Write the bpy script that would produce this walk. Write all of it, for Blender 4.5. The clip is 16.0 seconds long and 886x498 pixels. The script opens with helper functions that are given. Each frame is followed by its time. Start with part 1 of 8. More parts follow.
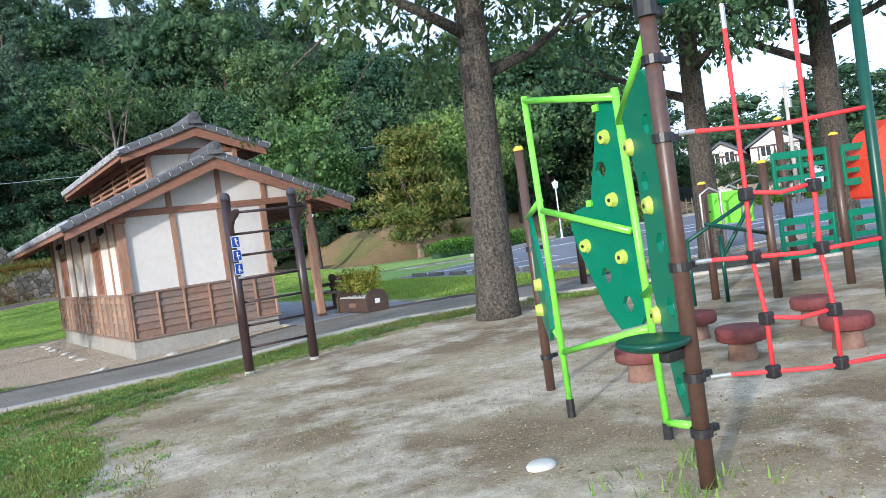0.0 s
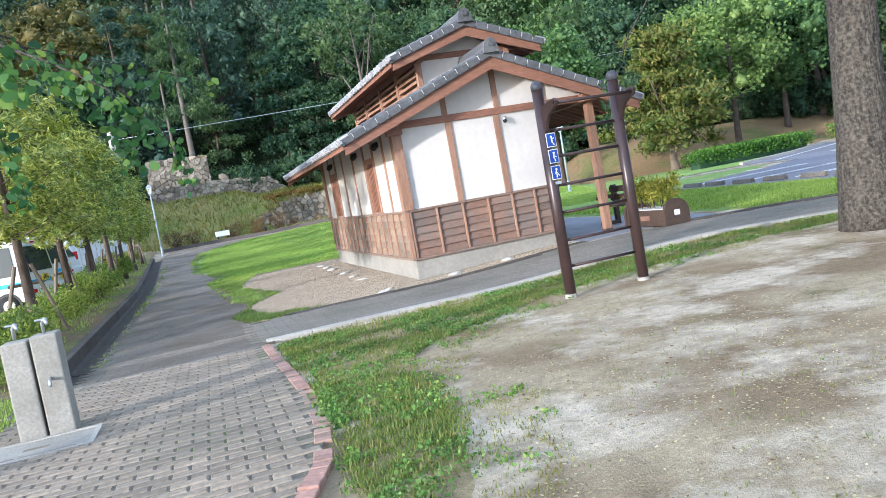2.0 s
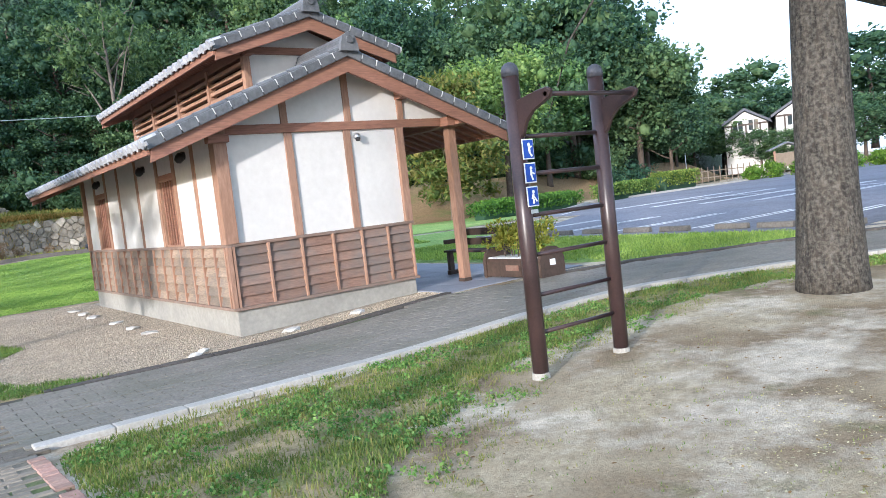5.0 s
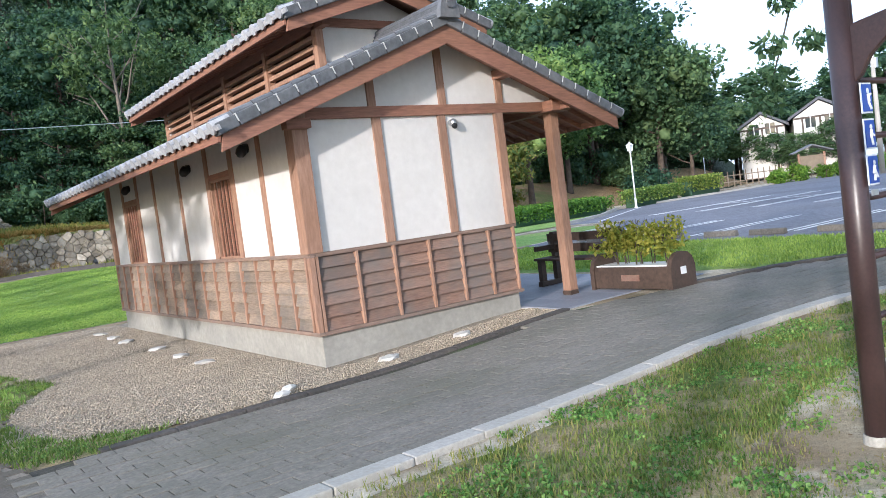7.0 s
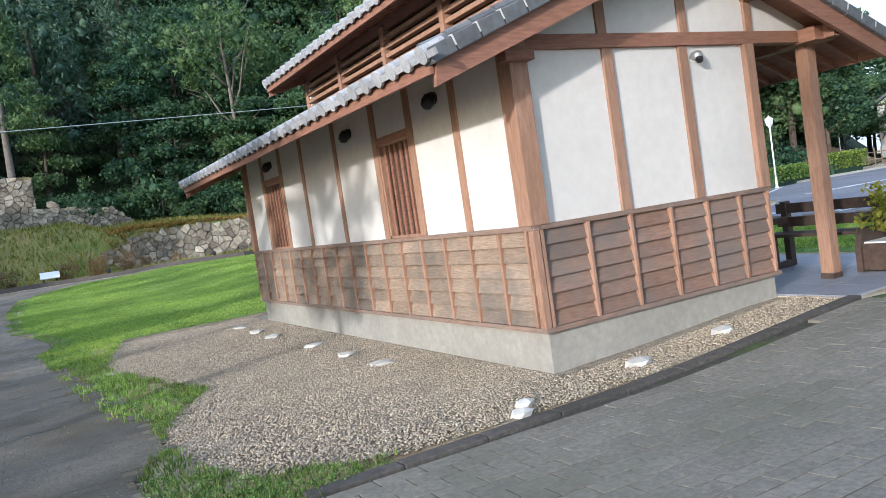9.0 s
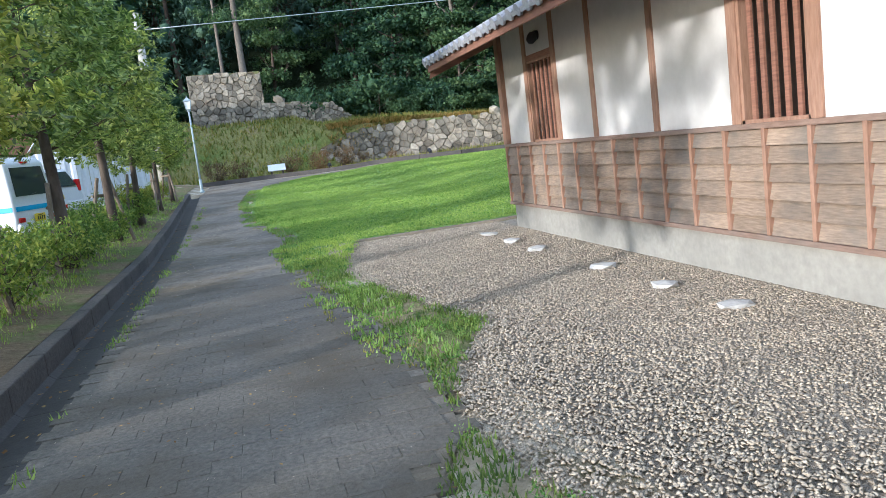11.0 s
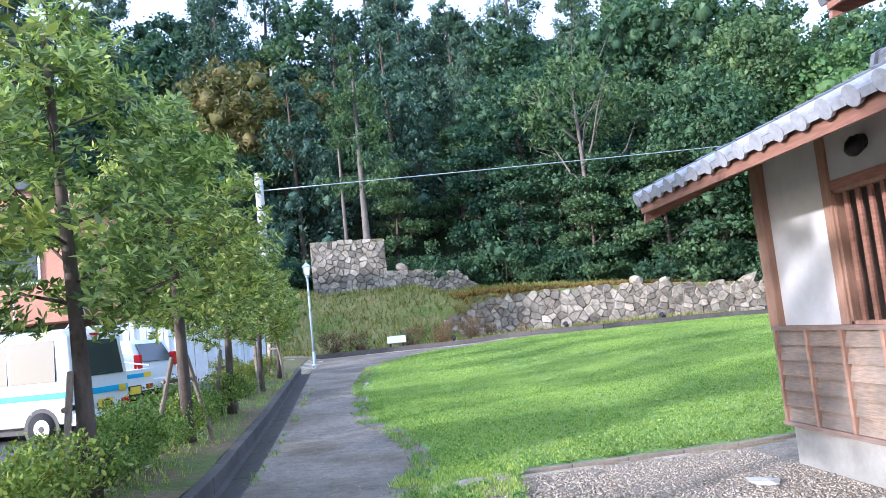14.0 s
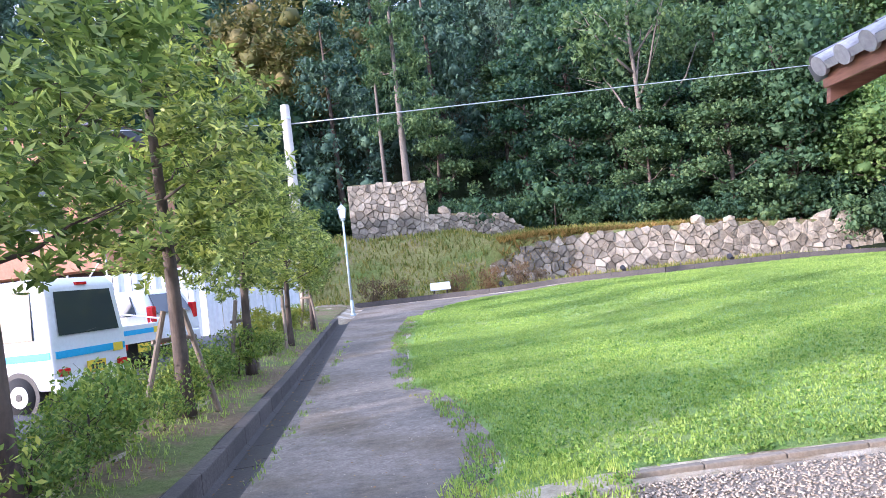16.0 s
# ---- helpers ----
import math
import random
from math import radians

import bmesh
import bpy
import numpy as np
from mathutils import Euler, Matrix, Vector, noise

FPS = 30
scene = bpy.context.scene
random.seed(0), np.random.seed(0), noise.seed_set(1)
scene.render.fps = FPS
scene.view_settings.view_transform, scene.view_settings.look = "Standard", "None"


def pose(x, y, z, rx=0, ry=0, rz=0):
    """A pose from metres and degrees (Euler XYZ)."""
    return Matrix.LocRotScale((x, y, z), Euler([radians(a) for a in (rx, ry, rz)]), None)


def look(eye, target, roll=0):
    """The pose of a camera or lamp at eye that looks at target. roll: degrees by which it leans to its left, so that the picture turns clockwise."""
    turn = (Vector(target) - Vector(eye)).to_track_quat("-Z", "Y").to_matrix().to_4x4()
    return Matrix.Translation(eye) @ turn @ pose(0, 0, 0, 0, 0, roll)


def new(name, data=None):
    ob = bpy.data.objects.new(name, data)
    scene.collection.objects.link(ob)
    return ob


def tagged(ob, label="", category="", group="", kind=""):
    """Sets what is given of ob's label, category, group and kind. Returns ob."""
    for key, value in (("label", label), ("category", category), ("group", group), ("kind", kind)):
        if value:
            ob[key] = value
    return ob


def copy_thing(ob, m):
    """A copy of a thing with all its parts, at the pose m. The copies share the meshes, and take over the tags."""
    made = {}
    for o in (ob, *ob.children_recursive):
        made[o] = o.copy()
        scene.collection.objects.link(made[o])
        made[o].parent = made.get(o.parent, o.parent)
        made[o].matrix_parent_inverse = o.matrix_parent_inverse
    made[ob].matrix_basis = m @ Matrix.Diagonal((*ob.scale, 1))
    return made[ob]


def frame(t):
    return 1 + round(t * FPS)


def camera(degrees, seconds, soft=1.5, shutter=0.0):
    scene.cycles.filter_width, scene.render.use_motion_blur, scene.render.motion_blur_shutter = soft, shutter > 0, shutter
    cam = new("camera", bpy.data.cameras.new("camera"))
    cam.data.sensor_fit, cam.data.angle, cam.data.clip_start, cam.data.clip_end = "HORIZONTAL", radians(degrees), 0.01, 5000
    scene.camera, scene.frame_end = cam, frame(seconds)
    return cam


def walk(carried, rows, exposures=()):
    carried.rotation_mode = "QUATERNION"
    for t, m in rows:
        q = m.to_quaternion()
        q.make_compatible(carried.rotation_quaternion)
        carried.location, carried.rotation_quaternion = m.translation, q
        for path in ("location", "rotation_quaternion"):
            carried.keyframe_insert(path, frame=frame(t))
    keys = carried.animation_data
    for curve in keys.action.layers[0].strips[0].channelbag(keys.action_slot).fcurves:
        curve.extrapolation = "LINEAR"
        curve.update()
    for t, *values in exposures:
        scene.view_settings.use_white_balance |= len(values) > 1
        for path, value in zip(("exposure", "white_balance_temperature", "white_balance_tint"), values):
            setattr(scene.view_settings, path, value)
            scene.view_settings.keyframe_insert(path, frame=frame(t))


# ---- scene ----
from mathutils.geometry import delaunay_2d_cdt

cam = camera(60.7, 16.0, soft=0.7)
PATH = [
    (0, (-0.04, 0.914, 1.329), (1.099, 2.557, 1.285), -7.9),
    (0.5, (-0.053, 1.474, 1.31), (0.964, 3.196, 1.303), -8.0),
    (1, (-0.139, 2.0, 1.304), (0.745, 3.794, 1.275), -8.3),
    (1.5, (-0.221, 2.558, 1.289), (0.483, 4.428, 1.204), -9.1),
    (2, (-0.315, 3.094, 1.273), (0.266, 5.002, 1.114), -10.2),
    (2.5, (-0.373, 3.676, 1.272), (0.127, 5.608, 1.145), -10.0),
    (3, (-0.414, 4.226, 1.277), (0.298, 6.09, 1.146), -8.5),
    (3.5, (-0.363, 4.849, 1.279), (0.602, 6.592, 1.113), -5.6),
    (3.7, (-0.388, 5.085, 1.27), (0.666, 6.777, 1.099), -4.0),
    (5.8, (-0.587, 7.422, 1.319), (0.614, 9.019, 1.224), -7.4),
    (6, (-0.592, 7.69, 1.325), (0.605, 9.289, 1.238), -7.6),
    (6.5, (-0.58, 8.305, 1.305), (0.559, 9.946, 1.206), -7.7),
    (7, (-0.587, 8.938, 1.298), (0.597, 10.546, 1.19), -7.2),
    (7.5, (-0.574, 9.516, 1.283), (0.646, 11.1, 1.215), -7.9),
    (8, (-0.636, 10.143, 1.271), (0.595, 11.718, 1.198), -7.8),
    (8.5, (-0.626, 10.678, 1.236), (0.522, 12.314, 1.175), -8.5),
    (9, (-0.613, 11.366, 1.202), (0.361, 13.11, 1.104), -8.3),
    (9.5, (-0.603, 12.004, 1.145), (0.143, 13.851, 0.966), -7.5),
    (10, (-0.684, 12.659, 1.109), (-0.086, 14.55, 0.852), -6.0),
    (10.2, (-0.723, 12.907, 1.107), (-0.164, 14.807, 0.825), -6.0),
    (12.3, (-0.625, 15.981, 1.165), (-0.339, 17.948, 0.944), -9.0),
    (12.5, (-0.621, 16.254, 1.153), (-0.379, 18.232, 0.983), -9.3),
    (13, (-0.639, 16.979, 1.221), (-0.472, 18.972, 1.23), -9.3),
    (13.5, (-0.673, 17.645, 1.257), (-0.493, 19.634, 1.367), -7.1),
    (14, (-0.664, 18.379, 1.308), (-0.444, 20.357, 1.508), -6.0),
    (14.5, (-0.659, 19.008, 1.331), (-0.391, 20.97, 1.613), -8.1),
    (15, (-0.634, 19.673, 1.31), (-0.403, 21.645, 1.549), -7.5),
    (15.5, (-0.639, 20.274, 1.302), (-0.449, 22.261, 1.43), -6.7),
    (16, (-0.615, 20.965, 1.282), (-0.518, 22.961, 1.355), -6.6),
]
walk(cam, [(t, look(eye, target, roll)) for t, eye, target, roll in PATH], [(0.0, 0.85, 5100, 10), (1.5, 1.25, 5100, 11), (3.5, 1.25, 5050, 10), (7.0, 0.95, 5150, 11), (10.0, 0.85, 5100, 8), (12.5, 1.35, 4820, 8), (14.0, 1.5, 4800, 18), (16.0, 1.72, 5050, 27)])

# ---- light ----
SUN_TO = Vector((-0.86, -0.45, 0.225)).normalized()
world = bpy.data.worlds.new("world")
scene.world = world
world.use_nodes = True
wn = world.node_tree
sky = wn.nodes.new("ShaderNodeTexSky")
sky.sky_type = "NISHITA"
sky.sun_disc = False
sky.sun_elevation = math.asin(SUN_TO.z)
sky.sun_rotation = math.atan2(SUN_TO.x, SUN_TO.y)
sky.dust_density = 2.5
sky.altitude = 100
wn.nodes["Background"].inputs["Strength"].default_value = 0.15
haze = wn.nodes.new("ShaderNodeMix")
haze.data_type = "RGBA"
haze.inputs["Factor"].default_value = 0.5
haze.inputs[7].default_value = (6.9, 7.2, 7.6, 1)
wn.links.new(sky.outputs[0], haze.inputs[6])
wn.links.new(haze.outputs[2], wn.nodes["Background"].inputs["Color"])
sun = new("sun", bpy.data.lights.new("sun", "SUN"))
sun.data.energy = 2.65
sun.data.angle = radians(1.6)
sun.data.color = (1.0, 0.83, 0.64)
sun.matrix_world = look((0, 0, 40), Vector((0, 0, 40)) - SUN_TO)


# ---- ground shape ----
def lerp_table(v, xs, ys):
    return float(np.interp(v, xs, ys))


def step01(a, b, v):
    k = min(max((v - a) / (b - a), 0.0), 1.0)
    return k * k * (3 - 2 * k)


def gutter_x(y):
    """Where the paved path meets the stone gutter on its west side."""
    return lerp_table(y, (8, 12.6, 28, 46, 60), (-2.0, -2.05, -2.2, -2.75, -2.9))


def gz(x, y):
    """Height of the natural ground."""
    z = lerp_table(y, (3, 8, 10.7, 13.0, 14.2, 28, 34, 42, 50, 58), (0.03, -0.13, -0.2, -0.29, -0.35, -0.34, -0.25, 0.0, 0.22, 0.35))
    if y > 28:
        z = -0.34 + (z + 0.34) * (1 - step01(14, 26, x))
    z += 0.15 * step01(3, 7, x) * step01(9, 14, y)
    if y > 12:
        g = gutter_x(y)
        z += (0.15 * step01(g - 0.44, g - 0.54, x) + 0.15 * step01(g - 0.54, g - 1.5, x)) * step01(12.5, 18, y)
    return z


# ---- materials ----
def base_material(name, rough=0.8, metal=0.0, spec=0.4):
    m = bpy.data.materials.new(name)
    m.use_nodes = True
    b = m.node_tree.nodes["Principled BSDF"]
    b.inputs["Roughness"].default_value = rough
    b.inputs["Metallic"].default_value = metal
    b.inputs["Specular IOR Level"].default_value = spec
    return m, m.node_tree.nodes, m.node_tree.links, b


def noise_node(nd, lk, vec, scale, detail=4.0, rough=0.55):
    n = nd.new("ShaderNodeTexNoise")
    n.inputs["Scale"].default_value = scale
    n.inputs["Detail"].default_value = detail
    n.inputs["Roughness"].default_value = rough
    lk.new(vec, n.inputs["Vector"])
    return n.outputs["Fac"]


def ramp(nd, lk, fac, lo, hi, c0, c1):
    r = nd.new("ShaderNodeValToRGB")
    r.color_ramp.elements[0].position, r.color_ramp.elements[1].position = lo, hi
    r.color_ramp.elements[0].color, r.color_ramp.elements[1].color = (*c0, 1), (*c1, 1)
    lk.new(fac, r.inputs["Fac"])
    return r.outputs["Color"]


def mix(nd, lk, fac, a, b, mode="MIX"):
    x = nd.new("ShaderNodeMix")
    x.data_type, x.blend_type = "RGBA", mode
    if isinstance(fac, (int, float)):
        x.inputs["Factor"].default_value = fac
    else:
        lk.new(fac, x.inputs["Factor"])
    for sock, v in (("A", a), ("B", b)):
        i = [s for s in x.inputs if s.name == sock and s.type == "RGBA"][0]
        if isinstance(v, tuple):
            i.default_value = (*v, 1)
        else:
            lk.new(v, i)
    return [s for s in x.outputs if s.type == "RGBA"][0]


def stretched(nd, lk, sx, sy, sz):
    """World position, scaled along each axis."""
    g = nd.new("ShaderNodeNewGeometry")
    v = nd.new("ShaderNodeVectorMath")
    v.operation = "MULTIPLY"
    v.inputs[1].default_value = (sx, sy, sz)
    lk.new(g.outputs["Position"], v.inputs[0])
    return v.outputs[0]


def bump(nd, lk, b, height, strength, dist):
    u = nd.new("ShaderNodeBump")
    u.inputs["Strength"].default_value = strength
    u.inputs["Distance"].default_value = dist
    lk.new(height, u.inputs["Height"])
    lk.new(u.outputs["Normal"], b.inputs["Normal"])


def surface(name, c0, c1, fine=30.0, coarse=1.5, stain=None, stain_amount=0.35, rough=0.8, metal=0.0, relief=0.3, dist=0.01, stretch=(1, 1, 1), spread=0.0, spec=0.4):
    """Two tones in fine grain, larger stains, relief; spread varies piece by piece."""
    m, nd, lk, b = base_material(name, rough, metal, spec)
    p = stretched(nd, lk, *stretch)
    f = noise_node(nd, lk, p, fine, 5.0, 0.6)
    col = ramp(nd, lk, f, 0.3, 0.7, c0, c1)
    if stain:
        s = noise_node(nd, lk, stretched(nd, lk, 1, 1, 1), coarse, 6.0, 0.62)
        k = ramp(nd, lk, s, 0.42, 0.68, (0, 0, 0), (stain_amount,) * 3)
        col = mix(nd, lk, k, col, stain)
    if spread:
        o = nd.new("ShaderNodeObjectInfo")
        g = nd.new("ShaderNodeNewGeometry")
        a = nd.new("ShaderNodeMath")
        a.operation = "ADD"
        lk.new(o.outputs["Random"], a.inputs[0])
        lk.new(g.outputs["Random Per Island"], a.inputs[1])
        w = nd.new("ShaderNodeMath")
        w.operation = "FRACT"
        lk.new(a.outputs[0], w.inputs[0])
        r = ramp(nd, lk, w.outputs[0], 0.0, 1.0, (1 - spread,) * 3, (1 + spread,) * 3)
        col = mix(nd, lk, 1.0, col, r, "MULTIPLY")
    lk.new(col, b.inputs["Base Color"])
    rr = nd.new("ShaderNodeMapRange")
    rr.inputs["To Min"].default_value, rr.inputs["To Max"].default_value = max(rough - 0.12, 0.02), min(rough + 0.12, 1.0)
    lk.new(f, rr.inputs["Value"])
    lk.new(rr.outputs[0], b.inputs["Roughness"])
    if relief:
        bump(nd, lk, b, f, relief, dist)
    return m


def leaf_material(name, tones, through_light=0.35, rough=0.62):
    """Foliage: several greens dealt leaf by leaf, with light through the blade."""
    m, nd, lk, b = base_material(name, rough, 0.0, 0.22)
    g = nd.new("ShaderNodeNewGeometry")
    o = nd.new("ShaderNodeObjectInfo")
    r = nd.new("ShaderNodeValToRGB")
    while len(r.color_ramp.elements) < len(tones):
        r.color_ramp.elements.new(0.5)
    for i, (e, c) in enumerate(zip(r.color_ramp.elements, tones)):
        e.position, e.color = i / (len(tones) - 1), (*c, 1)
    lk.new(g.outputs["Random Per Island"], r.inputs["Fac"])
    n = noise_node(nd, lk, g.outputs["Position"], 0.35, 3.0)
    k = ramp(nd, lk, n, 0.3, 0.7, (0.72, 0.76, 0.74), (1.25, 1.2, 1.05))
    col = mix(nd, lk, 1.0, r.outputs["Color"], k, "MULTIPLY")
    t = ramp(nd, lk, o.outputs["Random"], 0.0, 1.0, (0.75, 0.85, 0.9), (1.2, 1.12, 0.95))
    col = mix(nd, lk, 1.0, col, t, "MULTIPLY")
    lk.new(col, b.inputs["Base Color"])
    tr = nd.new("ShaderNodeBsdfTranslucent")
    lk.new(mix(nd, lk, 1.0, col, (1.22, 1.22, 0.68), "MULTIPLY"), tr.inputs["Color"])
    s = nd.new("ShaderNodeMixShader")
    s.inputs[0].default_value = through_light
    lk.new(b.outputs[0], s.inputs[1])
    lk.new(tr.outputs[0], s.inputs[2])
    lk.new(s.outputs[0], nd["Material Output"].inputs["Surface"])
    return m


def ground_material(name, layers, relief=0.5, dist=0.03, rough=0.95):
    """Ground: a base colour and further ones laid over it in patches of their own size. layers: (colour a, colour b, patch scale, low, high)."""
    m, nd, lk, b = base_material(name, rough, 0.0, 0.2)
    p = stretched(nd, lk, 1, 1, 1)
    f = noise_node(nd, lk, p, 55, 6.0, 0.7)
    col = None
    for i, (ca, cb, sc, lo, hi) in enumerate(layers):
        c = ramp(nd, lk, noise_node(nd, lk, p, 28 + 17 * i, 6.0, 0.7), 0.32, 0.68, ca, cb)
        if col is None:
            col = c
        else:
            k = ramp(nd, lk, noise_node(nd, lk, p, sc, 7.0, 0.65), lo, hi, (0, 0, 0), (1, 1, 1))
            col = mix(nd, lk, k, col, c)
    mottle = ramp(nd, lk, noise_node(nd, lk, p, 8.0, 8.0, 0.75), 0.34, 0.66, (0.72, 0.71, 0.69), (1.22, 1.22, 1.2))
    col = mix(nd, lk, 1.0, col, mottle, "MULTIPLY")
    lk.new(col, b.inputs["Base Color"])
    bump(nd, lk, b, f, relief, dist)
    return m


def glass_material(name, tint, rough=0.05):
    m, nd, lk, b = base_material(name, rough, 0.0, 0.6)
    b.inputs["Base Color"].default_value = (*tint, 1)
    return m


# the third, palest layer paints patches of sun dapple onto the sand
M_DIRT = ground_material("trodden_dappled_sand", [((0.32, 0.262, 0.172), (0.49, 0.415, 0.285), 1, 0, 1), ((0.175, 0.13, 0.078), (0.30, 0.23, 0.145), 0.5, 0.43, 0.56), ((0.46, 0.40, 0.31), (0.67, 0.60, 0.48), 0.8, 0.47, 0.60), ((0.15, 0.14, 0.07), (0.27, 0.235, 0.13), 1.5, 0.58, 0.68)], 0.7, 0.03)
M_LITTER = leaf_material("fallen_leaves", [(0.16, 0.085, 0.035), (0.27, 0.16, 0.07), (0.36, 0.25, 0.12)], 0.15, 0.8)
M_SOIL = ground_material("planted_soil", [((0.14, 0.108, 0.068), (0.28, 0.215, 0.135), 1, 0, 1), ((0.10, 0.14, 0.04), (0.20, 0.22, 0.08), 1.2, 0.45, 0.6)], 0.8, 0.05)
M_LAWN = ground_material("lawn_turf", [((0.195, 0.305, 0.075), (0.31, 0.43, 0.125), 1, 0, 1), ((0.29, 0.36, 0.10), (0.41, 0.465, 0.165), 0.5, 0.5, 0.66), ((0.145, 0.27, 0.06), (0.23, 0.375, 0.10), 1.8, 0.52, 0.66)], 0.8, 0.05)
M_VERGE = ground_material("worn_verge", [((0.11, 0.16, 0.035), (0.21, 0.25, 0.07), 1, 0, 1), ((0.29, 0.23, 0.125), (0.46, 0.38, 0.225), 0.9, 0.40, 0.54), ((0.08, 0.13, 0.025), (0.14, 0.20, 0.045), 1.6, 0.57, 0.66)], 0.8, 0.04)
M_BANK = ground_material("bank_grass", [((0.20, 0.20, 0.06), (0.34, 0.31, 0.11), 1, 0, 1), ((0.11, 0.17, 0.035), (0.20, 0.26, 0.06), 0.22, 0.45, 0.6), ((0.30, 0.22, 0.11), (0.42, 0.32, 0.17), 0.35, 0.52, 0.68)], 0.9, 0.08)
# near-black green puts the wood's inner shade into the slope behind the trees
M_HILL = ground_material("shade_dark_forest_floor", [((0.018, 0.03, 0.012), (0.04, 0.06, 0.022), 1, 0, 1), ((0.05, 0.045, 0.02), (0.09, 0.08, 0.04), 0.1, 0.55, 0.7)], 0.9, 0.2)
M_GRAVELBED = ground_material("gravel_bed", [((0.28, 0.24, 0.19), (0.48, 0.415, 0.33), 1, 0, 1)], 1.0, 0.04)
M_ASPHALT = ground_material("old_asphalt", [((0.175, 0.15, 0.122), (0.30, 0.262, 0.215), 1, 0, 1), ((0.10, 0.09, 0.074), (0.17, 0.155, 0.13), 0.35, 0.45, 0.62), ((0.125, 0.10, 0.07), (0.19, 0.16, 0.115), 0.55, 0.50, 0.64), ((0.13, 0.15, 0.06), (0.20, 0.20, 0.10), 0.9, 0.64, 0.72)], 0.6, 0.015)
M_LOT = ground_material("parking_asphalt", [((0.165, 0.165, 0.19), (0.25, 0.25, 0.28), 1, 0, 1), ((0.12, 0.12, 0.138), (0.20, 0.20, 0.22), 0.12, 0.45, 0.62)], 0.3, 0.01)
M_LOTW = ground_material("dark_parking_asphalt", [((0.07, 0.07, 0.075), (0.13, 0.13, 0.135), 1, 0, 1)], 0.3, 0.01)
M_JOINT = ground_material("mossy_joint_sand", [((0.12, 0.11, 0.085), (0.19, 0.175, 0.14), 1, 0, 1), ((0.09, 0.12, 0.04), (0.15, 0.18, 0.07), 0.8, 0.52, 0.64)], 0.5, 0.01)
M_JOINTD = ground_material("dark_joint_sand", [((0.05, 0.047, 0.04), (0.10, 0.093, 0.077), 1, 0, 1), ((0.06, 0.09, 0.03), (0.10, 0.13, 0.045), 0.8, 0.54, 0.64)], 0.5, 0.01)
M_STRAW = leaf_material("dry_straw", [(0.42, 0.34, 0.20), (0.58, 0.50, 0.34), (0.70, 0.63, 0.47), (0.22, 0.15, 0.08)], 0.1, 0.85)
M_GINKGO = leaf_material("ginkgo_leaves", [(0.035, 0.095, 0.045), (0.055, 0.14, 0.055), (0.09, 0.20, 0.07), (0.20, 0.31, 0.08)], 0.4, 0.5)
M_PAVER = surface("grey_paver", (0.14, 0.127, 0.105), (0.265, 0.238, 0.198), 26, 0.7, (0.105, 0.105, 0.07), 0.6, 0.85, relief=0.6, dist=0.008, spread=0.07)
M_PAVERW = surface("dark_grey_paver", (0.088, 0.078, 0.062), (0.19, 0.168, 0.136), 34, 1.1, (0.085, 0.068, 0.043), 0.8, 0.92, relief=0.9, dist=0.01, spread=0.07)
M_BRICKTAN = surface("tan_paver", (0.195, 0.16, 0.118), (0.33, 0.275, 0.205), 30, 0.8, (0.14, 0.128, 0.098), 0.75, 0.85, relief=0.4, dist=0.006, spread=0.18)
M_BRICKRED = surface("red_border_brick", (0.30, 0.17, 0.13), (0.45, 0.28, 0.22), 30, 1.2, (0.20, 0.17, 0.12), 0.6, 0.85, relief=0.4, dist=0.006, spread=0.2)
M_CONC = surface("pale_concrete", (0.35, 0.325, 0.285), (0.49, 0.46, 0.41), 35, 0.9, (0.27, 0.26, 0.22), 0.5, 0.85, relief=0.35, dist=0.006)
M_PLINTH = surface("plinth_concrete", (0.29, 0.275, 0.24), (0.38, 0.36, 0.315), 14, 0.9, (0.21, 0.20, 0.175), 0.6, 0.85, relief=0.12, dist=0.004)
M_KERB = surface("dark_stone_kerb", (0.055, 0.048, 0.042), (0.125, 0.11, 0.097), 28, 0.9, (0.04, 0.038, 0.034), 0.7, 0.85, relief=0.5, dist=0.012)
# gutter concrete, darker than the kerb stone
M_GUTTER = surface("dark_gutter_concrete", (0.03, 0.027, 0.024), (0.075, 0.067, 0.058), 24, 1.2, (0.03, 0.028, 0.024), 0.7, 0.7, relief=0.4, dist=0.01)
M_PLASTER = surface("white_plaster", (0.60, 0.575, 0.54), (0.67, 0.645, 0.61), 9, 0.8, (0.53, 0.505, 0.47), 0.45, 0.9, relief=0.10, dist=0.004)
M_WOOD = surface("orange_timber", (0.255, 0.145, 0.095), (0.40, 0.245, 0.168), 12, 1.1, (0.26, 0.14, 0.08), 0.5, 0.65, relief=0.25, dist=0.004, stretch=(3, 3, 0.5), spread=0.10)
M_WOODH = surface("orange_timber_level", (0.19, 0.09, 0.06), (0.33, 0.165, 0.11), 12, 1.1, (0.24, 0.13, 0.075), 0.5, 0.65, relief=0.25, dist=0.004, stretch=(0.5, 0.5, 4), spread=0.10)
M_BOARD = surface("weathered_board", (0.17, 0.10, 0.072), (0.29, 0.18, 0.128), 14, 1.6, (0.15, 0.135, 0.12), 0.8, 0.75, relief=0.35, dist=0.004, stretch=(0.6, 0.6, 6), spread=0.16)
M_RAIL = surface("greyed_timber_rail", (0.17, 0.105, 0.075), (0.29, 0.20, 0.15), 12, 1.1, (0.19, 0.165, 0.14), 0.6, 0.75, relief=0.3, dist=0.004, stretch=(0.5, 0.5, 4), spread=0.08)
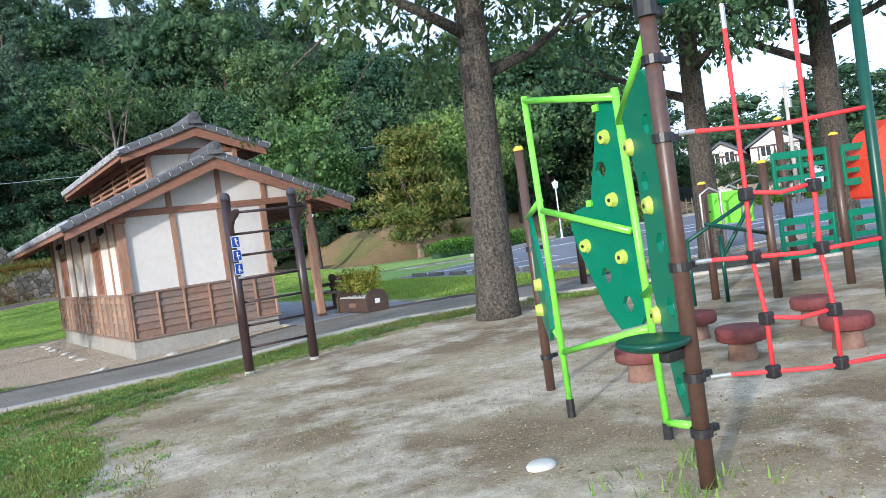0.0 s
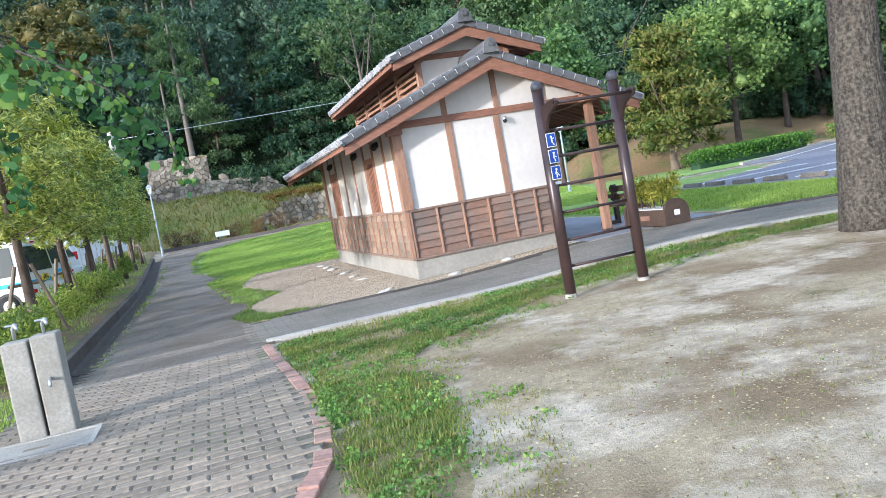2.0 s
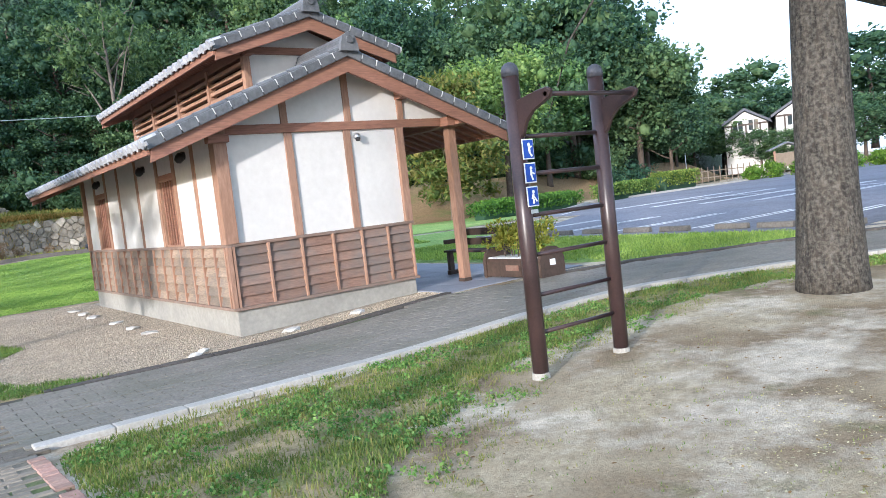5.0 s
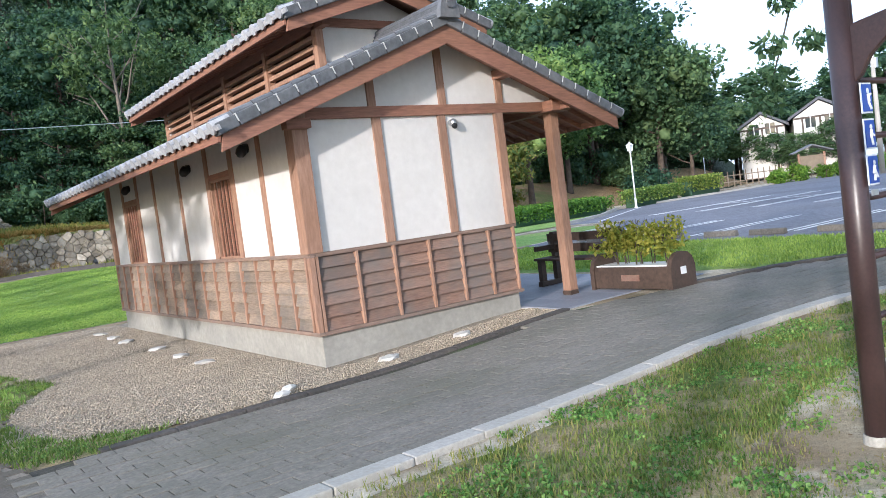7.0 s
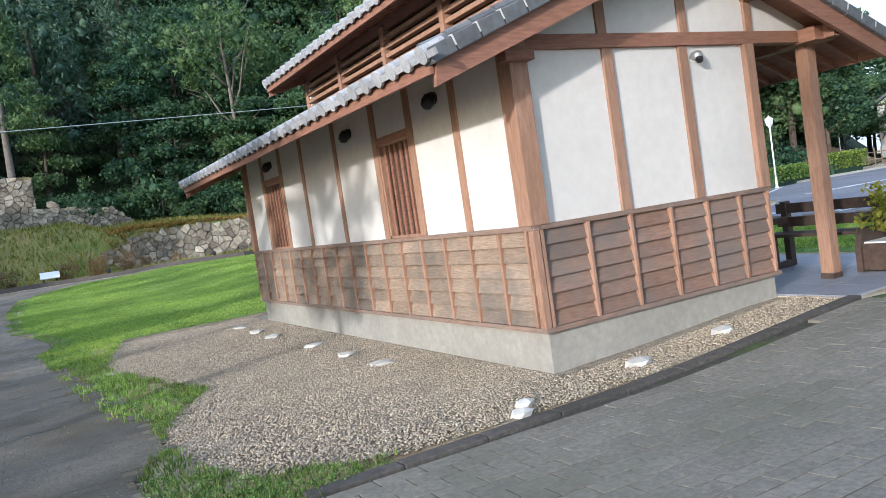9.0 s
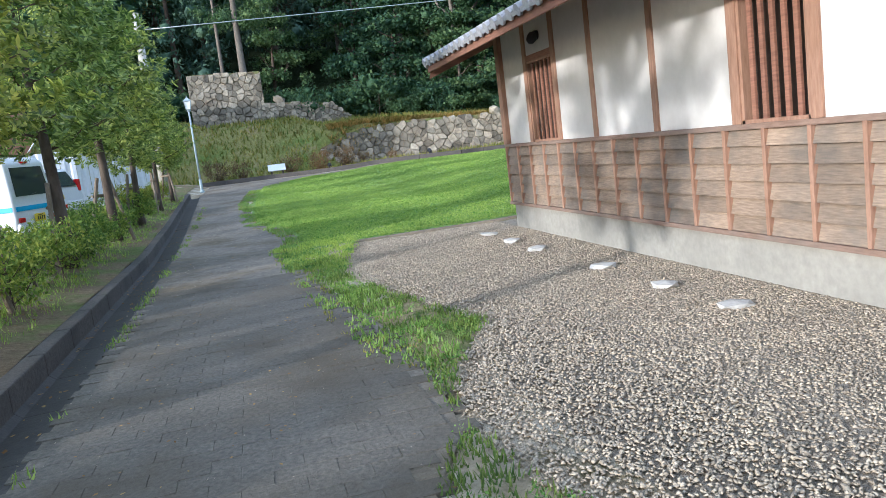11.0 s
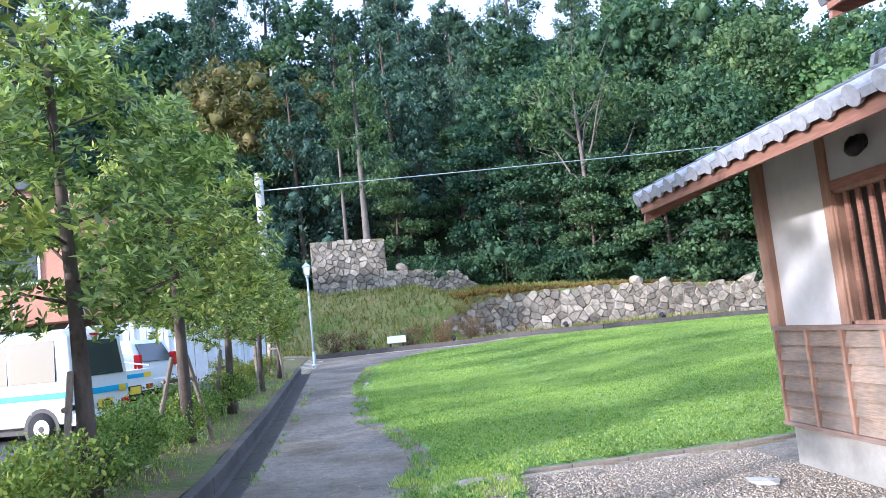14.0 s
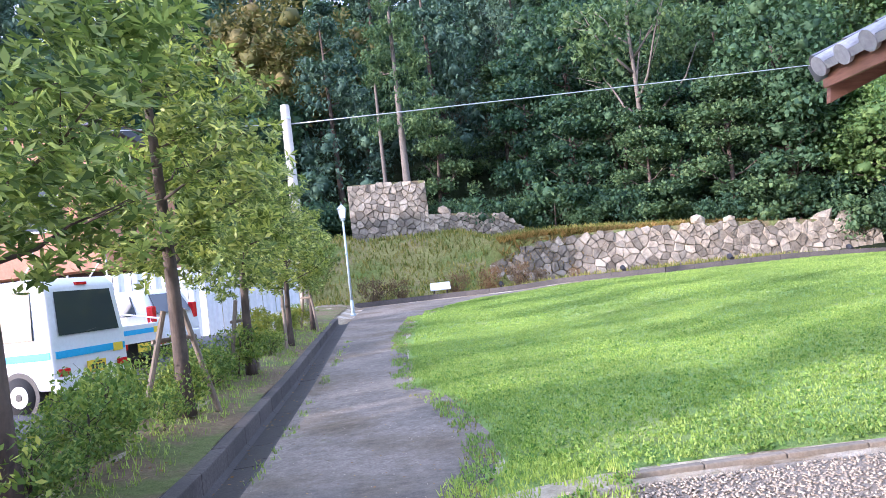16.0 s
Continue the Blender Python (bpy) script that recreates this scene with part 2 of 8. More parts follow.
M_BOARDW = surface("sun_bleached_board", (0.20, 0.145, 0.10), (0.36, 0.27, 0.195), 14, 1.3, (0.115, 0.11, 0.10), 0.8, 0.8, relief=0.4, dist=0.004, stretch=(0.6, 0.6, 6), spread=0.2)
# dark wood; its tone also stands in for shade inside openings
M_DARK_WOOD_SHADE = surface("dark_wood_and_recess_shade", (0.045, 0.03, 0.022), (0.09, 0.06, 0.045), 18, 2, (0.03, 0.022, 0.018), 0.4, 0.6, relief=0.2, dist=0.004)
M_TILE = surface("grey_roof_tile", (0.07, 0.073, 0.08), (0.135, 0.14, 0.15), 16, 1.4, (0.19, 0.19, 0.19), 0.4, 0.45, relief=0.15, dist=0.004, spread=0.14)
M_TILEEND = surface("pale_tile_end", (0.30, 0.30, 0.31), (0.44, 0.44, 0.45), 25, 3, (0.22, 0.22, 0.22), 0.5, 0.6, relief=0.15, dist=0.003, spread=0.12)
M_MORTAR = surface("white_mortar", (0.46, 0.46, 0.45), (0.58, 0.58, 0.56), 40, 4, (0.5, 0.5, 0.48), 0.3, 0.9, relief=0.1)
M_STEELBROWN = surface("brown_painted_steel", (0.030, 0.018, 0.018), (0.052, 0.030, 0.028), 60, 3, (0.075, 0.043, 0.038), 0.3, 0.35, relief=0.05, dist=0.002, spec=0.5)
M_POSTBROWN = surface("bronze_brown_post", (0.06, 0.032, 0.022), (0.095, 0.054, 0.037), 40, 3, (0.05, 0.03, 0.022), 0.4, 0.4, relief=0.08, dist=0.002, spec=0.5)
M_BLACK = surface("black_plastic", (0.012, 0.012, 0.013), (0.028, 0.028, 0.03), 50, 3, rough=0.4, relief=0.05)
M_LIME = surface("lime_painted_steel", (0.19, 0.60, 0.035), (0.25, 0.70, 0.06), 30, 2, (0.16, 0.48, 0.05), 0.3, 0.32, relief=0.04, dist=0.002, spec=0.5)
M_GREEN = surface("green_plastic_panel", (0.006, 0.13, 0.072), (0.011, 0.17, 0.092), 20, 1.4, (0.02, 0.14, 0.08), 0.35, 0.4, relief=0.04, dist=0.002)
M_DGREEN = surface("dark_green_steel", (0.004, 0.045, 0.03), (0.008, 0.065, 0.043), 30, 2, (0.004, 0.05, 0.03), 0.3, 0.35, relief=0.04, dist=0.002)
M_HOLD = surface("lime_hold", (0.38, 0.50, 0.06), (0.47, 0.60, 0.10), 30, 3, (0.30, 0.36, 0.06), 0.35, 0.5, relief=0.1)
M_RED = surface("red_rope", (0.62, 0.025, 0.03), (0.75, 0.06, 0.06), 120, 4, rough=0.7, relief=0.4, dist=0.003)
M_REDPL = surface("red_plastic", (0.70, 0.045, 0.02), (0.78, 0.08, 0.035), 20, 2, rough=0.4, relief=0.03)
M_STOOL = surface("maroon_rubber", (0.10, 0.022, 0.022), (0.17, 0.045, 0.042), 40, 2, (0.22, 0.13, 0.10), 0.4, 0.75, relief=0.3)
M_STOOLB = surface("terracotta_base", (0.15, 0.075, 0.055), (0.23, 0.13, 0.095), 30, 2, (0.30, 0.26, 0.20), 0.5, 0.85, relief=0.3)
M_METAL = surface("galvanised_steel", (0.45, 0.46, 0.46), (0.60, 0.61, 0.61), 30, 2, (0.35, 0.35, 0.35), 0.3, 0.4, 0.8, relief=0.05)
M_TEAL = surface("grey_teal_lamp_paint", (0.26, 0.32, 0.34), (0.36, 0.42, 0.44), 30, 2, (0.2, 0.24, 0.25), 0.3, 0.45, relief=0.05)
M_WHITE = surface("white_paint", (0.66, 0.67, 0.68), (0.74, 0.75, 0.76), 20, 1.2, (0.66, 0.67, 0.68), 0.25, 0.35, relief=0.03, spec=0.5)
M_ROADPAINT = surface("worn_road_paint", (0.60, 0.60, 0.60), (0.78, 0.78, 0.78), 20, 2.5, (0.3, 0.3, 0.32), 0.6, 0.8, relief=0.1)
M_STRIPE = surface("sky_blue_film", (0.04, 0.36, 0.66), (0.06, 0.42, 0.72), 20, 2, rough=0.4, relief=0.0)
M_YELLOW = surface("yellow_plate", (0.72, 0.52, 0.03), (0.80, 0.60, 0.05), 20, 2, rough=0.45, relief=0.0)
M_BLUE = surface("blue_sign", (0.012, 0.05, 0.30), (0.02, 0.07, 0.36), 30, 3, rough=0.4, relief=0.0)
M_TAIL = surface("red_tail_lens", (0.45, 0.01, 0.012), (0.6, 0.02, 0.02), 30, 3, rough=0.2, relief=0.0)
M_GLASS = glass_material("dark_glass", (0.035, 0.045, 0.05), 0.06)
M_RUBBER = surface("tyre_rubber", (0.012, 0.012, 0.012), (0.03, 0.03, 0.03), 60, 3, rough=0.85, relief=0.2)
M_FENCE = surface("white_site_panel", (0.54, 0.57, 0.60), (0.64, 0.67, 0.69), 8, 0.8, (0.58, 0.60, 0.63), 0.4, 0.5, relief=0.04)
M_SLAB = surface("blue_grey_slab", (0.20, 0.21, 0.25), (0.30, 0.31, 0.35), 22, 0.9, (0.16, 0.165, 0.19), 0.5, 0.6, relief=0.15, dist=0.004, spread=0.1)
M_STONE = surface("wall_stone", (0.12, 0.10, 0.072), (0.30, 0.255, 0.185), 6, 1.6, (0.46, 0.42, 0.34), 0.4, 0.9, relief=0.9, dist=0.06, spread=0.45)
M_PEBBLE = surface("pebble", (0.28, 0.228, 0.162), (0.52, 0.44, 0.33), 45, 2, (0.22, 0.19, 0.155), 0.4, 0.8, relief=0.15, dist=0.003, spread=0.36)
M_CAPGREY = surface("dull_grey_cap", (0.055, 0.055, 0.065), (0.10, 0.10, 0.115), 40, 3, rough=0.5, relief=0.1)
M_STOPCONC = surface("grimy_concrete", (0.13, 0.115, 0.095), (0.24, 0.215, 0.18), 25, 1.5, (0.08, 0.075, 0.065), 0.6, 0.9, relief=0.4)
M_WHITESTONE = surface("white_stone", (0.50, 0.475, 0.43), (0.64, 0.615, 0.57), 25, 3, (0.5, 0.48, 0.42), 0.4, 0.8, relief=0.3)
M_BARK = surface("grey_brown_bark", (0.012, 0.010, 0.008), (0.075, 0.062, 0.048), 18, 24.0, (0.20, 0.185, 0.15), 0.55, 0.95, relief=1.0, dist=0.06, stretch=(1, 1, 0.3))
M_BARKR = surface("smooth_brown_bark", (0.032, 0.023, 0.017), (0.085, 0.06, 0.044), 22, 1.2, (0.22, 0.18, 0.14), 0.4, 0.9, relief=0.7, dist=0.02, stretch=(1, 1, 0.4))
M_STAKE = surface("stake_wood", (0.15, 0.115, 0.08), (0.26, 0.21, 0.155), 16, 2, (0.10, 0.08, 0.06), 0.4, 0.85, relief=0.4, dist=0.006, stretch=(3, 3, 0.6))
M_PALETRUNK = surface("pale_grey_bark", (0.10, 0.085, 0.07), (0.21, 0.185, 0.155), 16, 2, (0.07, 0.06, 0.05), 0.4, 0.9, relief=0.5, dist=0.01, stretch=(3, 3, 0.5))
M_ORANGEWALL = surface("orange_brown_cladding", (0.42, 0.20, 0.12), (0.52, 0.27, 0.17), 10, 0.7, (0.34, 0.17, 0.11), 0.4, 0.85, relief=0.1)
M_ROOFNAVY = surface("dark_slate_roof", (0.05, 0.055, 0.07), (0.09, 0.095, 0.11), 12, 1, rough=0.6, relief=0.2)
M_GREYBOX = surface("grey_concrete_pillar", (0.28, 0.265, 0.23), (0.42, 0.40, 0.35), 45, 2.0, (0.18, 0.17, 0.14), 0.5, 0.9, relief=0.4, dist=0.006)
M_LEAF_ROW = leaf_material("glossy_row_leaves", [(0.085, 0.13, 0.05), (0.175, 0.235, 0.075), (0.31, 0.365, 0.12), (0.52, 0.55, 0.20)], 0.48, 0.42)
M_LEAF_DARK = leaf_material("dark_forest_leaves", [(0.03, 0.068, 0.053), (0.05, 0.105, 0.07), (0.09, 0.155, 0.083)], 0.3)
M_LEAF_MID = leaf_material("mid_forest_leaves", [(0.046, 0.09, 0.056), (0.08, 0.145, 0.08), (0.135, 0.205, 0.105)], 0.33)
M_CLOVER = leaf_material("clover_leaves", [(0.075, 0.17, 0.04), (0.14, 0.26, 0.06), (0.235, 0.36, 0.098), (0.35, 0.46, 0.145)], 0.35)
# fresh green, made lighter still to put sunshine into these crowns
M_LEAF_FRESH_SUNLIT = leaf_material("fresh_sunlit_leaves", [(0.08, 0.15, 0.065), (0.14, 0.235, 0.09), (0.22, 0.32, 0.125)], 0.38)
# needle green paled toward blue, with distant haze mixed into the colour
M_LEAF_CEDAR = leaf_material("hazed_cedar_needles", [(0.046, 0.086, 0.078), (0.072, 0.128, 0.102), (0.115, 0.18, 0.13)], 0.22)
M_LEAF_OLIVE = leaf_material("olive_flowering_leaves", [(0.07, 0.085, 0.03), (0.13, 0.13, 0.05), (0.20, 0.17, 0.08)], 0.25)
M_LEAF_MAPLE = leaf_material("maple_leaves", [(0.07, 0.115, 0.035), (0.135, 0.175, 0.05), (0.22, 0.20, 0.075)], 0.35)
M_LEAF_HEDGE = leaf_material("hedge_leaves", [(0.05, 0.11, 0.02), (0.10, 0.20, 0.03), (0.18, 0.29, 0.05)], 0.3)
M_LEAF_AZALEA = leaf_material("azalea_leaves", [(0.075, 0.135, 0.03), (0.17, 0.25, 0.055), (0.34, 0.38, 0.09)], 0.3)
M_LEAF_YELLOW = leaf_material("yellow_green_leaves", [(0.14, 0.18, 0.03), (0.26, 0.28, 0.05), (0.38, 0.36, 0.08)], 0.35)
M_LEAF_DRY = leaf_material("reddish_twigs", [(0.15, 0.085, 0.055), (0.22, 0.13, 0.08), (0.17, 0.14, 0.065)], 0.2)
M_BLADE = leaf_material("grass_blades", [(0.165, 0.265, 0.065), (0.27, 0.38, 0.10), (0.41, 0.50, 0.165)], 0.4)
M_WEED = leaf_material("verge_weeds", [(0.07, 0.125, 0.035), (0.135, 0.20, 0.055), (0.23, 0.29, 0.09)], 0.35)
M_LEDGE = leaf_material("dry_ledge_grass", [(0.17, 0.17, 0.055), (0.32, 0.22, 0.10), (0.46, 0.33, 0.17)], 0.3, 0.8)
M_BLADEDRY = leaf_material("rough_grass_blades", [(0.12, 0.17, 0.04), (0.24, 0.25, 0.08), (0.36, 0.30, 0.13)], 0.4)


# ---- building helpers ----
def mesh_from(name, verts, faces, material=None, smooth=False):
    me = bpy.data.meshes.new(name)
    me.from_pydata([tuple(v) for v in verts], [], faces)
    if smooth:
        me.polygons.foreach_set("use_smooth", [True] * len(me.polygons))
    if material:
        me.materials.append(material)
    me.update()
    return me


def part(name, bm, material, parent=None, label="", smooth=False):
    """Link a bmesh as one mesh object, under a thing or a part."""
    me = bpy.data.meshes.new(name)
    bm.to_mesh(me)
    bm.free()
    if smooth:
        me.polygons.foreach_set("use_smooth", [True] * len(me.polygons))
    if material:
        me.materials.append(material)
    ob = new(name, me)
    ob.parent = parent
    return tagged(ob, label) if label else ob


def thing(name, m, label, category, group="", kind=""):
    ob = new(name)
    ob.empty_display_size = 0.1
    ob.matrix_world = m
    return tagged(ob, label, category, group, kind)


def piece(name, me, parent, m):
    ob = new(name, me)
    ob.parent = parent
    ob.matrix_basis = m
    return ob


def box(bm, x0, x1, y0, y1, z0, z1, bevel=0.0):
    r = bmesh.ops.create_cube(bm, size=1.0, matrix=Matrix.Translation(((x0 + x1) / 2, (y0 + y1) / 2, (z0 + z1) / 2)) @ Matrix.Diagonal((x1 - x0, y1 - y0, z1 - z0, 1)))
    if bevel:
        es = list({e for v in r["verts"] for e in v.link_edges})
        bmesh.ops.bevel(bm, geom=es, offset=bevel, segments=2, affect="EDGES", profile=0.6)
    return bm


def boxes(*dims, bevel=0.0):
    bm = bmesh.new()
    for d in dims:
        box(bm, *d, bevel=bevel)
    return bm


def rod(bm, a, b, r0, r1=None, seg=12, caps=True):
    """A round bar from a to b."""
    a, b = Vector(a), Vector(b)
    d = b - a
    q = d.to_track_quat("Z", "Y").to_matrix().to_4x4()
    bmesh.ops.create_cone(bm, cap_ends=caps, segments=seg, radius1=r0, radius2=r0 if r1 is None else r1, depth=d.length, matrix=Matrix.Translation((a + b) / 2) @ q)
    return bm


def rods(*segs, seg=12):
    bm = bmesh.new()
    for s in segs:
        rod(bm, *s, seg=seg)
    return bm


def bar(bm, a, b, w, h):
    """A squared timber from a to b: w wide, h high."""
    a, b = Vector(a), Vector(b)
    d = b - a
    q = d.to_track_quat("Y", "Z").to_matrix().to_4x4()
    bmesh.ops.create_cube(bm, size=1.0, matrix=Matrix.Translation((a + b) / 2) @ q @ Matrix.Diagonal((w, d.length, h, 1)))
    return bm


def tube(points, radii, seg=10):
    """A bent round bar through the points, as vertices and faces."""
    vs, fs = [], []
    pts = [Vector(p) for p in points]
    ref = Vector((0.3, 1, 0.2)).normalized()
    for i, p in enumerate(pts):
        d = (pts[min(i + 1, len(pts) - 1)] - pts[max(i - 1, 0)]).normalized()
        u = d.cross(ref).normalized()
        w = d.cross(u)
        r = radii[i] if hasattr(radii, "__len__") else radii
        for k in range(seg):
            a = 2 * math.pi * k / seg
            vs.append(p + (u * math.cos(a) + w * math.sin(a)) * r)
    for i in range(len(pts) - 1):
        for k in range(seg):
            a, b = i * seg + k, i * seg + (k + 1) % seg
            fs.append((a, b, b + seg, a + seg))
    fs.append(tuple(range(seg))[::-1])
    n = (len(pts) - 1) * seg
    fs.append(tuple(range(n, n + seg)))
    return vs, fs


def tube_part(name, points, radii, material, parent=None, seg=10, label=""):
    v, f = tube(points, radii, seg)
    ob = new(name, mesh_from(name, v, f, material, True))
    ob.parent = parent
    return tagged(ob, label) if label else ob


def lathe(bm, profile, seg=20, at=(0, 0, 0)):
    """Turn a profile of (radius, z) about the upright axis."""
    rings = []
    for r, z in profile:
        rings.append([bm.verts.new((at[0] + r * math.cos(2 * math.pi * k / seg), at[1] + r * math.sin(2 * math.pi * k / seg), at[2] + z)) for k in range(seg)])
    for a, b in zip(rings, rings[1:]):
        for k in range(seg):
            bm.faces.new((a[k], a[(k + 1) % seg], b[(k + 1) % seg], b[k]))
    bm.faces.new(rings[0][::-1])
    bm.faces.new(rings[-1])
    return bm


def prism(bm, outline, axis, a, b):
    """Extrude a 2D outline along an axis from a to b."""
    def at(p, t):
        return {"x": (t, p[0], p[1]), "y": (p[0], t, p[1]), "z": (p[0], p[1], t)}[axis]
    lo = [bm.verts.new(at(p, a)) for p in outline]
    hi = [bm.verts.new(at(p, b)) for p in outline]
    n = len(outline)
    bm.faces.new(lo)
    bm.faces.new(hi[::-1])
    for i in range(n):
        bm.faces.new((lo[i], hi[i], hi[(i + 1) % n], lo[(i + 1) % n]))
    bmesh.ops.recalc_face_normals(bm, faces=bm.faces)
    return bm


def inside(x, y, poly):
    c = False
    n = len(poly)
    for i in range(n):
        (x0, y0), (x1, y1) = poly[i], poly[i - 1]
        if (y0 > y) != (y1 > y) and x < (x1 - x0) * (y - y0) / (y1 - y0) + x0:
            c = not c
    return c


def smooth_loop(poly, rounds=2):
    for _ in range(rounds):
        out = []
        for i in range(len(poly)):
            (ax, ay), (bx, by) = poly[i], poly[(i + 1) % len(poly)]
            out += [(0.75 * ax + 0.25 * bx, 0.75 * ay + 0.25 * by), (0.25 * ax + 0.75 * bx, 0.25 * ay + 0.75 * by)]
        poly = out
    return poly


def ragged_loop(poly, amount, step=0.3):
    """The outline cut short and frayed."""
    out = []
    for i in range(len(poly)):
        (ax, ay), (bx, by) = poly[i], poly[(i + 1) % len(poly)]
        L = math.hypot(bx - ax, by - ay)
        n = max(1, int(L / step))
        for k in range(n):
            x, y = ax + (bx - ax) * k / n, ay + (by - ay) * k / n
            w = amount * (noise.noise(Vector((x * 1.3, y * 1.3, 5))) + 0.6 * noise.noise(Vector((x * 4.1, y * 4.1, 9))))
            out.append((x - w * (by - ay) / L, y + w * (bx - ax) / L))
    return out


def sheet(name, poly, lift, cell, material, label, category, ragged=0.0, wobble=0.0, kind="structure"):
    """A patch of ground that follows the lie of the land."""
    bm = bmesh.new()
    if ragged:
        poly = ragged_loop(poly, ragged)
    f = bm.faces.new([bm.verts.new((x, y, 0)) for x, y in poly])
    xs, ys = [p[0] for p in poly], [p[1] for p in poly]
    for lo, hi, ax in ((min(xs), max(xs), 0), (min(ys), max(ys), 1)):
        n = int((hi - lo) / cell)
        for i in range(1, n + 1):
            v = lo + cell * i
            if v < hi - 1e-3:
                co = (v, 0, 0) if ax == 0 else (0, v, 0)
                no = (1, 0, 0) if ax == 0 else (0, 1, 0)
                bmesh.ops.bisect_plane(bm, geom=bm.verts[:] + bm.edges[:] + bm.faces[:], plane_co=co, plane_no=no)
    for v in bm.verts:
        v.co.z = gz(v.co.x, v.co.y) + lift
        if wobble:
            v.co.z += wobble * noise.noise(Vector((v.co.x * 0.7, v.co.y * 0.7, 0)))
        if ragged and v.is_boundary:
            v.co.z = gz(v.co.x, v.co.y) - 0.004
    bmesh.ops.recalc_face_normals(bm, faces=bm.faces)
    if bm.faces[:] and sum(f.normal.z for f in bm.faces) < 0:
        bmesh.ops.reverse_faces(bm, faces=bm.faces)
    return tagged(part(name, bm, material, smooth=True), label, category, kind=kind)


def blades(name, poly, density, height, material, label, lift=0.0, width=0.012, seed=1, keep=None, category="grass"):
    """Grass in tufts, spread over an outline."""
    rng = np.random.default_rng(seed)
    xs, ys = [p[0] for p in poly], [p[1] for p in poly]
    area = (max(xs) - min(xs)) * (max(ys) - min(ys))
    vs, fs = [], []
    for _ in range(int(area * density)):
        x, y = rng.uniform(min(xs), max(xs)), rng.uniform(min(ys), max(ys))
        if not inside(x, y, poly) or (keep and not keep(x, y)):
            continue
        z = gz(x, y) + lift
        for _k in range(4):
            a = rng.uniform(0, 6.283)
            h = height * rng.uniform(0.5, 1.25)
            ox, oy = rng.normal(0, 0.03, 2)
            dx, dy = math.cos(a), math.sin(a)
            lean = rng.uniform(0.2, 0.8) * h
            b = len(vs)
            vs += [(x + ox - dy * width, y + oy + dx * width, z), (x + ox + dy * width, y + oy - dx * width, z), (x + ox + dx * lean, y + oy + dy * lean, z + h)]
            fs.append((b, b + 1, b + 2))
    return tagged(new(name, mesh_from(name, vs, fs, material)), label, category, kind="stuff")


def leaves(rng, centres, radius, count, size, slim=0.45, droop=0.0, flat=0.5):
    """Folded leaf blades scattered round each centre: vertices and faces."""
    n = len(centres) * count
    c = np.repeat(np.asarray(centres, float), count, axis=0)
    d = rng.normal(0, 1, (n, 3))
    d /= np.linalg.norm(d, axis=1, keepdims=True) + 1e-9
    d[:, 2] *= 0.75
    rad = np.repeat(np.asarray(radius, float), count) if hasattr(radius, "__len__") else np.full(n, radius)
    p = c + d * (rad * rng.uniform(0.3, 1.1, n) ** 0.7)[:, None]
    ax = 0.6 * d + rng.normal(0, 0.8, (n, 3))
    ax[:, 2] -= droop
    ax /= np.linalg.norm(ax, axis=1, keepdims=True) + 1e-9
    up = rng.normal(0, flat, (n, 3)) + np.array([0, 0, 1.0])
    sd = np.cross(ax, up)
    sd /= np.linalg.norm(sd, axis=1, keepdims=True) + 1e-9
    s = size * rng.uniform(0.6, 1.35, n)
    L, W = (ax * s[:, None]), (sd * (s * slim)[:, None])
    v = np.empty((n, 4, 3))
    v[:, 0] = p - L * 0.5
    v[:, 1] = p + W * 0.5 + L * 0.05
    v[:, 2] = p + L * 0.5
    v[:, 3] = p - W * 0.5 + L * 0.05
    if size < 0.3:
        i = np.arange(n)[:, None] * 4
        return v.reshape(-1, 3), np.concatenate([i, i + 1, i + 2, i + 3], axis=1)
    # far crowns: one triangle a leaf spray
    v = np.stack([p - L * 0.4 + W * 0.45, p - L * 0.3 - W * 0.5, p + L * 0.5], 1)
    i = np.arange(n)[:, None] * 3
    return v.reshape(-1, 3), np.concatenate([i, i + 1, i + 2], axis=1)


def fast_mesh(name, v, f, material):
    me = bpy.data.meshes.new(name)
    n, k = len(f), f.shape[1]
    me.vertices.add(len(v))
    me.vertices.foreach_set("co", np.asarray(v, np.float32).ravel())
    me.loops.add(n * k)
    me.loops.foreach_set("vertex_index", f.astype(np.int32).ravel())
    me.polygons.add(n)
    me.polygons.foreach_set("loop_start", np.arange(0, n * k, k, dtype=np.int32))
    me.polygons.foreach_set("loop_total", np.full(n, k, np.int32))
    me.materials.append(material)
    me.update(calc_edges=True)
    me.validate()
    return me


def core_blobs(rng, centres, radii, k):
    """Uneven inner masses that close the crown, as quads."""
    vs, fs = [], []
    for c, r in zip(centres, radii):
        b, nu, nv = len(vs), 5, 3
        ph = rng.uniform(0, 9)
        for j in range(nv + 1):
            t = math.pi * j / nv
            for i in range(nu):
                a = 2 * math.pi * i / nu
                w = r * k * (1 + 0.28 * math.sin(3 * a + ph + 2 * t))
                vs.append((c[0] + w * math.sin(t) * math.cos(a), c[1] + w * math.sin(t) * math.sin(a), c[2] + w * 0.8 * math.cos(t)))
        for j in range(nv):
            for i in range(nu):
                fs.append((b + j * nu + i, b + j * nu + (i + 1) % nu, b + (j + 1) * nu + (i + 1) % nu, b + (j + 1) * nu + i))
    return np.array(vs), np.array(fs)


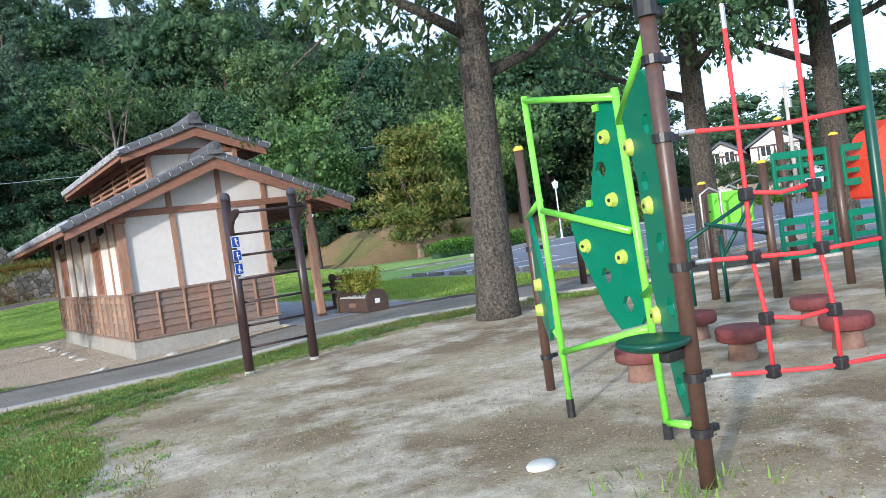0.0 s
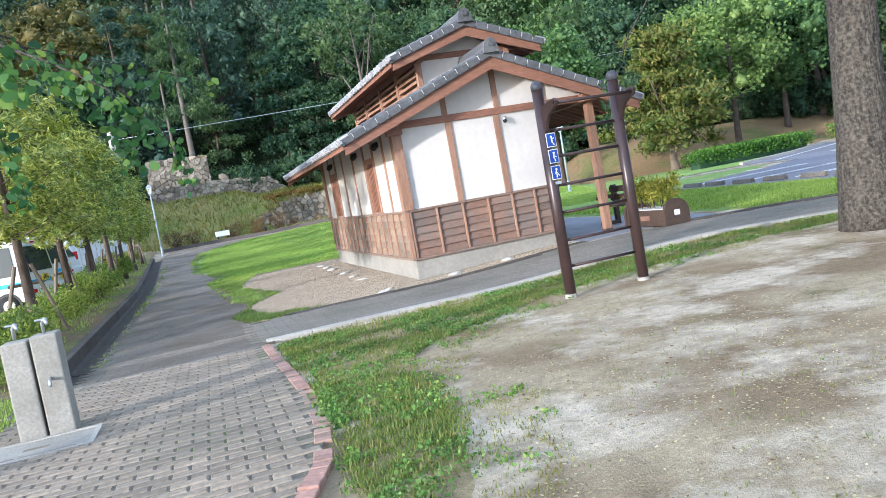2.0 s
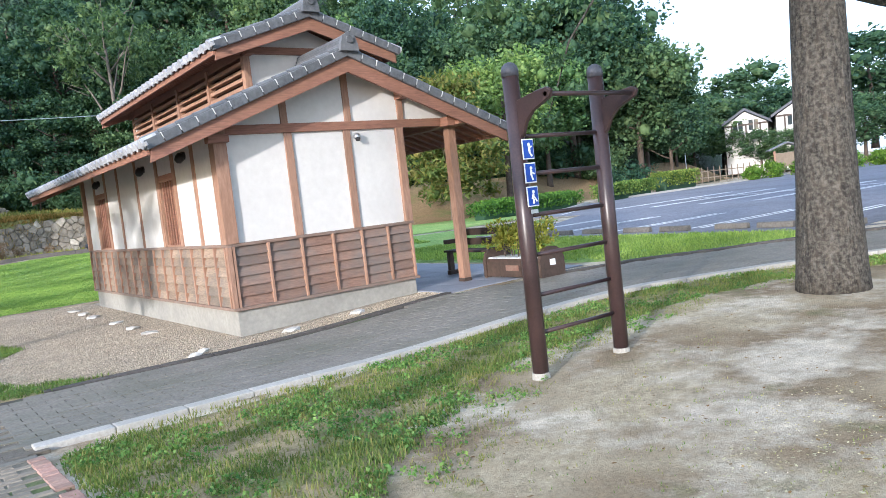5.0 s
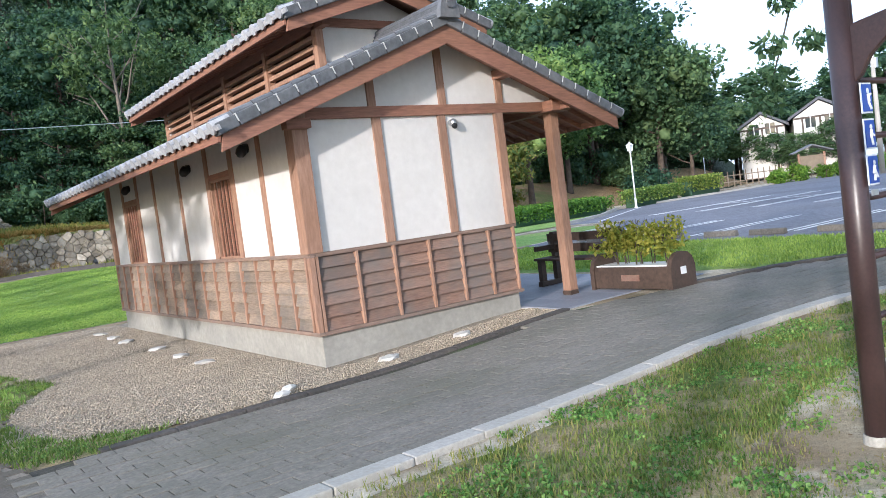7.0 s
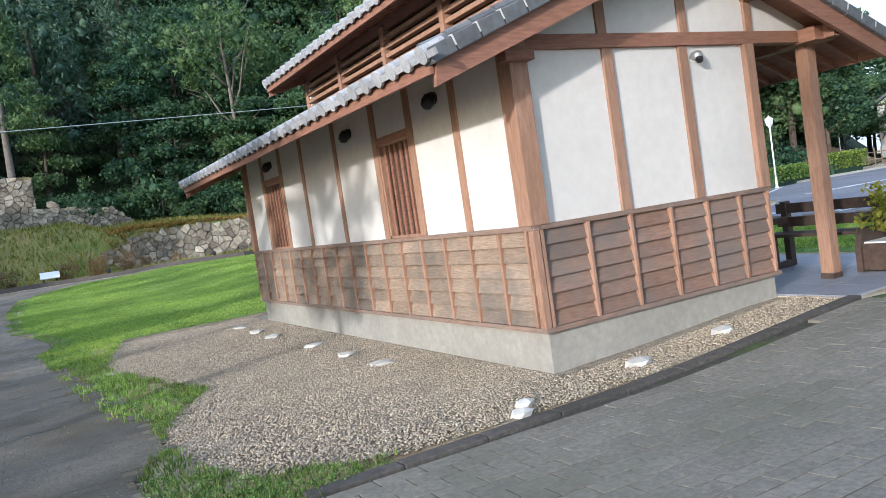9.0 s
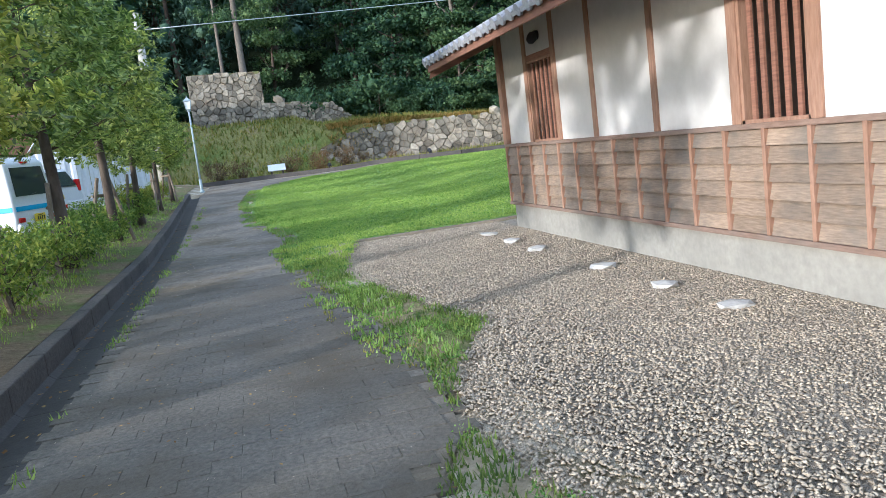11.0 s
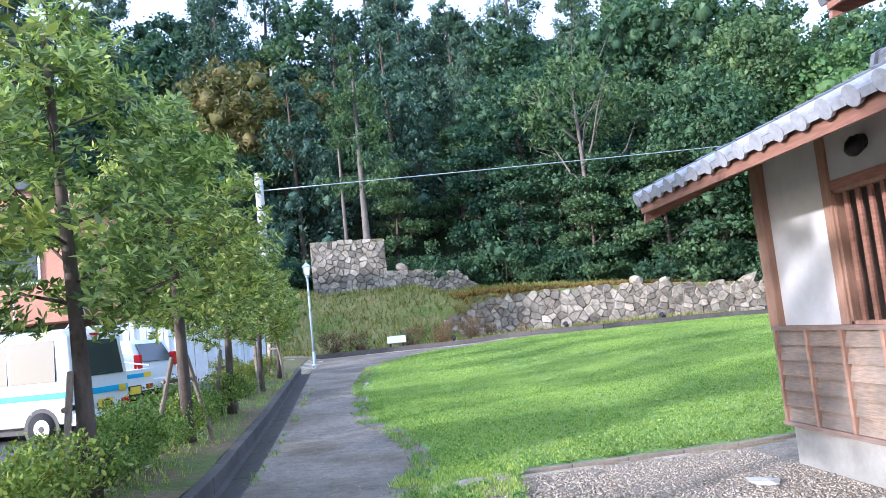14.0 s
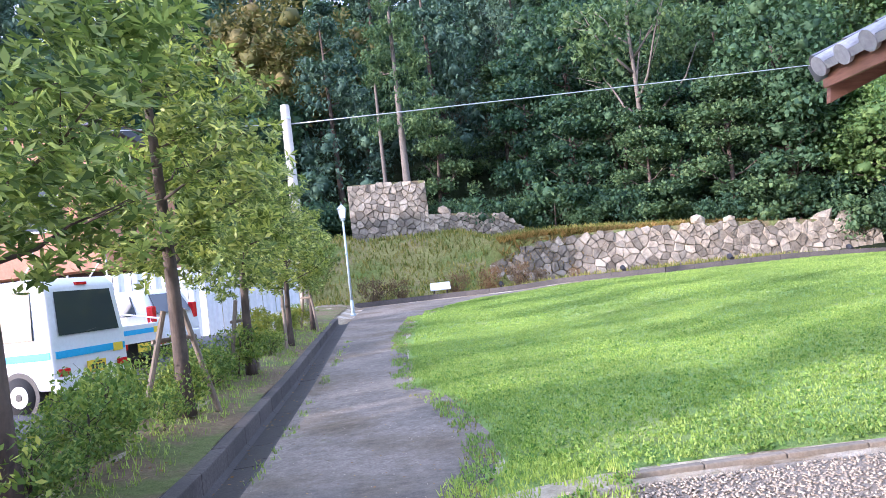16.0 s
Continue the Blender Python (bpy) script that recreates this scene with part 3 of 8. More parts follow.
def crown_mesh(name, seed, clumps, spread, zc, rz, leaf, count, material, clump_r, shape="round", core=0.55, slim=0.5, droop=0.0):
    """A crown of many leaf clumps with gaps and an uneven outline."""
    rng = np.random.default_rng(seed)
    cs, rs = [], []
    for _ in range(clumps):
        d = rng.normal(0, 1, 3)
        d /= np.linalg.norm(d)
        k = rng.uniform(0.35, 1.0) ** 0.5
        if shape == "cone":
            h = rng.uniform(0, 1) ** 1.3
            a, w = rng.uniform(0, 6.283), spread * (1 - h) ** 0.55 * rng.uniform(0.45, 1.05) + 0.15
            cs.append((w * math.cos(a), w * math.sin(a), zc - rz + 2 * rz * h - 0.15 * w))
            rs.append(clump_r * (1.1 - 0.75 * h) * rng.uniform(0.7, 1.2))
        elif shape == "layers":
            h = round(rng.uniform(0, 1) * 5) / 5
            a, w = rng.uniform(0, 6.283), spread * rng.uniform(0.2, 1.0) * (1 - 0.6 * h)
            cs.append((w * math.cos(a), w * math.sin(a), zc - rz + 2 * rz * h - 0.18 * w))
            rs.append(clump_r * rng.uniform(0.7, 1.1))
        else:
            cs.append((d[0] * spread * k, d[1] * spread * k, zc + d[2] * rz * k))
            rs.append(clump_r * rng.uniform(0.6, 1.3))
    v, f = leaves(rng, cs, rs, count, leaf, slim, droop)
    if core:
        cv, cf = core_blobs(rng, cs, rs, core)
        if f.shape[1] == 3:
            cf = np.concatenate([cf[:, :3], cf[:, [0, 2, 3]]])
        f = np.concatenate([f, cf + len(v)])
        v = np.concatenate([v, cv])
    return fast_mesh(name, v, f, material), cs


def trunk_mesh(name, seed, height, r0, r1, limbs, limb_len, start, material, seg=10, lean=0.05, rise=0.6, flare=1.35, limb=0.5):
    """A tapered trunk with a flared foot and limbs."""
    rng = np.random.default_rng(seed)
    pts, rad = [], []
    for i in range(9):
        k = i / 8
        pts.append((lean * height * math.sin(2.1 * k + seed) * k, lean * height * math.sin(1.7 * k + 2 * seed) * k, height * k))
        rad.append((r0 + (r1 - r0) * k) * (flare if i == 0 else 1.0))
    pts.insert(1, (pts[0][0], pts[0][1], min(0.3, height * 0.05)))
    rad.insert(1, r0 * 1.08)
    vs, fs = tube(pts, rad, seg)
    for i in range(limbs):
        k = start + (0.97 - start) * i / max(limbs - 1, 1)
        a = 2.4 * i + rng.uniform(-0.4, 0.4)
        b = Vector((lean * height * math.sin(2.1 * k + seed) * k, lean * height * math.sin(1.7 * k + 2 * seed) * k, height * k))
        L = limb_len * rng.uniform(0.7, 1.15) * (1.1 - 0.5 * k)
        d = Vector((math.cos(a), math.sin(a), 0))
        p = [b + d * L * t + Vector((0, 0, rise * L * (t ** 1.3))) + Vector(rng.normal(0, 0.05 * L, 3)) * t for t in (0, 0.33, 0.66, 1.0)]
        rr = (r0 + (r1 - r0) * k) * limb
        v, f = tube(p, [rr, rr * 0.7, rr * 0.45, rr * 0.15], 6)
        n = len(vs)
        vs += v
        fs += [tuple(j + n for j in q) for q in f]
        for _ in range(2):
            t = rng.uniform(0.4, 0.8)
            q0 = b + d * L * t + Vector((0, 0, rise * L * (t ** 1.3)))
            e = Vector((math.cos(a + rng.uniform(-1.2, 1.2)), math.sin(a + rng.uniform(-1.2, 1.2)), 0.5)) * L * 0.45
            v, f = tube([q0, q0 + e * 0.5, q0 + e], [rr * 0.35, rr * 0.22, rr * 0.07], 5)
            n = len(vs)
            vs += v
            fs += [tuple(j + n for j in q) for q in f]
    return mesh_from(name, vs, fs, material, True)


def tree_of(name, trunk, crown, m, label, group=""):
    t = thing(name, m, label, "tree", group)
    piece("trunk", trunk, t, Matrix())
    piece("crown", crown, t, Matrix())
    return t


# ---- land ----
def hill_front(az):
    return lerp_table(az, (-60, -15, 0, 15, 26, 40, 58), (58, 52, 52, 50, 48, 52, 62))


def hill_rise(az):
    return lerp_table(az, (-75, -60, 0, 26, 36, 45, 56, 62), (0.3, 0.8, 1, 1, 0.75, 0.6, 0.5, 0.02))


def hill_z(x, y):
    """The wooded hillside, seen from the lawn."""
    az, r = math.degrees(math.atan2(x, y - 20)), math.hypot(x, y - 20)
    r0, a = hill_front(az), hill_rise(az)
    back = 1 - step01(r0 + 55, r0 + 120, r)
    return -0.35 + a * (3.2 * step01(r0 - 8, r0 + 2, r) + 0.68 * max(min(r, r0 + 60) - r0, 0)) * max(back, 0.25)


def bank_z(x, y):
    """The grass bank and the terrace behind the old walls."""
    k = step01(2.4, 4.4, x)
    foot, top, high = 56.4 + 2.85 * k, 64.4 - 4.6 * k, 3.75 - 1.05 * k - 0.045 * max(x - 6, 0)
    z = gz(x, y) + (high - 0.35) * step01(foot - 0.1, top + 0.1, y) if k < 0.5 else gz(x, y) + (high - 0.35) * step01(foot, top, y)
    return z + 0.1 * max(y - top, 0)


def axis_steps(lo, hi, near_lo, near_hi, cell):
    out = list(np.arange(near_lo, near_hi + 1e-6, cell))
    v, s = near_lo, cell
    while v > lo:
        s *= 1.5
        v -= s
        out.insert(0, max(v, lo))
    v, s = near_hi, cell
    while v < hi:
        s *= 1.5
        v += s
        out.append(min(v, hi))
    return out


def grid_mesh(name, xs, ys, height, material):
    nx = len(xs)
    vs = [(x, y, height(x, y)) for y in ys for x in xs]
    fs = [(j * nx + i, j * nx + i + 1, (j + 1) * nx + i + 1, (j + 1) * nx + i) for j in range(len(ys) - 1) for i in range(nx - 1)]
    return mesh_from(name, vs, fs, material, True)


def earth_z(x, y):
    """The bare earth, dug out under the gutter."""
    g = gutter_x(y)
    if 12.2 < y < 48 and g - 1.15 < x < g + 0.3:
        return gz(g + 0.4, y) - 0.2
    return gz(x, y)


ground = tagged(new("ground", grid_mesh("ground", axis_steps(-600, 600, -12, 24, 0.5), axis_steps(-500, 600, -6, 60, 0.5), earth_z, M_DIRT)), "trodden sandy playground earth with thin dry grass", "ground", kind="structure")

hv, hf = [], []
AZ, RR = [a for a in range(-76, 67, 3)], (-9, -6, -3, 0, 4, 9, 15, 22, 30, 40, 55, 75, 110)
for a in AZ:
    for d in RR:
        r = hill_front(a) + d
        x, y = r * math.sin(radians(a)), 20 + r * math.cos(radians(a))
        hv.append((x, y, hill_z(x, y) - (0.25 if d == -9 else 0)))
for i in range(len(AZ) - 1):
    for j in range(len(RR) - 1):
        k = i * len(RR) + j
        hf.append((k, k + 1, k + len(RR) + 1, k + len(RR)))
tagged(new("hillside", mesh_from("hillside", hv, hf, M_HILL, True)), "leaf-littered hillside floor, coloured dark for the shade under the wood", "hillside", kind="structure")
tagged(new("bank", grid_mesh("bank", list(np.arange(-26, 30, 0.5)), list(np.arange(56.0, 74.0, 0.25)), bank_z, M_BANK)), "grassy bank and terrace, green to straw-coloured", "bank", kind="structure")


def brown_bank_z(x, y):
    return gz(x, y) - 0.05 + 2.6 * step01(0, 9, (y - (41.5 + 0.22 * (x - 24)))) * step01(23.5, 30, x)


tagged(new("dry_bank", grid_mesh("dry_bank", list(np.arange(18, 74, 1.0)), list(np.arange(40, 72, 0.8)), brown_bank_z, ground_material("dry_bank_earth", [((0.24, 0.16, 0.08), (0.38, 0.27, 0.15), 1, 0, 1), ((0.14, 0.16, 0.05), (0.24, 0.24, 0.09), 0.25, 0.5, 0.64)], 0.9, 0.08))), "brown leaf-strewn earth bank below the wood", "bank", kind="structure")


def along_gutter(off, y0, y1, n=24):
    return [(gutter_x(y0 + (y1 - y0) * i / n) + off, y0 + (y1 - y0) * i / n) for i in range(n + 1)]


EAST_EDGE = [(0.1, 15.5), (-0.1, 16.3), (-0.15, 17.0), (0.15, 17.6), (0.25, 18.8), (0.2, 20.0), (-0.05, 22.5), (0.0, 24.3), (-0.3, 26.4), (0.0, 27.6), (0.0, 28.6), (-0.3, 31.0), (-0.8, 32.4), (-0.8, 35), (-0.9, 39), (-0.5, 45.5)]
WEST_PATH = along_gutter(0.0, 12.65, 46.5) + [(-2.7, 54.5), (-2.0, 54.6), (4, 53.5), (10, 51.2), (18, 50.3), (30, 49.5), (30, 47.6), (16.4, 47.8), (9, 48.0), (5, 48.6), (1.5, 47.8)] + EAST_EDGE[::-1] + [(0.15, 12.65)]
sheet("path_west", WEST_PATH, 0.02, 1.0, M_ASPHALT, "worn grey asphalt path with moss along its edge", "path")
SOUTH_EDGE = [(0.15, 12.95), (2.5, 13.0), (5.0, 13.02), (7.2, 12.75), (9.2, 12.0), (11.5, 10.7), (14.5, 8.4), (19, 4.5)]
NORTH_EDGE = [(0.1, 15.62), (3, 15.68), (6.3, 15.72), (8.2, 15.3), (9.8, 14.95), (11.4, 14.1), (13.4, 12.6), (16.5, 10.2), (21, 6.4)]
MAIN_PATH = SOUTH_EDGE + NORTH_EDGE[::-1]
sheet("path_main", MAIN_PATH, 0.012, 1.0, M_JOINTD, "dark mossy joints of the block-paved path", "path")
BRICK_EDGE = [(0.12, 12.6), (0.14, 11.2), (0.18, 10.0), (0.2, 9.0), (0.16, 8.0), (0.05, 7.2), (-0.25, 6.3), (-0.8, 5.4), (-1.6, 4.8), (-2.6, 4.4), (-4.0, 4.2), (-4.0, 12.6)]
sheet("brick_apron", BRICK_EDGE, 0.022, 1.0, M_JOINT, "sandy joints of the tan brick apron", "paving")

LAWN_N = [(0.35, 26.62), (3.4, 26.66), (6.4, 26.7), (9.4, 26.6), (9.6, 17.0), (9.9, 15.15), (11.4, 14.3), (13.2, 13.1), (14.1, 14.2), (14.3, 22.0), (14.6, 26.0), (20, 27.5), (22.5, 29.5), (21, 31.0), (17, 31.2), (15.5, 33.0), (20, 39.5), (22, 44), (22, 49.6), (16.4, 49.9), (9, 51.0), (5.5, 52.2), (2.2, 51.6), (0.4, 49.4), (-0.6, 46.2), (-1.0, 39), (-0.95, 35), (-0.9, 32.3), (-0.4, 30.8), (-0.12, 28.6), (-0.1, 27.4), (-0.4, 26.4), (0.0, 25.6)]
sheet("lawn", LAWN_N, 0.04, 1.0, M_LAWN, "bright mown clover lawn", "lawn", ragged=0.12, wobble=0.004)
sheet("lawn_strip", [(22, 44), (20, 39.5), (15.8, 33.2), (17.5, 32.0), (24, 33.0), (30, 36.0), (36, 40.5), (30, 42.5)], 0.02, 2.0, M_LAWN, "strip of lawn beside the car park", "lawn")
VERGE = [(0.3, 12.78), (2.5, 12.84), (5.0, 12.86), (7.1, 12.6), (9.0, 11.9), (11.2, 10.6), (10.5, 10.0), (8.6, 11.3), (6.6, 11.7), (5.0, 11.55), (3.6, 11.5), (2.4, 10.6), (1.3, 9.9), (1.0, 8.9), (1.1, 7.9), (0.7, 6.6), (0.0, 5.6), (0.1, 6.6), (0.2, 7.6), (0.26, 9.0), (0.24, 10.2), (0.2, 11.4)]
sheet("verge", smooth_loop(VERGE, 1), 0.014, 0.6, M_VERGE, "patchy grass verge between kerb and sand", "verge", ragged=0.22)
GRAVEL = [(0.32, 26.4), (3.4, 26.4), (6.3, 26.4), (6.3, 15.9), (1.4, 15.86), (0.9, 16.1), (0.45, 16.35), (0.25, 17.0), (0.2, 17.8), (0.3, 18.4), (0.6, 19.1), (1.0, 19.8), (0.75, 20.6), (0.5, 21.6), (0.25, 23.4), (0.2, 25.4)]
sheet("gravel_bed", GRAVEL, 0.012, 0.8, M_GRAVELBED, "bed of grey-buff gravel round the building", "gravel", ragged=0.08)
TUFT = [(0.2, 25.2), (0.25, 23.4), (0.5, 21.6), (0.75, 20.6), (1.0, 19.8), (0.6, 19.1), (0.3, 18.4), (0.2, 17.8), (0.25, 17.0), (0.45, 16.35), (0.9, 16.1), (1.4, 15.86), (1.0, 15.7), (0.6, 15.55), (0.1, 15.7), (-0.12, 16.4), (-0.15, 17.0), (0.12, 17.6), (0.22, 18.8), (0.15, 20.0), (-0.1, 22.5), (-0.15, 24.4)]
sheet("moss_edge", TUFT, 0.034, 0.4, M_VERGE, "ragged grass edge between path and gravel", "verge", ragged=0.12)
LOT = [(14.3, 13.6), (14.4, 22.0), (14.8, 25.8), (20.2, 27.2), (24, 29.6), (24, 32.8), (30, 35.8), (36, 40), (52, 41), (70, 44), (110, 48), (110, -20), (40, -25), (20, 6.8), (16.5, 10.6)]
sheet("car_park", LOT, 0.015, 4.0, M_LOT, "wide pale grey asphalt car park with white bay lines", "car park")
PARK_W = [(-4.6, 14), (-4.6, 42.5), (-7, 43), (-40, 43), (-40, 8), (-4.6, 8)]
sheet("parking_west", PARK_W, 0.06, 2.0, M_LOTW, "dark asphalt of the vehicle yard", "car park")
PLANT_W = along_gutter(-0.55, 13.0, 46.5) + [(-3.4, 54), (-4.6, 54), (-4.6, 13.0)]
sheet("planting_strip", PLANT_W, 0.02, 0.7, M_SOIL, "planted strip of bare soil and weeds", "planting bed", wobble=0.04)
sheet("lawn_west", [(-2.35, 9.0), (-2.35, 12.9), (-4.6, 13.0), (-9, 13), (-9, 8.0)], 0.02, 0.8, M_VERGE, "small patch of rough grass by the apron", "lawn")

# stone kerb, gutter and concrete kerbs
for i in range(34):
    y0 = 12.7 + i * 1.0
    g = gutter_x(y0 + 0.5)
    z = gz(g + 0.3, y0 + 0.5)
    m = pose(g, y0 + 0.5, z, math.degrees(math.atan2(gz(g + 0.3, y0 + 1) - gz(g + 0.3, y0), 1.0)), 0, math.degrees(math.atan2(gutter_x(y0) - gutter_x(y0 + 1), 1.0)))
    if i == 0:
        kerb_west = thing("kerb_west", pose(0, 0, 0), "dark mossy stone kerb along the planted strip", "kerb", kind="structure")
        gutter_west = thing("gutter_west", pose(0, 0, 0), "dark concrete gutter with fallen leaves", "gutter", kind="structure")
        kerb_me = boxes((-0.56, -0.40, -0.495, 0.495, -0.15, 0.17), bevel=0.018)
        km = bpy.data.meshes.new("kerb_stone")
        kerb_me.to_mesh(km)
        kerb_me.free()
        km.materials.append(M_KERB)
        gb = bmesh.new()
        prism(gb, [(-0.40, -0.15), (0.0, -0.15), (0.0, 0.012), (-0.05, 0.012), (-0.09, -0.05), (-0.35, -0.06), (-0.40, -0.02)], "y", -0.497, 0.497)
        gm = bpy.data.meshes.new("gutter_block")
        gb.to_mesh(gm)
        gb.free()
        gm.materials.append(M_GUTTER)
    piece("kerb_stone", km, kerb_west, m)
    piece("gutter_block", gm, gutter_west, m)


def kerb_run(name, pts, w, h, drop, material, label, unit=0.6):
    """A kerb of short concrete lengths along a line."""
    run = thing(name, pose(0, 0, 0), label, "kerb", kind="structure")
    bm = boxes((-w / 2, w / 2, -unit / 2 + 0.004, unit / 2 - 0.004, -drop, h), bevel=0.012)
    me = bpy.data.meshes.new("kerb_block")
    bm.to_mesh(me)
    bm.free()
    me.materials.append(material)
    for a, b in zip(pts, pts[1:]):
        a, b = Vector((*a, 0)), Vector((*b, 0))
        n = max(1, round((b - a).length / unit))
        yaw = math.degrees(math.atan2(-(b - a).x, (b - a).y))
        for i in range(n):
            p = a.lerp(b, (i + 0.5) / n)
            u = (b - a) / n / 2
            tip = math.degrees(math.atan2(gz(p.x + u.x, p.y + u.y) - gz(p.x - u.x, p.y - u.y), 2 * u.length))
            q = piece("kerb_block", me, run, pose(p.x, p.y, gz(p.x, p.y), tip, 0, yaw))
            q.scale.y = (b - a).length / n / unit
    return run


kerb_run("kerb_main", SOUTH_EDGE, 0.16, 0.055, 0.2, M_CONC, "pale concrete kerb along the block path", 0.6)
kerb_run("kerb_gravel", [(0.62, 15.62), (6.3, 15.8)], 0.13, 0.045, 0.2, M_KERB, "low dark stone edging of the gravel", 0.6)
kerb_run("kerb_lawn", [(0.75, 26.52), (6.4, 26.56)], 0.09, 0.04, 0.2, M_BRICKTAN, "concrete edging between gravel and lawn", 0.6)
kerb_run("kerb_east", NORTH_EDGE[3:], 0.14, 0.07, 0.2, M_KERB, "dark stone kerb beside the lawn", 0.8)
kerb_run("kerb_far", [(-3.2, 55.6), (1.9, 55.3), (6, 53.9), (10, 52.0), (18, 50.9), (30, 50.4)], 0.2, 0.22, 0.2, M_KERB, "dark stone kerb under the grass bank", 1.2)
kerb_run("kerb_apron", [(-2.3, 12.62), (0.15, 12.66)], 0.1, 0.03, 0.2, M_PAVER, "flush stone strip across the path", 0.6)


# ---- old stone walls ----
def stone_meshes(n, seed, material):
    out = []
    for s in range(n):
        rng = np.random.default_rng(seed + s)
        bm = bmesh.new()
        bmesh.ops.create_icosphere(bm, subdivisions=1, radius=0.5)
        for v in bm.verts:
            c = v.co
            k = max(abs(c.x), abs(c.y), abs(c.z))
            v.co = c * (0.25 + 0.75 * 0.5 / k) + Vector(rng.normal(0, 0.05, 3))
        me = bpy.data.meshes.new("stone")
        bm.to_mesh(me)
        bm.free()
        me.materials.append(material)
        out.append(me)
    return out


STONES = stone_meshes(8, 40, M_STONE)


def clip_cell(cell, px, py, qx, qy):
    """The part of a cell nearer to p than to q."""
    mx, my, nx, ny = (px + qx) / 2, (py + qy) / 2, qx - px, qy - py
    out = []
    for (ax, ay), (bx, by) in zip(cell, cell[1:] + cell[:1]):
        da, db = (ax - mx) * nx + (ay - my) * ny, (bx - mx) * nx + (by - my) * ny
        if da <= 0:
            out.append((ax, ay))
        if da * db < 0:
            k = da / (da - db)
            out.append((ax + (bx - ax) * k, ay + (by - ay) * k))
    return out


def stone_wall(name, x0, x1, y0, y1, low, high, size, label, seed, batter=0.12):
    """Angular field stones fitted to one another in a wall that leans back."""
    wall = thing(name, pose(0, 0, 0), label, "stone wall", kind="structure")
    rng = np.random.default_rng(seed)
    bm = bmesh.new()
    n = 24
    L = math.hypot(x1 - x0, y1 - y0)
    for i in range(n + 1):
        k = i / n
        x, y = x0 + (x1 - x0) * k, y0 + (y1 - y0) * k
        lo, hi = low(k), high(k)
        for d, z in ((0.2, lo - 0.3), (0.2 + batter * (hi - lo), hi - 0.06), (1.1, hi - 0.06), (1.1, lo - 0.3)):
            bm.verts.new((x, y + d, z))
    bm.verts.ensure_lookup_table()
    for i in range(n):
        for j in range(3):
            a = i * 4 + j
            bm.faces.new([bm.verts[a], bm.verts[a + 4], bm.verts[a + 5], bm.verts[a + 1]])
    part("backing", bm, M_SOIL, wall)
    top = max(high(k / 10) - low(k / 10) for k in range(11))
    seeds = []
    row = 0
    h = size * 0.2
    while h < top + size:
        s = size * (0.5 if row % 2 else 0.0)
        while s < L + size * 0.5:
            seeds.append((s + rng.normal(0, 0.3) * size, h + rng.normal(0, 0.26) * size))
            s += size * rng.uniform(0.75, 1.35)
        h += size * 0.74
        row += 1
    for px, py in seeds:
        k = min(max(px / L, 0.0), 1.0)
        roof = high(k) - low(k) + rng.normal(0, 0.05)
        if py > roof - size * 0.15:
            continue
        cell = [(max(px - size, -0.05), max(py - size, -0.25)), (min(px + size, L + 0.05), max(py - size, -0.25)), (min(px + size, L + 0.05), min(py + size, roof)), (max(px - size, -0.05), min(py + size, roof))]
        for qx, qy in seeds:
            if 0 < abs(qx - px) + abs(qy - py) < 3 * size and len(cell) > 2:
                cell = clip_cell(cell, px, py, qx, qy)
        if len(cell) < 3:
            continue
        cx, cy = sum(p[0] for p in cell) / len(cell), sum(p[1] for p in cell) / len(cell)
        proud = rng.uniform(0.02, 0.09)
        tilt = rng.normal(0, 0.10, 2)
        bm = bmesh.new()
        rings = []
        for shrink, depth in ((0.998, 0.14), (0.975, 0.0), (0.84, -proud)):
            ring = []
            for sx, sy in cell:
                u, w = cx + (sx - cx) * shrink, cy + (sy - cy) * shrink
                dd = depth + (tilt[0] * (u - cx) + tilt[1] * (w - cy) + rng.normal(0, 0.012) if depth < 0.1 else 0.0)
                ring.append(bm.verts.new((x0 + (x1 - x0) * u / L, y0 + (y1 - y0) * u / L + 0.14 + batter * w + dd, low(k) + w)))
            rings.append(ring)
        m = len(cell)
        for ra, rb in zip(rings, rings[1:]):
            for e in range(m):
                bm.faces.new((ra[e], ra[(e + 1) % m], rb[(e + 1) % m], rb[e]))
        bm.faces.new(rings[-1])
        bmesh.ops.recalc_face_normals(bm, faces=bm.faces)
        part("stone", bm, M_STONE, wall)
    return wall


stone_wall("wall_lower", 3.6, 23.5, 59.2, 58.2, lambda k: 0.3, lambda k: lerp_table(k, (0, 0.12, 0.3, 0.6, 0.9, 1), (1.7, 2.6, 2.75, 2.5, 2.0, 1.2)), 0.45, "long retaining wall of pale rough field stones", 3)
stone_wall("wall_tower", -3.6, 0.9, 64.9, 65.2, lambda k: 3.4, lambda k: 7.3 - 0.1 * k, 0.44, "tall corner of grey castle-like stonework", 5)
stone_wall("wall_upper", 0.9, 6.5, 65.2, 65.6, lambda k: 3.4, lambda k: lerp_table(k, (0, 0.3, 0.8, 1), (5.1, 5.0, 4.7, 3.7)), 0.40, "lower stretch of tumbled grey stonework", 7)
for i, (x, y, z, s) in enumerate(((1.9, 65.9, 5.2, 0.6), (14.6, 59.6, 2.65, 0.7), (16.2, 59.5, 2.5, 0.5), (21.0, 59.3, 2.1, 0.8), (22.2, 59.2, 1.9, 0.9))):
    b = new("boulder", STONES[i])
    b.matrix_world = Matrix.LocRotScale((x, y, z), Euler((0.1 * i, 0.2, i)), (s * 1.3, s, s * 0.9))
    tagged(b, "loose weathered boulder lying on the wall top", "boulder", "boulders on the wall")


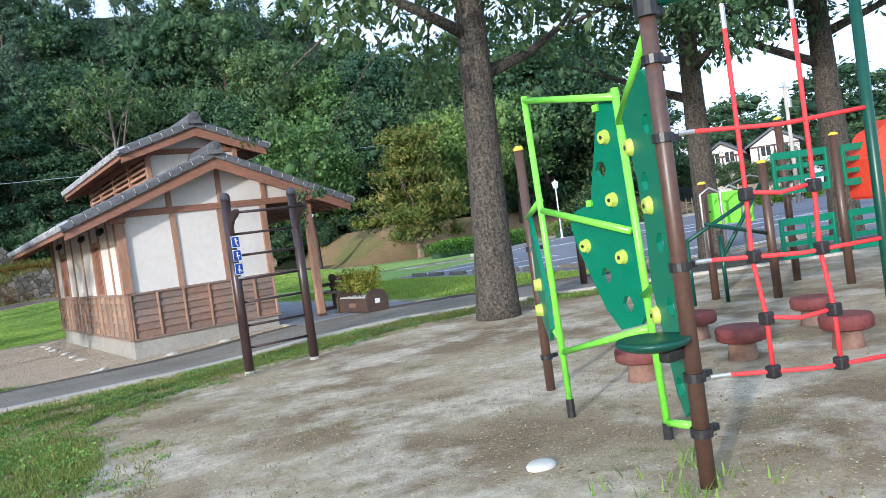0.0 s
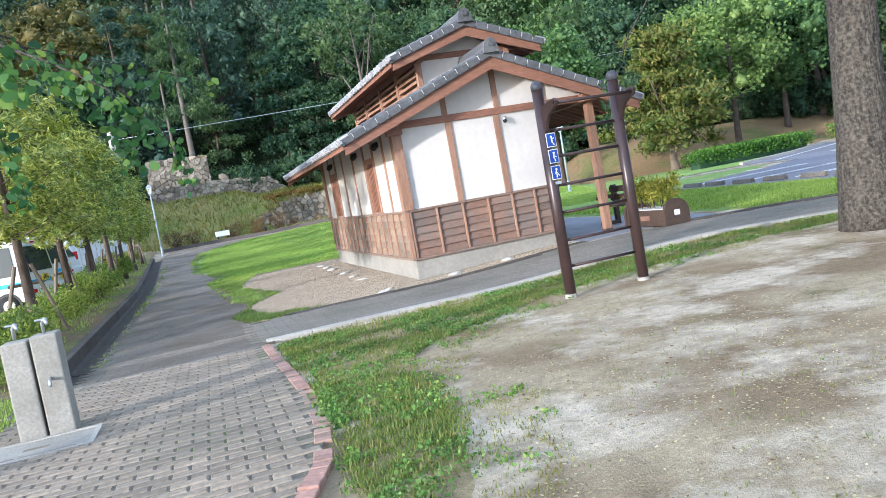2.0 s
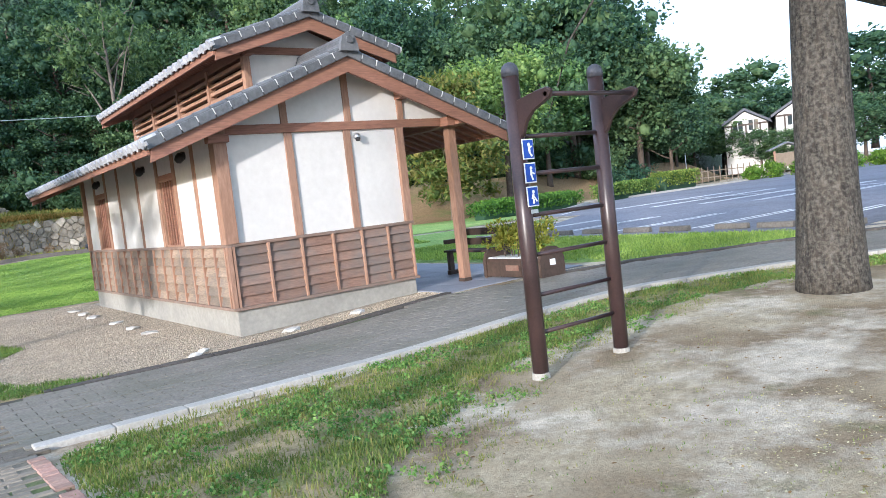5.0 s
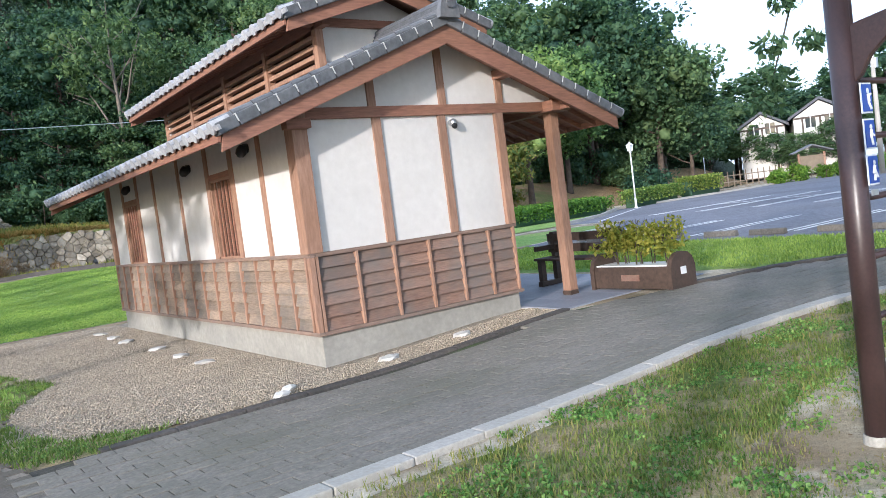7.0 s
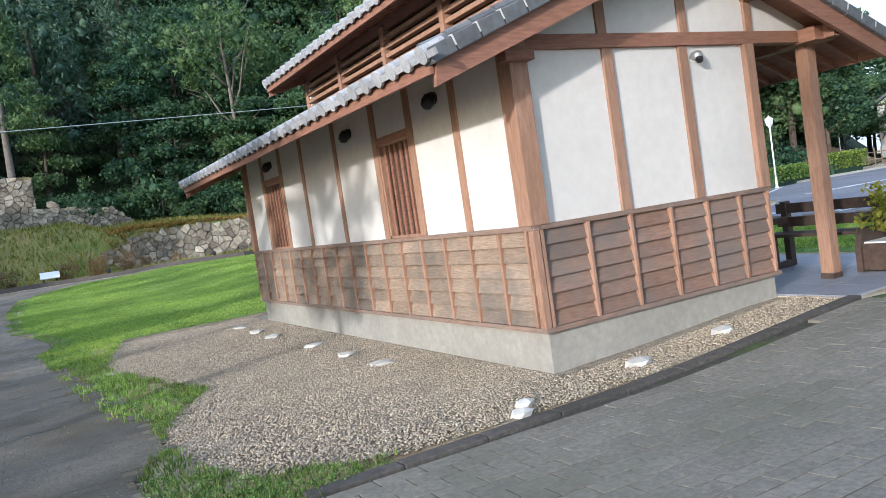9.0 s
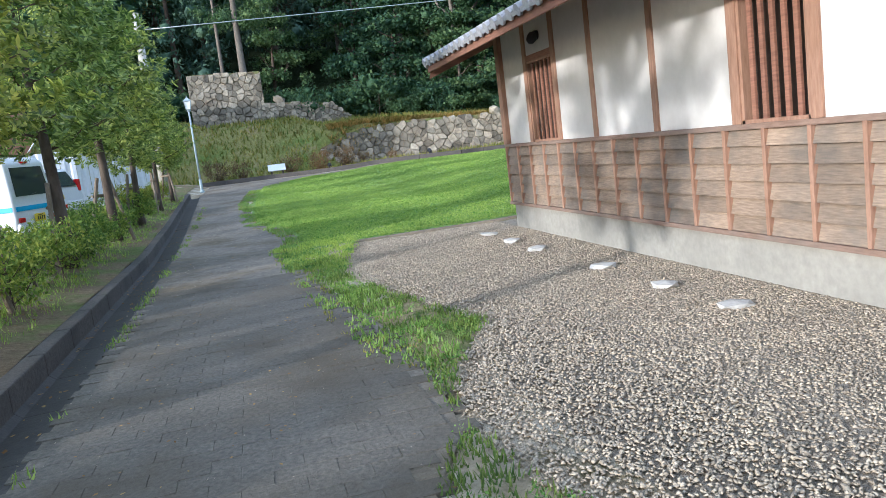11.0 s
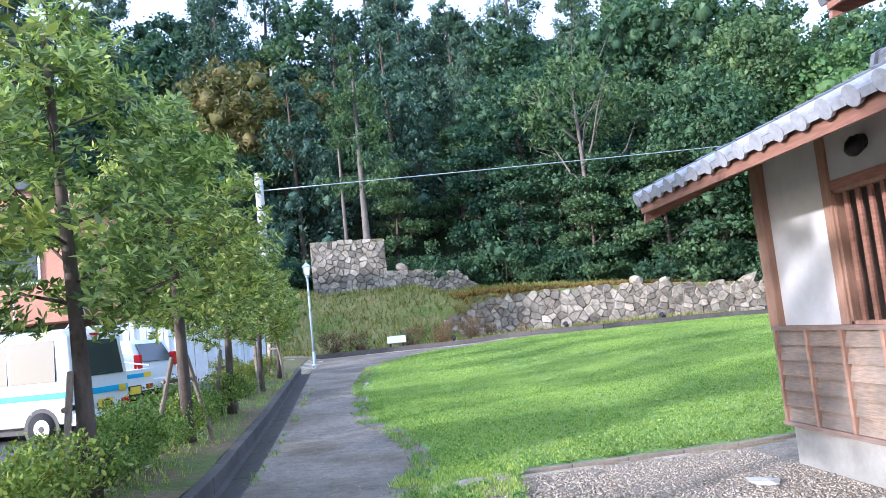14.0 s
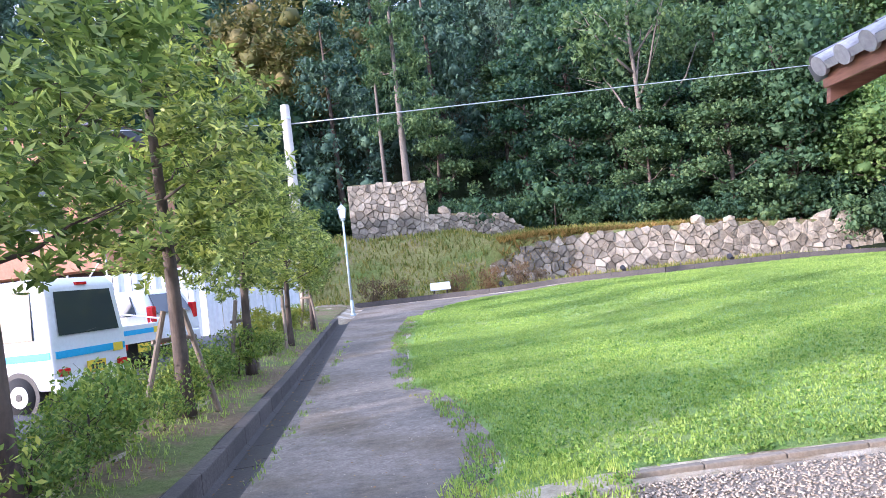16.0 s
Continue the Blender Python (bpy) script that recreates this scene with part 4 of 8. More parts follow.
# ---- the half-timbered building ----
RX, RZ, SL = 5.22, 3.55, 0.405


def roof_z(x):
    return RZ - SL * abs(x - RX)


house = thing("house", pose(0, 0, 0), "small white-plastered timber building with grey tiled two-tier roof", "building")
part("plinth", boxes((3.26, 6.29, 16.66, 25.32, -0.6, 0.03), bevel=0.008), M_PLINTH, house, "pale concrete plinth")

# plaster walls with their window openings
WALLS_W = [(16.7, 18.72), (19.52, 23.33), (24.22, 25.3)]
for a, b in WALLS_W:
    part("wall_panel", boxes((3.27, 3.40, a, b, 0.03, roof_z(3.4) - 0.02)), M_PLASTER, house, "white plaster wall")
for a, b in ((18.72, 19.52), (23.33, 24.22)):
    part("wall_panel", boxes((3.27, 3.40, a, b, 0.03, 0.97)), M_PLASTER, house)
    part("wall_panel", boxes((3.27, 3.40, a, b, 2.10, roof_z(3.4) - 0.02)), M_PLASTER, house)
gb = bmesh.new()
prism(gb, [(3.30, 0.03), (6.27, 0.03), (6.27, 2.56), (7.30, 2.56), (7.30, roof_z(7.30) - 0.01), (RX, RZ - 0.01), (3.30, roof_z(3.30) - 0.01)], "y", 16.665, 16.80)
part("wall_gable", gb, M_PLASTER, house, "white plaster gable")
part("wall_east", boxes((6.15, 6.27, 16.8, 25.2, 0.03, 3.0)), M_PLASTER, house)
gb = bmesh.new()
prism(gb, [(3.30, 0.03), (6.27, 0.03), (6.27, 2.9), (RX, RZ - 0.01), (3.30, roof_z(3.30) - 0.01)], "y", 25.18, 25.30)
part("wall_back", gb, M_PLASTER, house)


def post(name, x0, x1, y0, y1, z0, z1, mat=None):
    return part(name, boxes((x0, x1, y0, y1, z0, z1), bevel=0.006), mat or M_WOOD, house)


# posts and beams
post("corner_post", 3.20, 3.39, 16.60, 16.80, 0.97, roof_z(3.3) - 0.06)
post("corner_post", 3.20, 3.33, 25.22, 25.38, 0.97, roof_z(3.3) - 0.06)
for yc, w in ((17.70, 0.10), (18.66, 0.12), (19.58, 0.12), (20.86, 0.09), (22.22, 0.09), (23.27, 0.11), (24.28, 0.11)):
    post("wall_post", 3.245, 3.31, yc - w / 2, yc + w / 2, 0.97, roof_z(3.3) - 0.06)
for a, b in ((18.72, 19.52), (23.33, 24.22)):
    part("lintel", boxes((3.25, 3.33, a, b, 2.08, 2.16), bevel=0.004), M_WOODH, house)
for xc in (4.34, 5.32):
    post("gable_post", xc - 0.06, xc + 0.06, 16.635, 16.72, 0.97, 2.47)
post("gable_post", 6.20, 6.33, 16.60, 16.78, 0.97, 2.47)
for xc in (4.31, 5.37, 6.34):
    post("gable_strut", xc - 0.055, xc + 0.055, 16.635, 16.72, 2.60, roof_z(xc) - 0.05)
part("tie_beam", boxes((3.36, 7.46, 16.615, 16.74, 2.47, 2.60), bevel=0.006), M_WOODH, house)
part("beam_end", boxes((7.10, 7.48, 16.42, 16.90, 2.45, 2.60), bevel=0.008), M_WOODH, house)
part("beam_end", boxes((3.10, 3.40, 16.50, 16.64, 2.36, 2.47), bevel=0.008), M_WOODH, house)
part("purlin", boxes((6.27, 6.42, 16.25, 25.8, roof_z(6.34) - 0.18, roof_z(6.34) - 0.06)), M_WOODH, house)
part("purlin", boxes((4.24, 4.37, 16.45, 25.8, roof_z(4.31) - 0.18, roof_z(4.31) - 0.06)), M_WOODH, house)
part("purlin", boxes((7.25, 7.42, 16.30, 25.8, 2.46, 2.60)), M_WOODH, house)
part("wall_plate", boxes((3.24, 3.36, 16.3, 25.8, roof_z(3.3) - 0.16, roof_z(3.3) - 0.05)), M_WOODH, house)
for yc in (16.72, 21.0, 25.2):
    part("porch_column", boxes((7.27, 7.42, yc - 0.075, yc + 0.075, -0.18 + 0.06, 2.46), bevel=0.008), M_WOOD, house, "square timber porch column")
    part("column_shoe", boxes((7.265, 7.425, yc - 0.08, yc + 0.08, -0.19, -0.12)), M_DARK_WOOD_SHADE, house)

# windows
for a, b in ((18.72, 19.52), (23.33, 24.22)):
    win = part("window", boxes((3.262, 3.345, a, a + 0.035, 0.97, 2.08), (3.262, 3.345, b - 0.035, b, 0.97, 2.08), (3.262, 3.345, a, b, 0.965, 1.0), (3.262, 3.345, a, b, 2.05, 2.08)), M_WOOD, house, "slatted wooden window")
    # dark back panel stands in for the unlit room behind the slats
    part("shutter", boxes((3.385, 3.40, a, b, 0.97, 2.08)), M_DARK_WOOD_SHADE, win)
    n = 5
    for i in range(n):
        yc = a + 0.07 + (b - a - 0.14) * (i + 0.5) / n
        part("slat", boxes((3.275, 3.30, yc - 0.024, yc + 0.024, 1.0, 2.05), bevel=0.003), M_WOODH, win)

# lapped board dado
rng = np.random.default_rng(11)
NB, ZB0, ZB1 = 6, 0.075, 0.93
CH = (ZB1 - ZB0) / NB
bm = bmesh.new()
prism(bm, [(0.0, 0.0), (-0.044, 0.004), (-0.008, CH + 0.01), (0.0, CH + 0.01)], "y", 0.0, 1.0)
board_w = bpy.data.meshes.new("board")
bm.to_mesh(board_w)
bm.free()
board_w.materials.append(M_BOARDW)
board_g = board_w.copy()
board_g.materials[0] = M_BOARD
dado_w = part("dado_west", boxes((3.215, 3.275, 16.60, 25.40, 0.925, 0.97), (3.205, 3.275, 16.60, 25.40, 0.03, 0.075), bevel=0.005), M_RAIL, house, "dado rails of greyed timber")
dado_g = part("dado_gable", boxes((3.20, 6.345, 16.615, 16.67, 0.925, 0.97), (3.20, 6.345, 16.605, 16.67, 0.03, 0.075), bevel=0.005), M_RAIL, house, "dado rails of greyed timber")
nb = 17
for i in range(nb):
    ya, yb = 16.66 + (25.34 - 16.66) * i / nb, 16.66 + (25.34 - 16.66) * (i + 1) / nb
    for j in range(NB):
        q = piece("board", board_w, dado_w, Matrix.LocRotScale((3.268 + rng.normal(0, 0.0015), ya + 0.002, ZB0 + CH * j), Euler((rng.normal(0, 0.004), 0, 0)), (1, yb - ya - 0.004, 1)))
bm = bmesh.new()
prism(bm, [(0.0, ZB0), *[(-0.066, ZB0), (-0.066, ZB1)], (0.0, ZB1)], "y", -0.019, 0.019)
bmesh.ops.bevel(bm, geom=bm.edges[:], offset=0.004, segments=1, affect="EDGES")
batten_w = bpy.data.meshes.new("batten")
bm.to_mesh(batten_w)
bm.free()
batten_w.materials.append(M_WOOD)
for i in range(nb + 1):
    piece("batten", batten_w, dado_w, pose(3.272, 16.66 + (25.34 - 16.66) * i / nb, 0))
for yc in (16.625, 16.735):
    piece("batten", batten_w, dado_w, pose(3.270, yc, 0))
gx = (3.30, 3.82, 4.34, 4.86, 5.36, 5.84, 6.28)
for a, b in zip(gx, gx[1:]):
    for j in range(NB):
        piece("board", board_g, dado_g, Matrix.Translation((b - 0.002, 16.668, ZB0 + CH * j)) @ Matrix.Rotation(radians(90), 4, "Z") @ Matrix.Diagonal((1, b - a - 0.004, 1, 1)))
for x in gx:
    piece("batten", batten_w, dado_g, Matrix.Translation((x, 16.672, 0)) @ Matrix.Rotation(radians(90), 4, "Z"))
post("dado_corner", 3.20, 3.27, 16.60, 16.665, 0.075, 0.925)

# vents under the eaves and the gable lamp
for y, z in ((18.05, 2.33), (20.3, 2.33), (23.75, 2.36)):
    bm = bmesh.new()
    lathe(bm, [(0.015, -0.10), (0.055, -0.075), (0.072, -0.02), (0.064, 0.04), (0.022, 0.065)], 14)
    v = part("vent_hood", bm, M_BLACK, house, "small black hooded wall vent", True)
    v.matrix_basis = pose(3.20, y, z, 0, 35, 0)
    part("vent_plate", rods(((0.0, 0, 0), (0.05, 0, 0), 0.062)), M_BLACK, v)
    v.children[0].matrix_basis = Matrix.Rotation(radians(-35), 4, "Y") @ Matrix.Translation((0.02, 0, 0.02))
bm = bmesh.new()
bmesh.ops.create_uvsphere(bm, u_segments=14, v_segments=10, radius=0.055)
lampg = part("wall_light", bm, M_METAL, house, "small round chrome wall light", True)
lampg.matrix_basis = pose(5.47, 16.60, 2.36)
part("light_base", rods(((0, 0.02, 0.01), (0, 0.07, 0.01), 0.04)), M_METAL, lampg)
part("light_lens", rods(((-0.01, -0.03, -0.035), (-0.02, -0.045, -0.06), 0.04, 0.032)), M_BLACK, lampg)


def tile_field(name, x_eave, x_top, z_eave, z_top, y0, y1, pitch, course, material, parent, rng, skip_first=0):
    """Wavy pantiles laid in courses up one slope."""
    L = math.hypot(x_top - x_eave, z_top - z_eave)
    nc, ny = max(1, round(L / course)), round((y1 - y0) / pitch)
    ux, uz = (x_top - x_eave) / L, (z_top - z_eave) / L
    nx, nz = -uz * (1 if ux > 0 else -1), abs(ux)
    prof = ((0.0, 0.012), (0.16, 0.0), (0.42, 0.0), (0.6, 0.02), (0.78, 0.05), (0.93, 0.042), (1.04, 0.012))
    vs, fs = [], []
    for c in range(skip_first, nc):
        for j in range(ny):
            b = len(vs)
            lift = rng.normal(0, 0.002)
            for s, up in ((c * L / nc - 0.02, 0.028), ((c + 1) * L / nc + 0.01, 0.004)):
                for t, h in prof:
                    d = up + h + lift
                    vs.append((x_eave + ux * s + nx * d, y0 + (j + t) * pitch * (y1 - y0) / (ny * pitch), z_eave + uz * s + nz * d))
            n = len(prof)
            for t, h in prof:
                s = c * L / nc - 0.02
                vs.append((x_eave + ux * s + nx * (h - 0.004), y0 + (j + t) * (y1 - y0) / ny, z_eave + uz * s + nz * (h - 0.004)))
            for i in range(n - 1):
                fs.append((b + i, b + i + 1, b + n + i + 1, b + n + i))
                fs.append((b + i, b + 2 * n + i, b + 2 * n + i + 1, b + i + 1))
    return tagged(new(name, mesh_from(name, vs, fs, material)), kind="stuff"), (ux, uz, nx, nz, L, nc, ny)


def eave_tile_mesh(r, length):
    """A rounded tile that ends in a disc."""
    bm = bmesh.new()
    for k in range(9):
        a = math.pi * k / 8
        for t in (0.0, length):
            bm.verts.new((t, r * math.cos(a), r * math.sin(a) + 0.012))
    bm.verts.ensure_lookup_table()
    for k in range(8):
        bm.faces.new([bm.verts[2 * k], bm.verts[2 * k + 1], bm.verts[2 * k + 3], bm.verts[2 * k + 2]])
    rod(bm, (-0.02, 0, 0.005), (0.012, 0, 0.005), r * 1.12, seg=14)
    box(bm, -0.012, 0.012, -r * 3.0, -r * 0.8, -0.035, 0.018)
    me = bpy.data.meshes.new("eave_tile")
    bm.to_mesh(me)
    bm.free()
    me.materials.append(M_TILEEND)
    return me


def tiled_roof(parent, xr, zr, half, slope, y0, y1, board, overhang_boards, pitch=0.265, course=0.25):
    """A gabled roof: sheathing, rafters, pantiles, eave tiles, verge tiles with white joints, ridge and barge boards."""
    rng = np.random.default_rng(int(zr * 10))
    roof = thing("roof", pose(0, 0, 0), "grey Japanese pantile roof", "")
    roof.parent = parent
    ang = math.degrees(math.atan(slope))
    for side in (-1, 1):
        xe, ze = xr + side * half, zr - slope * half
        bm = bmesh.new()
        prism(bm, [(xr, zr), (xe, ze), (xe, ze - 0.045), (xr, zr - 0.045)], "y", y0 + 0.06, y1 - 0.06)
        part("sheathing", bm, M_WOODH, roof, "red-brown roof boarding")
        part("fascia", boxes((min(xe, xe - side * 0.03), max(xe, xe - side * 0.03), y0 + 0.08, y1 - 0.08, ze - 0.115, ze - 0.005)), M_WOODH, roof)
        t, (ux, uz, nx, nz, L, nc, ny) = tile_field("tiles", xe + side * 0.03, xr, ze + 0.012 - slope * 0.03, zr + 0.012, y0 + 0.12, y1 - 0.12, pitch, course, M_TILE, roof, rng)
        t.parent = roof
        et = eave_tile_mesh(0.062, 0.2)
        for j in range(ny + 1):
            y = y0 + 0.12 + (y1 - y0 - 0.24) * (j - 0.2) / ny
            piece("eave_tile", et, roof, Matrix.Translation((xe + side * 0.05, y, ze + 0.028 - slope * 0.03)) @ Matrix.Rotation(math.pi if side > 0 else 0.0, 4, "Z") @ Matrix.Rotation(-math.atan(slope), 4, "Y"))
        for yv, s in ((y0, 1), (y1, -1)):
            bm = bmesh.new()
            prism(bm, [(xr, zr - 0.05), (xe - side * 0.05, ze - 0.05 + slope * 0.05), (xe - side * 0.02, ze - 0.05 - board * 0.72), (xr - side * 0.0, zr - 0.05 - board)], "y", yv + s * 0.055, yv + s * 0.10)
            part("bargeboard", bm, M_WOODH, roof, "orange-brown barge board")
            prism_b = boxes((0.0, L / nc - 0.012, -0.075, 0.075, -0.075, 0.05), bevel=0.012)
            rod(prism_b, (0.0, 0.02, 0.055), (L / nc - 0.012, 0.02, 0.045), 0.05, seg=10)
            vm = bpy.data.meshes.new("verge_tile")
            prism_b.to_mesh(vm)
            prism_b.free()
            vm.materials.append(M_TILE)
            jm = boxes((-0.012, -0.001, -0.079, 0.03, -0.03, 0.056), bevel=0.0)
            jme = bpy.data.meshes.new("mortar_joint")
            jm.to_mesh(jme)
            jm.free()
            jme.materials.append(M_MORTAR)
            for c in range(nc):
                d = c * L / nc
                m = Matrix.Translation((xe + side * 0.03 + ux * d, yv + s * 0.075, ze + 0.022 - slope * 0.03 + uz * d)) @ Matrix.Rotation(math.pi if side > 0 else 0.0, 4, "Z") @ Matrix.Rotation(-math.atan(slope), 4, "Y")
                m = m @ Matrix.Diagonal((1, s * (1 if side < 0 else -1), 1, 1))
                piece("verge_tile", vm, roof, m)
                if c:
                    piece("mortar_joint", jme, roof, m)
        n = int((y1 - y0) / 0.3)
        bm = bmesh.new()
        prism(bm, [(0, 0), (side * 0.85, -slope * 0.85), (side * 0.85, -slope * 0.85 - 0.07), (0, -0.07)], "y", -0.025, 0.025)
        rm = bpy.data.meshes.new("rafter")
        bm.to_mesh(rm)
        bm.free()
        rm.materials.append(M_WOODH)
        for i in range(n):
            piece("rafter", rm, roof, Matrix.Translation((xe - side * 0.88, y0 + 0.2 + (y1 - y0 - 0.4) * i / (n - 1), ze + slope * 0.88 - 0.047)))
    bm = boxes((xr - 0.11, xr + 0.11, y0 + 0.02, y1 - 0.02, zr + 0.0, zr + 0.12), (xr - 0.085, xr + 0.085, y0, y1, zr + 0.125, zr + 0.17), bevel=0.01)
    rod(bm, (xr, y0 - 0.02, zr + 0.19), (xr, y1 + 0.02, zr + 0.19), 0.065, seg=12)
    part("ridge", bm, M_TILE, roof, "stacked ridge tiles")
    for yv, s in ((y0, -1), (y1, 1)):
        bm = bmesh.new()
        prism(bm, [(xr - 0.15, zr + 0.0), (xr - 0.14, zr + 0.10), (xr - 0.10, zr + 0.22), (xr, zr + 0.275), (xr + 0.10, zr + 0.22), (xr + 0.14, zr + 0.10), (xr + 0.15, zr + 0.0)], "y", yv + s * 0.01, yv + s * 0.08)
        rod(bm, (xr, yv + s * 0.08, zr + 0.16), (xr, yv + s * 0.11, zr + 0.16), 0.055, seg=12)
        part("ridge_end_tile", bm, M_TILE, roof, "arched end tile")
    return roof


tiled_roof(house, RX, RZ, 3.0, SL, 16.16, 25.84, 0.23, True)
# raised louvre over the ridge
MX0, MX1, MY0, MY1 = 4.22, 6.24, 17.62, 24.15
mon = part("clerestory", boxes((MX0 + 0.03, MX1 - 0.03, MY0 + 0.06, MY0 + 0.16, 2.9, 3.88)), M_PLASTER, house, "raised vent house with timber louvres")
gb = bmesh.new()
prism(gb, [(MX0 + 0.03, 3.88), (MX1 - 0.03, 3.88), (5.23, 4.28)], "y", MY0 + 0.06, MY0 + 0.16)
part("clerestory_gable", gb, M_PLASTER, mon)
part("clerestory_back", boxes((MX0 + 0.03, MX1 - 0.03, MY1 - 0.16, MY1 - 0.06, 2.9, 4.0)), M_PLASTER, mon)
part("clerestory_side", boxes((MX1 - 0.12, MX1 - 0.02, MY0 + 0.1, MY1 - 0.1, 2.9, 3.86)), M_PLASTER, mon)
# dark sheet in place of the shaded space behind the louvres
part("inner_board", boxes((MX0 + 0.16, MX0 + 0.19, MY0 + 0.16, MY1 - 0.16, 2.9, 3.94)), M_DARK_WOOD_SHADE, mon)
for x in (MX0, MX1 - 0.1):
    for y in (MY0, MY1 - 0.12):
        part("clerestory_post", boxes((x, x + 0.11, y, y + 0.12, 2.95, 3.94), bevel=0.005), M_WOOD, mon)
for y in (19.2, 20.85, 22.5):
    part("clerestory_post", boxes((MX0 - 0.035, MX0 + 0.1, y - 0.05, y + 0.05, 3.05, 3.84), bevel=0.005), M_WOOD, mon)
part("clerestory_beam", boxes((MX0 - 0.15, MX1 + 0.15, MY0 + 0.01, MY0 + 0.12, 3.82, 3.93), bevel=0.005), M_WOODH, mon)
part("clerestory_plate", boxes((MX0, MX0 + 0.12, MY0 - 0.2, MY1 + 0.2, 3.78, 3.95)), M_WOODH, mon)
part("clerestory_sill", boxes((MX0, MX0 + 0.12, MY0, MY1, 3.10, 3.22)), M_WOODH, mon)
for k in range(4):
    z = 3.285 + 0.125 * k
    part("louvre_slat", boxes((MX0 - 0.01, MX0 + 0.09, MY0 + 0.1, MY1 - 0.1, z, z + 0.058), bevel=0.003), M_WOOD, mon)
tiled_roof(house, 5.23, 4.38, 1.60, 0.345, 17.2, 24.5, 0.2, True)
# added, unseen: closes the room so that it stays dark
part("ceiling", boxes((3.4, 6.15, 16.8, 25.2, 2.45, 2.5)), M_DARK_WOOD_SHADE, house)

# porch slab, bench and planter
slab = thing("porch_slab", pose(0, 0, 0), "blue-grey tiled porch slab", "porch floor", kind="structure")
sm = boxes((-0.297, 0.297, -0.297, 0.297, -0.06, 0.0), bevel=0.004)
sme = bpy.data.meshes.new("slab_tile")
sm.to_mesh(sme)
sm.free()
sme.materials.append(M_SLAB)
for i in range(5):
    for j in range(16):
        piece("slab_tile", sme, slab, pose(6.62 + 0.6 * i, 16.14 + 0.6 * j, -0.18))
part("slab_base", boxes((6.30, 9.35, 15.84, 25.4, -0.5, -0.2)), M_CONC, slab)


# ---- trees ----
ROW_TRUNK = trunk_mesh("trunk", 3, 4.6, 0.095, 0.03, 16, 1.35, 0.36, M_BARKR, 9, 0.03, 0.45, 1.25, 0.3)


def whorl_crown(name, seed, limbs, spread, z0, z1, whorls, leaf, material):
    """A crown of flat sprays along rising limbs, each twig tip a rosette of narrow leaves."""
    rng = np.random.default_rng(seed)
    tips = []
    for i in range(limbs):
        h = (i + 0.5) / limbs
        a = 2.4 * i + rng.uniform(-0.5, 0.5)
        reach = spread * (0.55 + 0.45 * math.sin(math.pi * min(1.0, 0.25 + 0.9 * h))) * (1.0 if h < 0.6 else 1.0 - 0.75 * (h - 0.6) / 0.4) * rng.uniform(0.75, 1.12)
        n = max(8, int(whorls * reach / spread))
        t = rng.uniform(0.22, 1.0, n) ** 0.75
        side = rng.normal(0, 0.24, n) * (0.5 + t) * spread * 0.5
        x = reach * t * math.cos(a) - side * math.sin(a)
        y = reach * t * math.sin(a) + side * math.cos(a)
        z = z0 + (z1 - z0) * h + 0.42 * reach * t ** 1.4 - 0.35 * np.abs(side) + rng.normal(0, 0.07, n)
        tips.append(np.stack([x, y, z], 1))
    tips = np.concatenate(tips)
    k = 9
    n = len(tips)
    out = tips / np.array([1.0, 1.0, 3.0]) * np.array([1.0, 1.0, 0.0])
    axis = out / (np.linalg.norm(out, axis=1, keepdims=True) + 1e-6) * 0.55 + np.array([0, 0, 0.8]) + rng.normal(0, 0.3, (n, 3))
    axis /= np.linalg.norm(axis, axis=1, keepdims=True)
    u = np.cross(axis, rng.normal(0, 1, (n, 3)))
    u /= np.linalg.norm(u, axis=1, keepdims=True)
    w = np.cross(axis, u)
    ang = (np.arange(k) * 2 * math.pi / k)[None, :] + rng.uniform(0, 6.283, (n, 1)) + rng.normal(0, 0.2, (n, k))
    d = (u[:, None] * np.cos(ang)[..., None] + w[:, None] * np.sin(ang)[..., None]) + axis[:, None] * rng.uniform(-0.15, 0.75, (n, k))[..., None]
    d /= np.linalg.norm(d, axis=2, keepdims=True)
    sd = np.cross(d, axis[:, None] + rng.normal(0, 0.25, (n, k, 3)))
    sd /= np.linalg.norm(sd, axis=2, keepdims=True) + 1e-9
    s = leaf * rng.uniform(0.7, 1.25, (n, k))[..., None]
    p = tips[:, None] - axis[:, None] * rng.uniform(0, 0.05, (n, k))[..., None]
    v = np.stack([p, p + d * s * 0.55 + sd * s * 0.17, p + d * s, p + d * s * 0.55 - sd * s * 0.17], 2).reshape(-1, 3)
    return fast_mesh(name, v, np.arange(len(v)).reshape(-1, 4), material)


ROW_CROWNS = [whorl_crown("crown", 20 + i, 44, 1.5, 1.5, 4.8, 56, 0.115, M_LEAF_ROW) for i in range(3)]
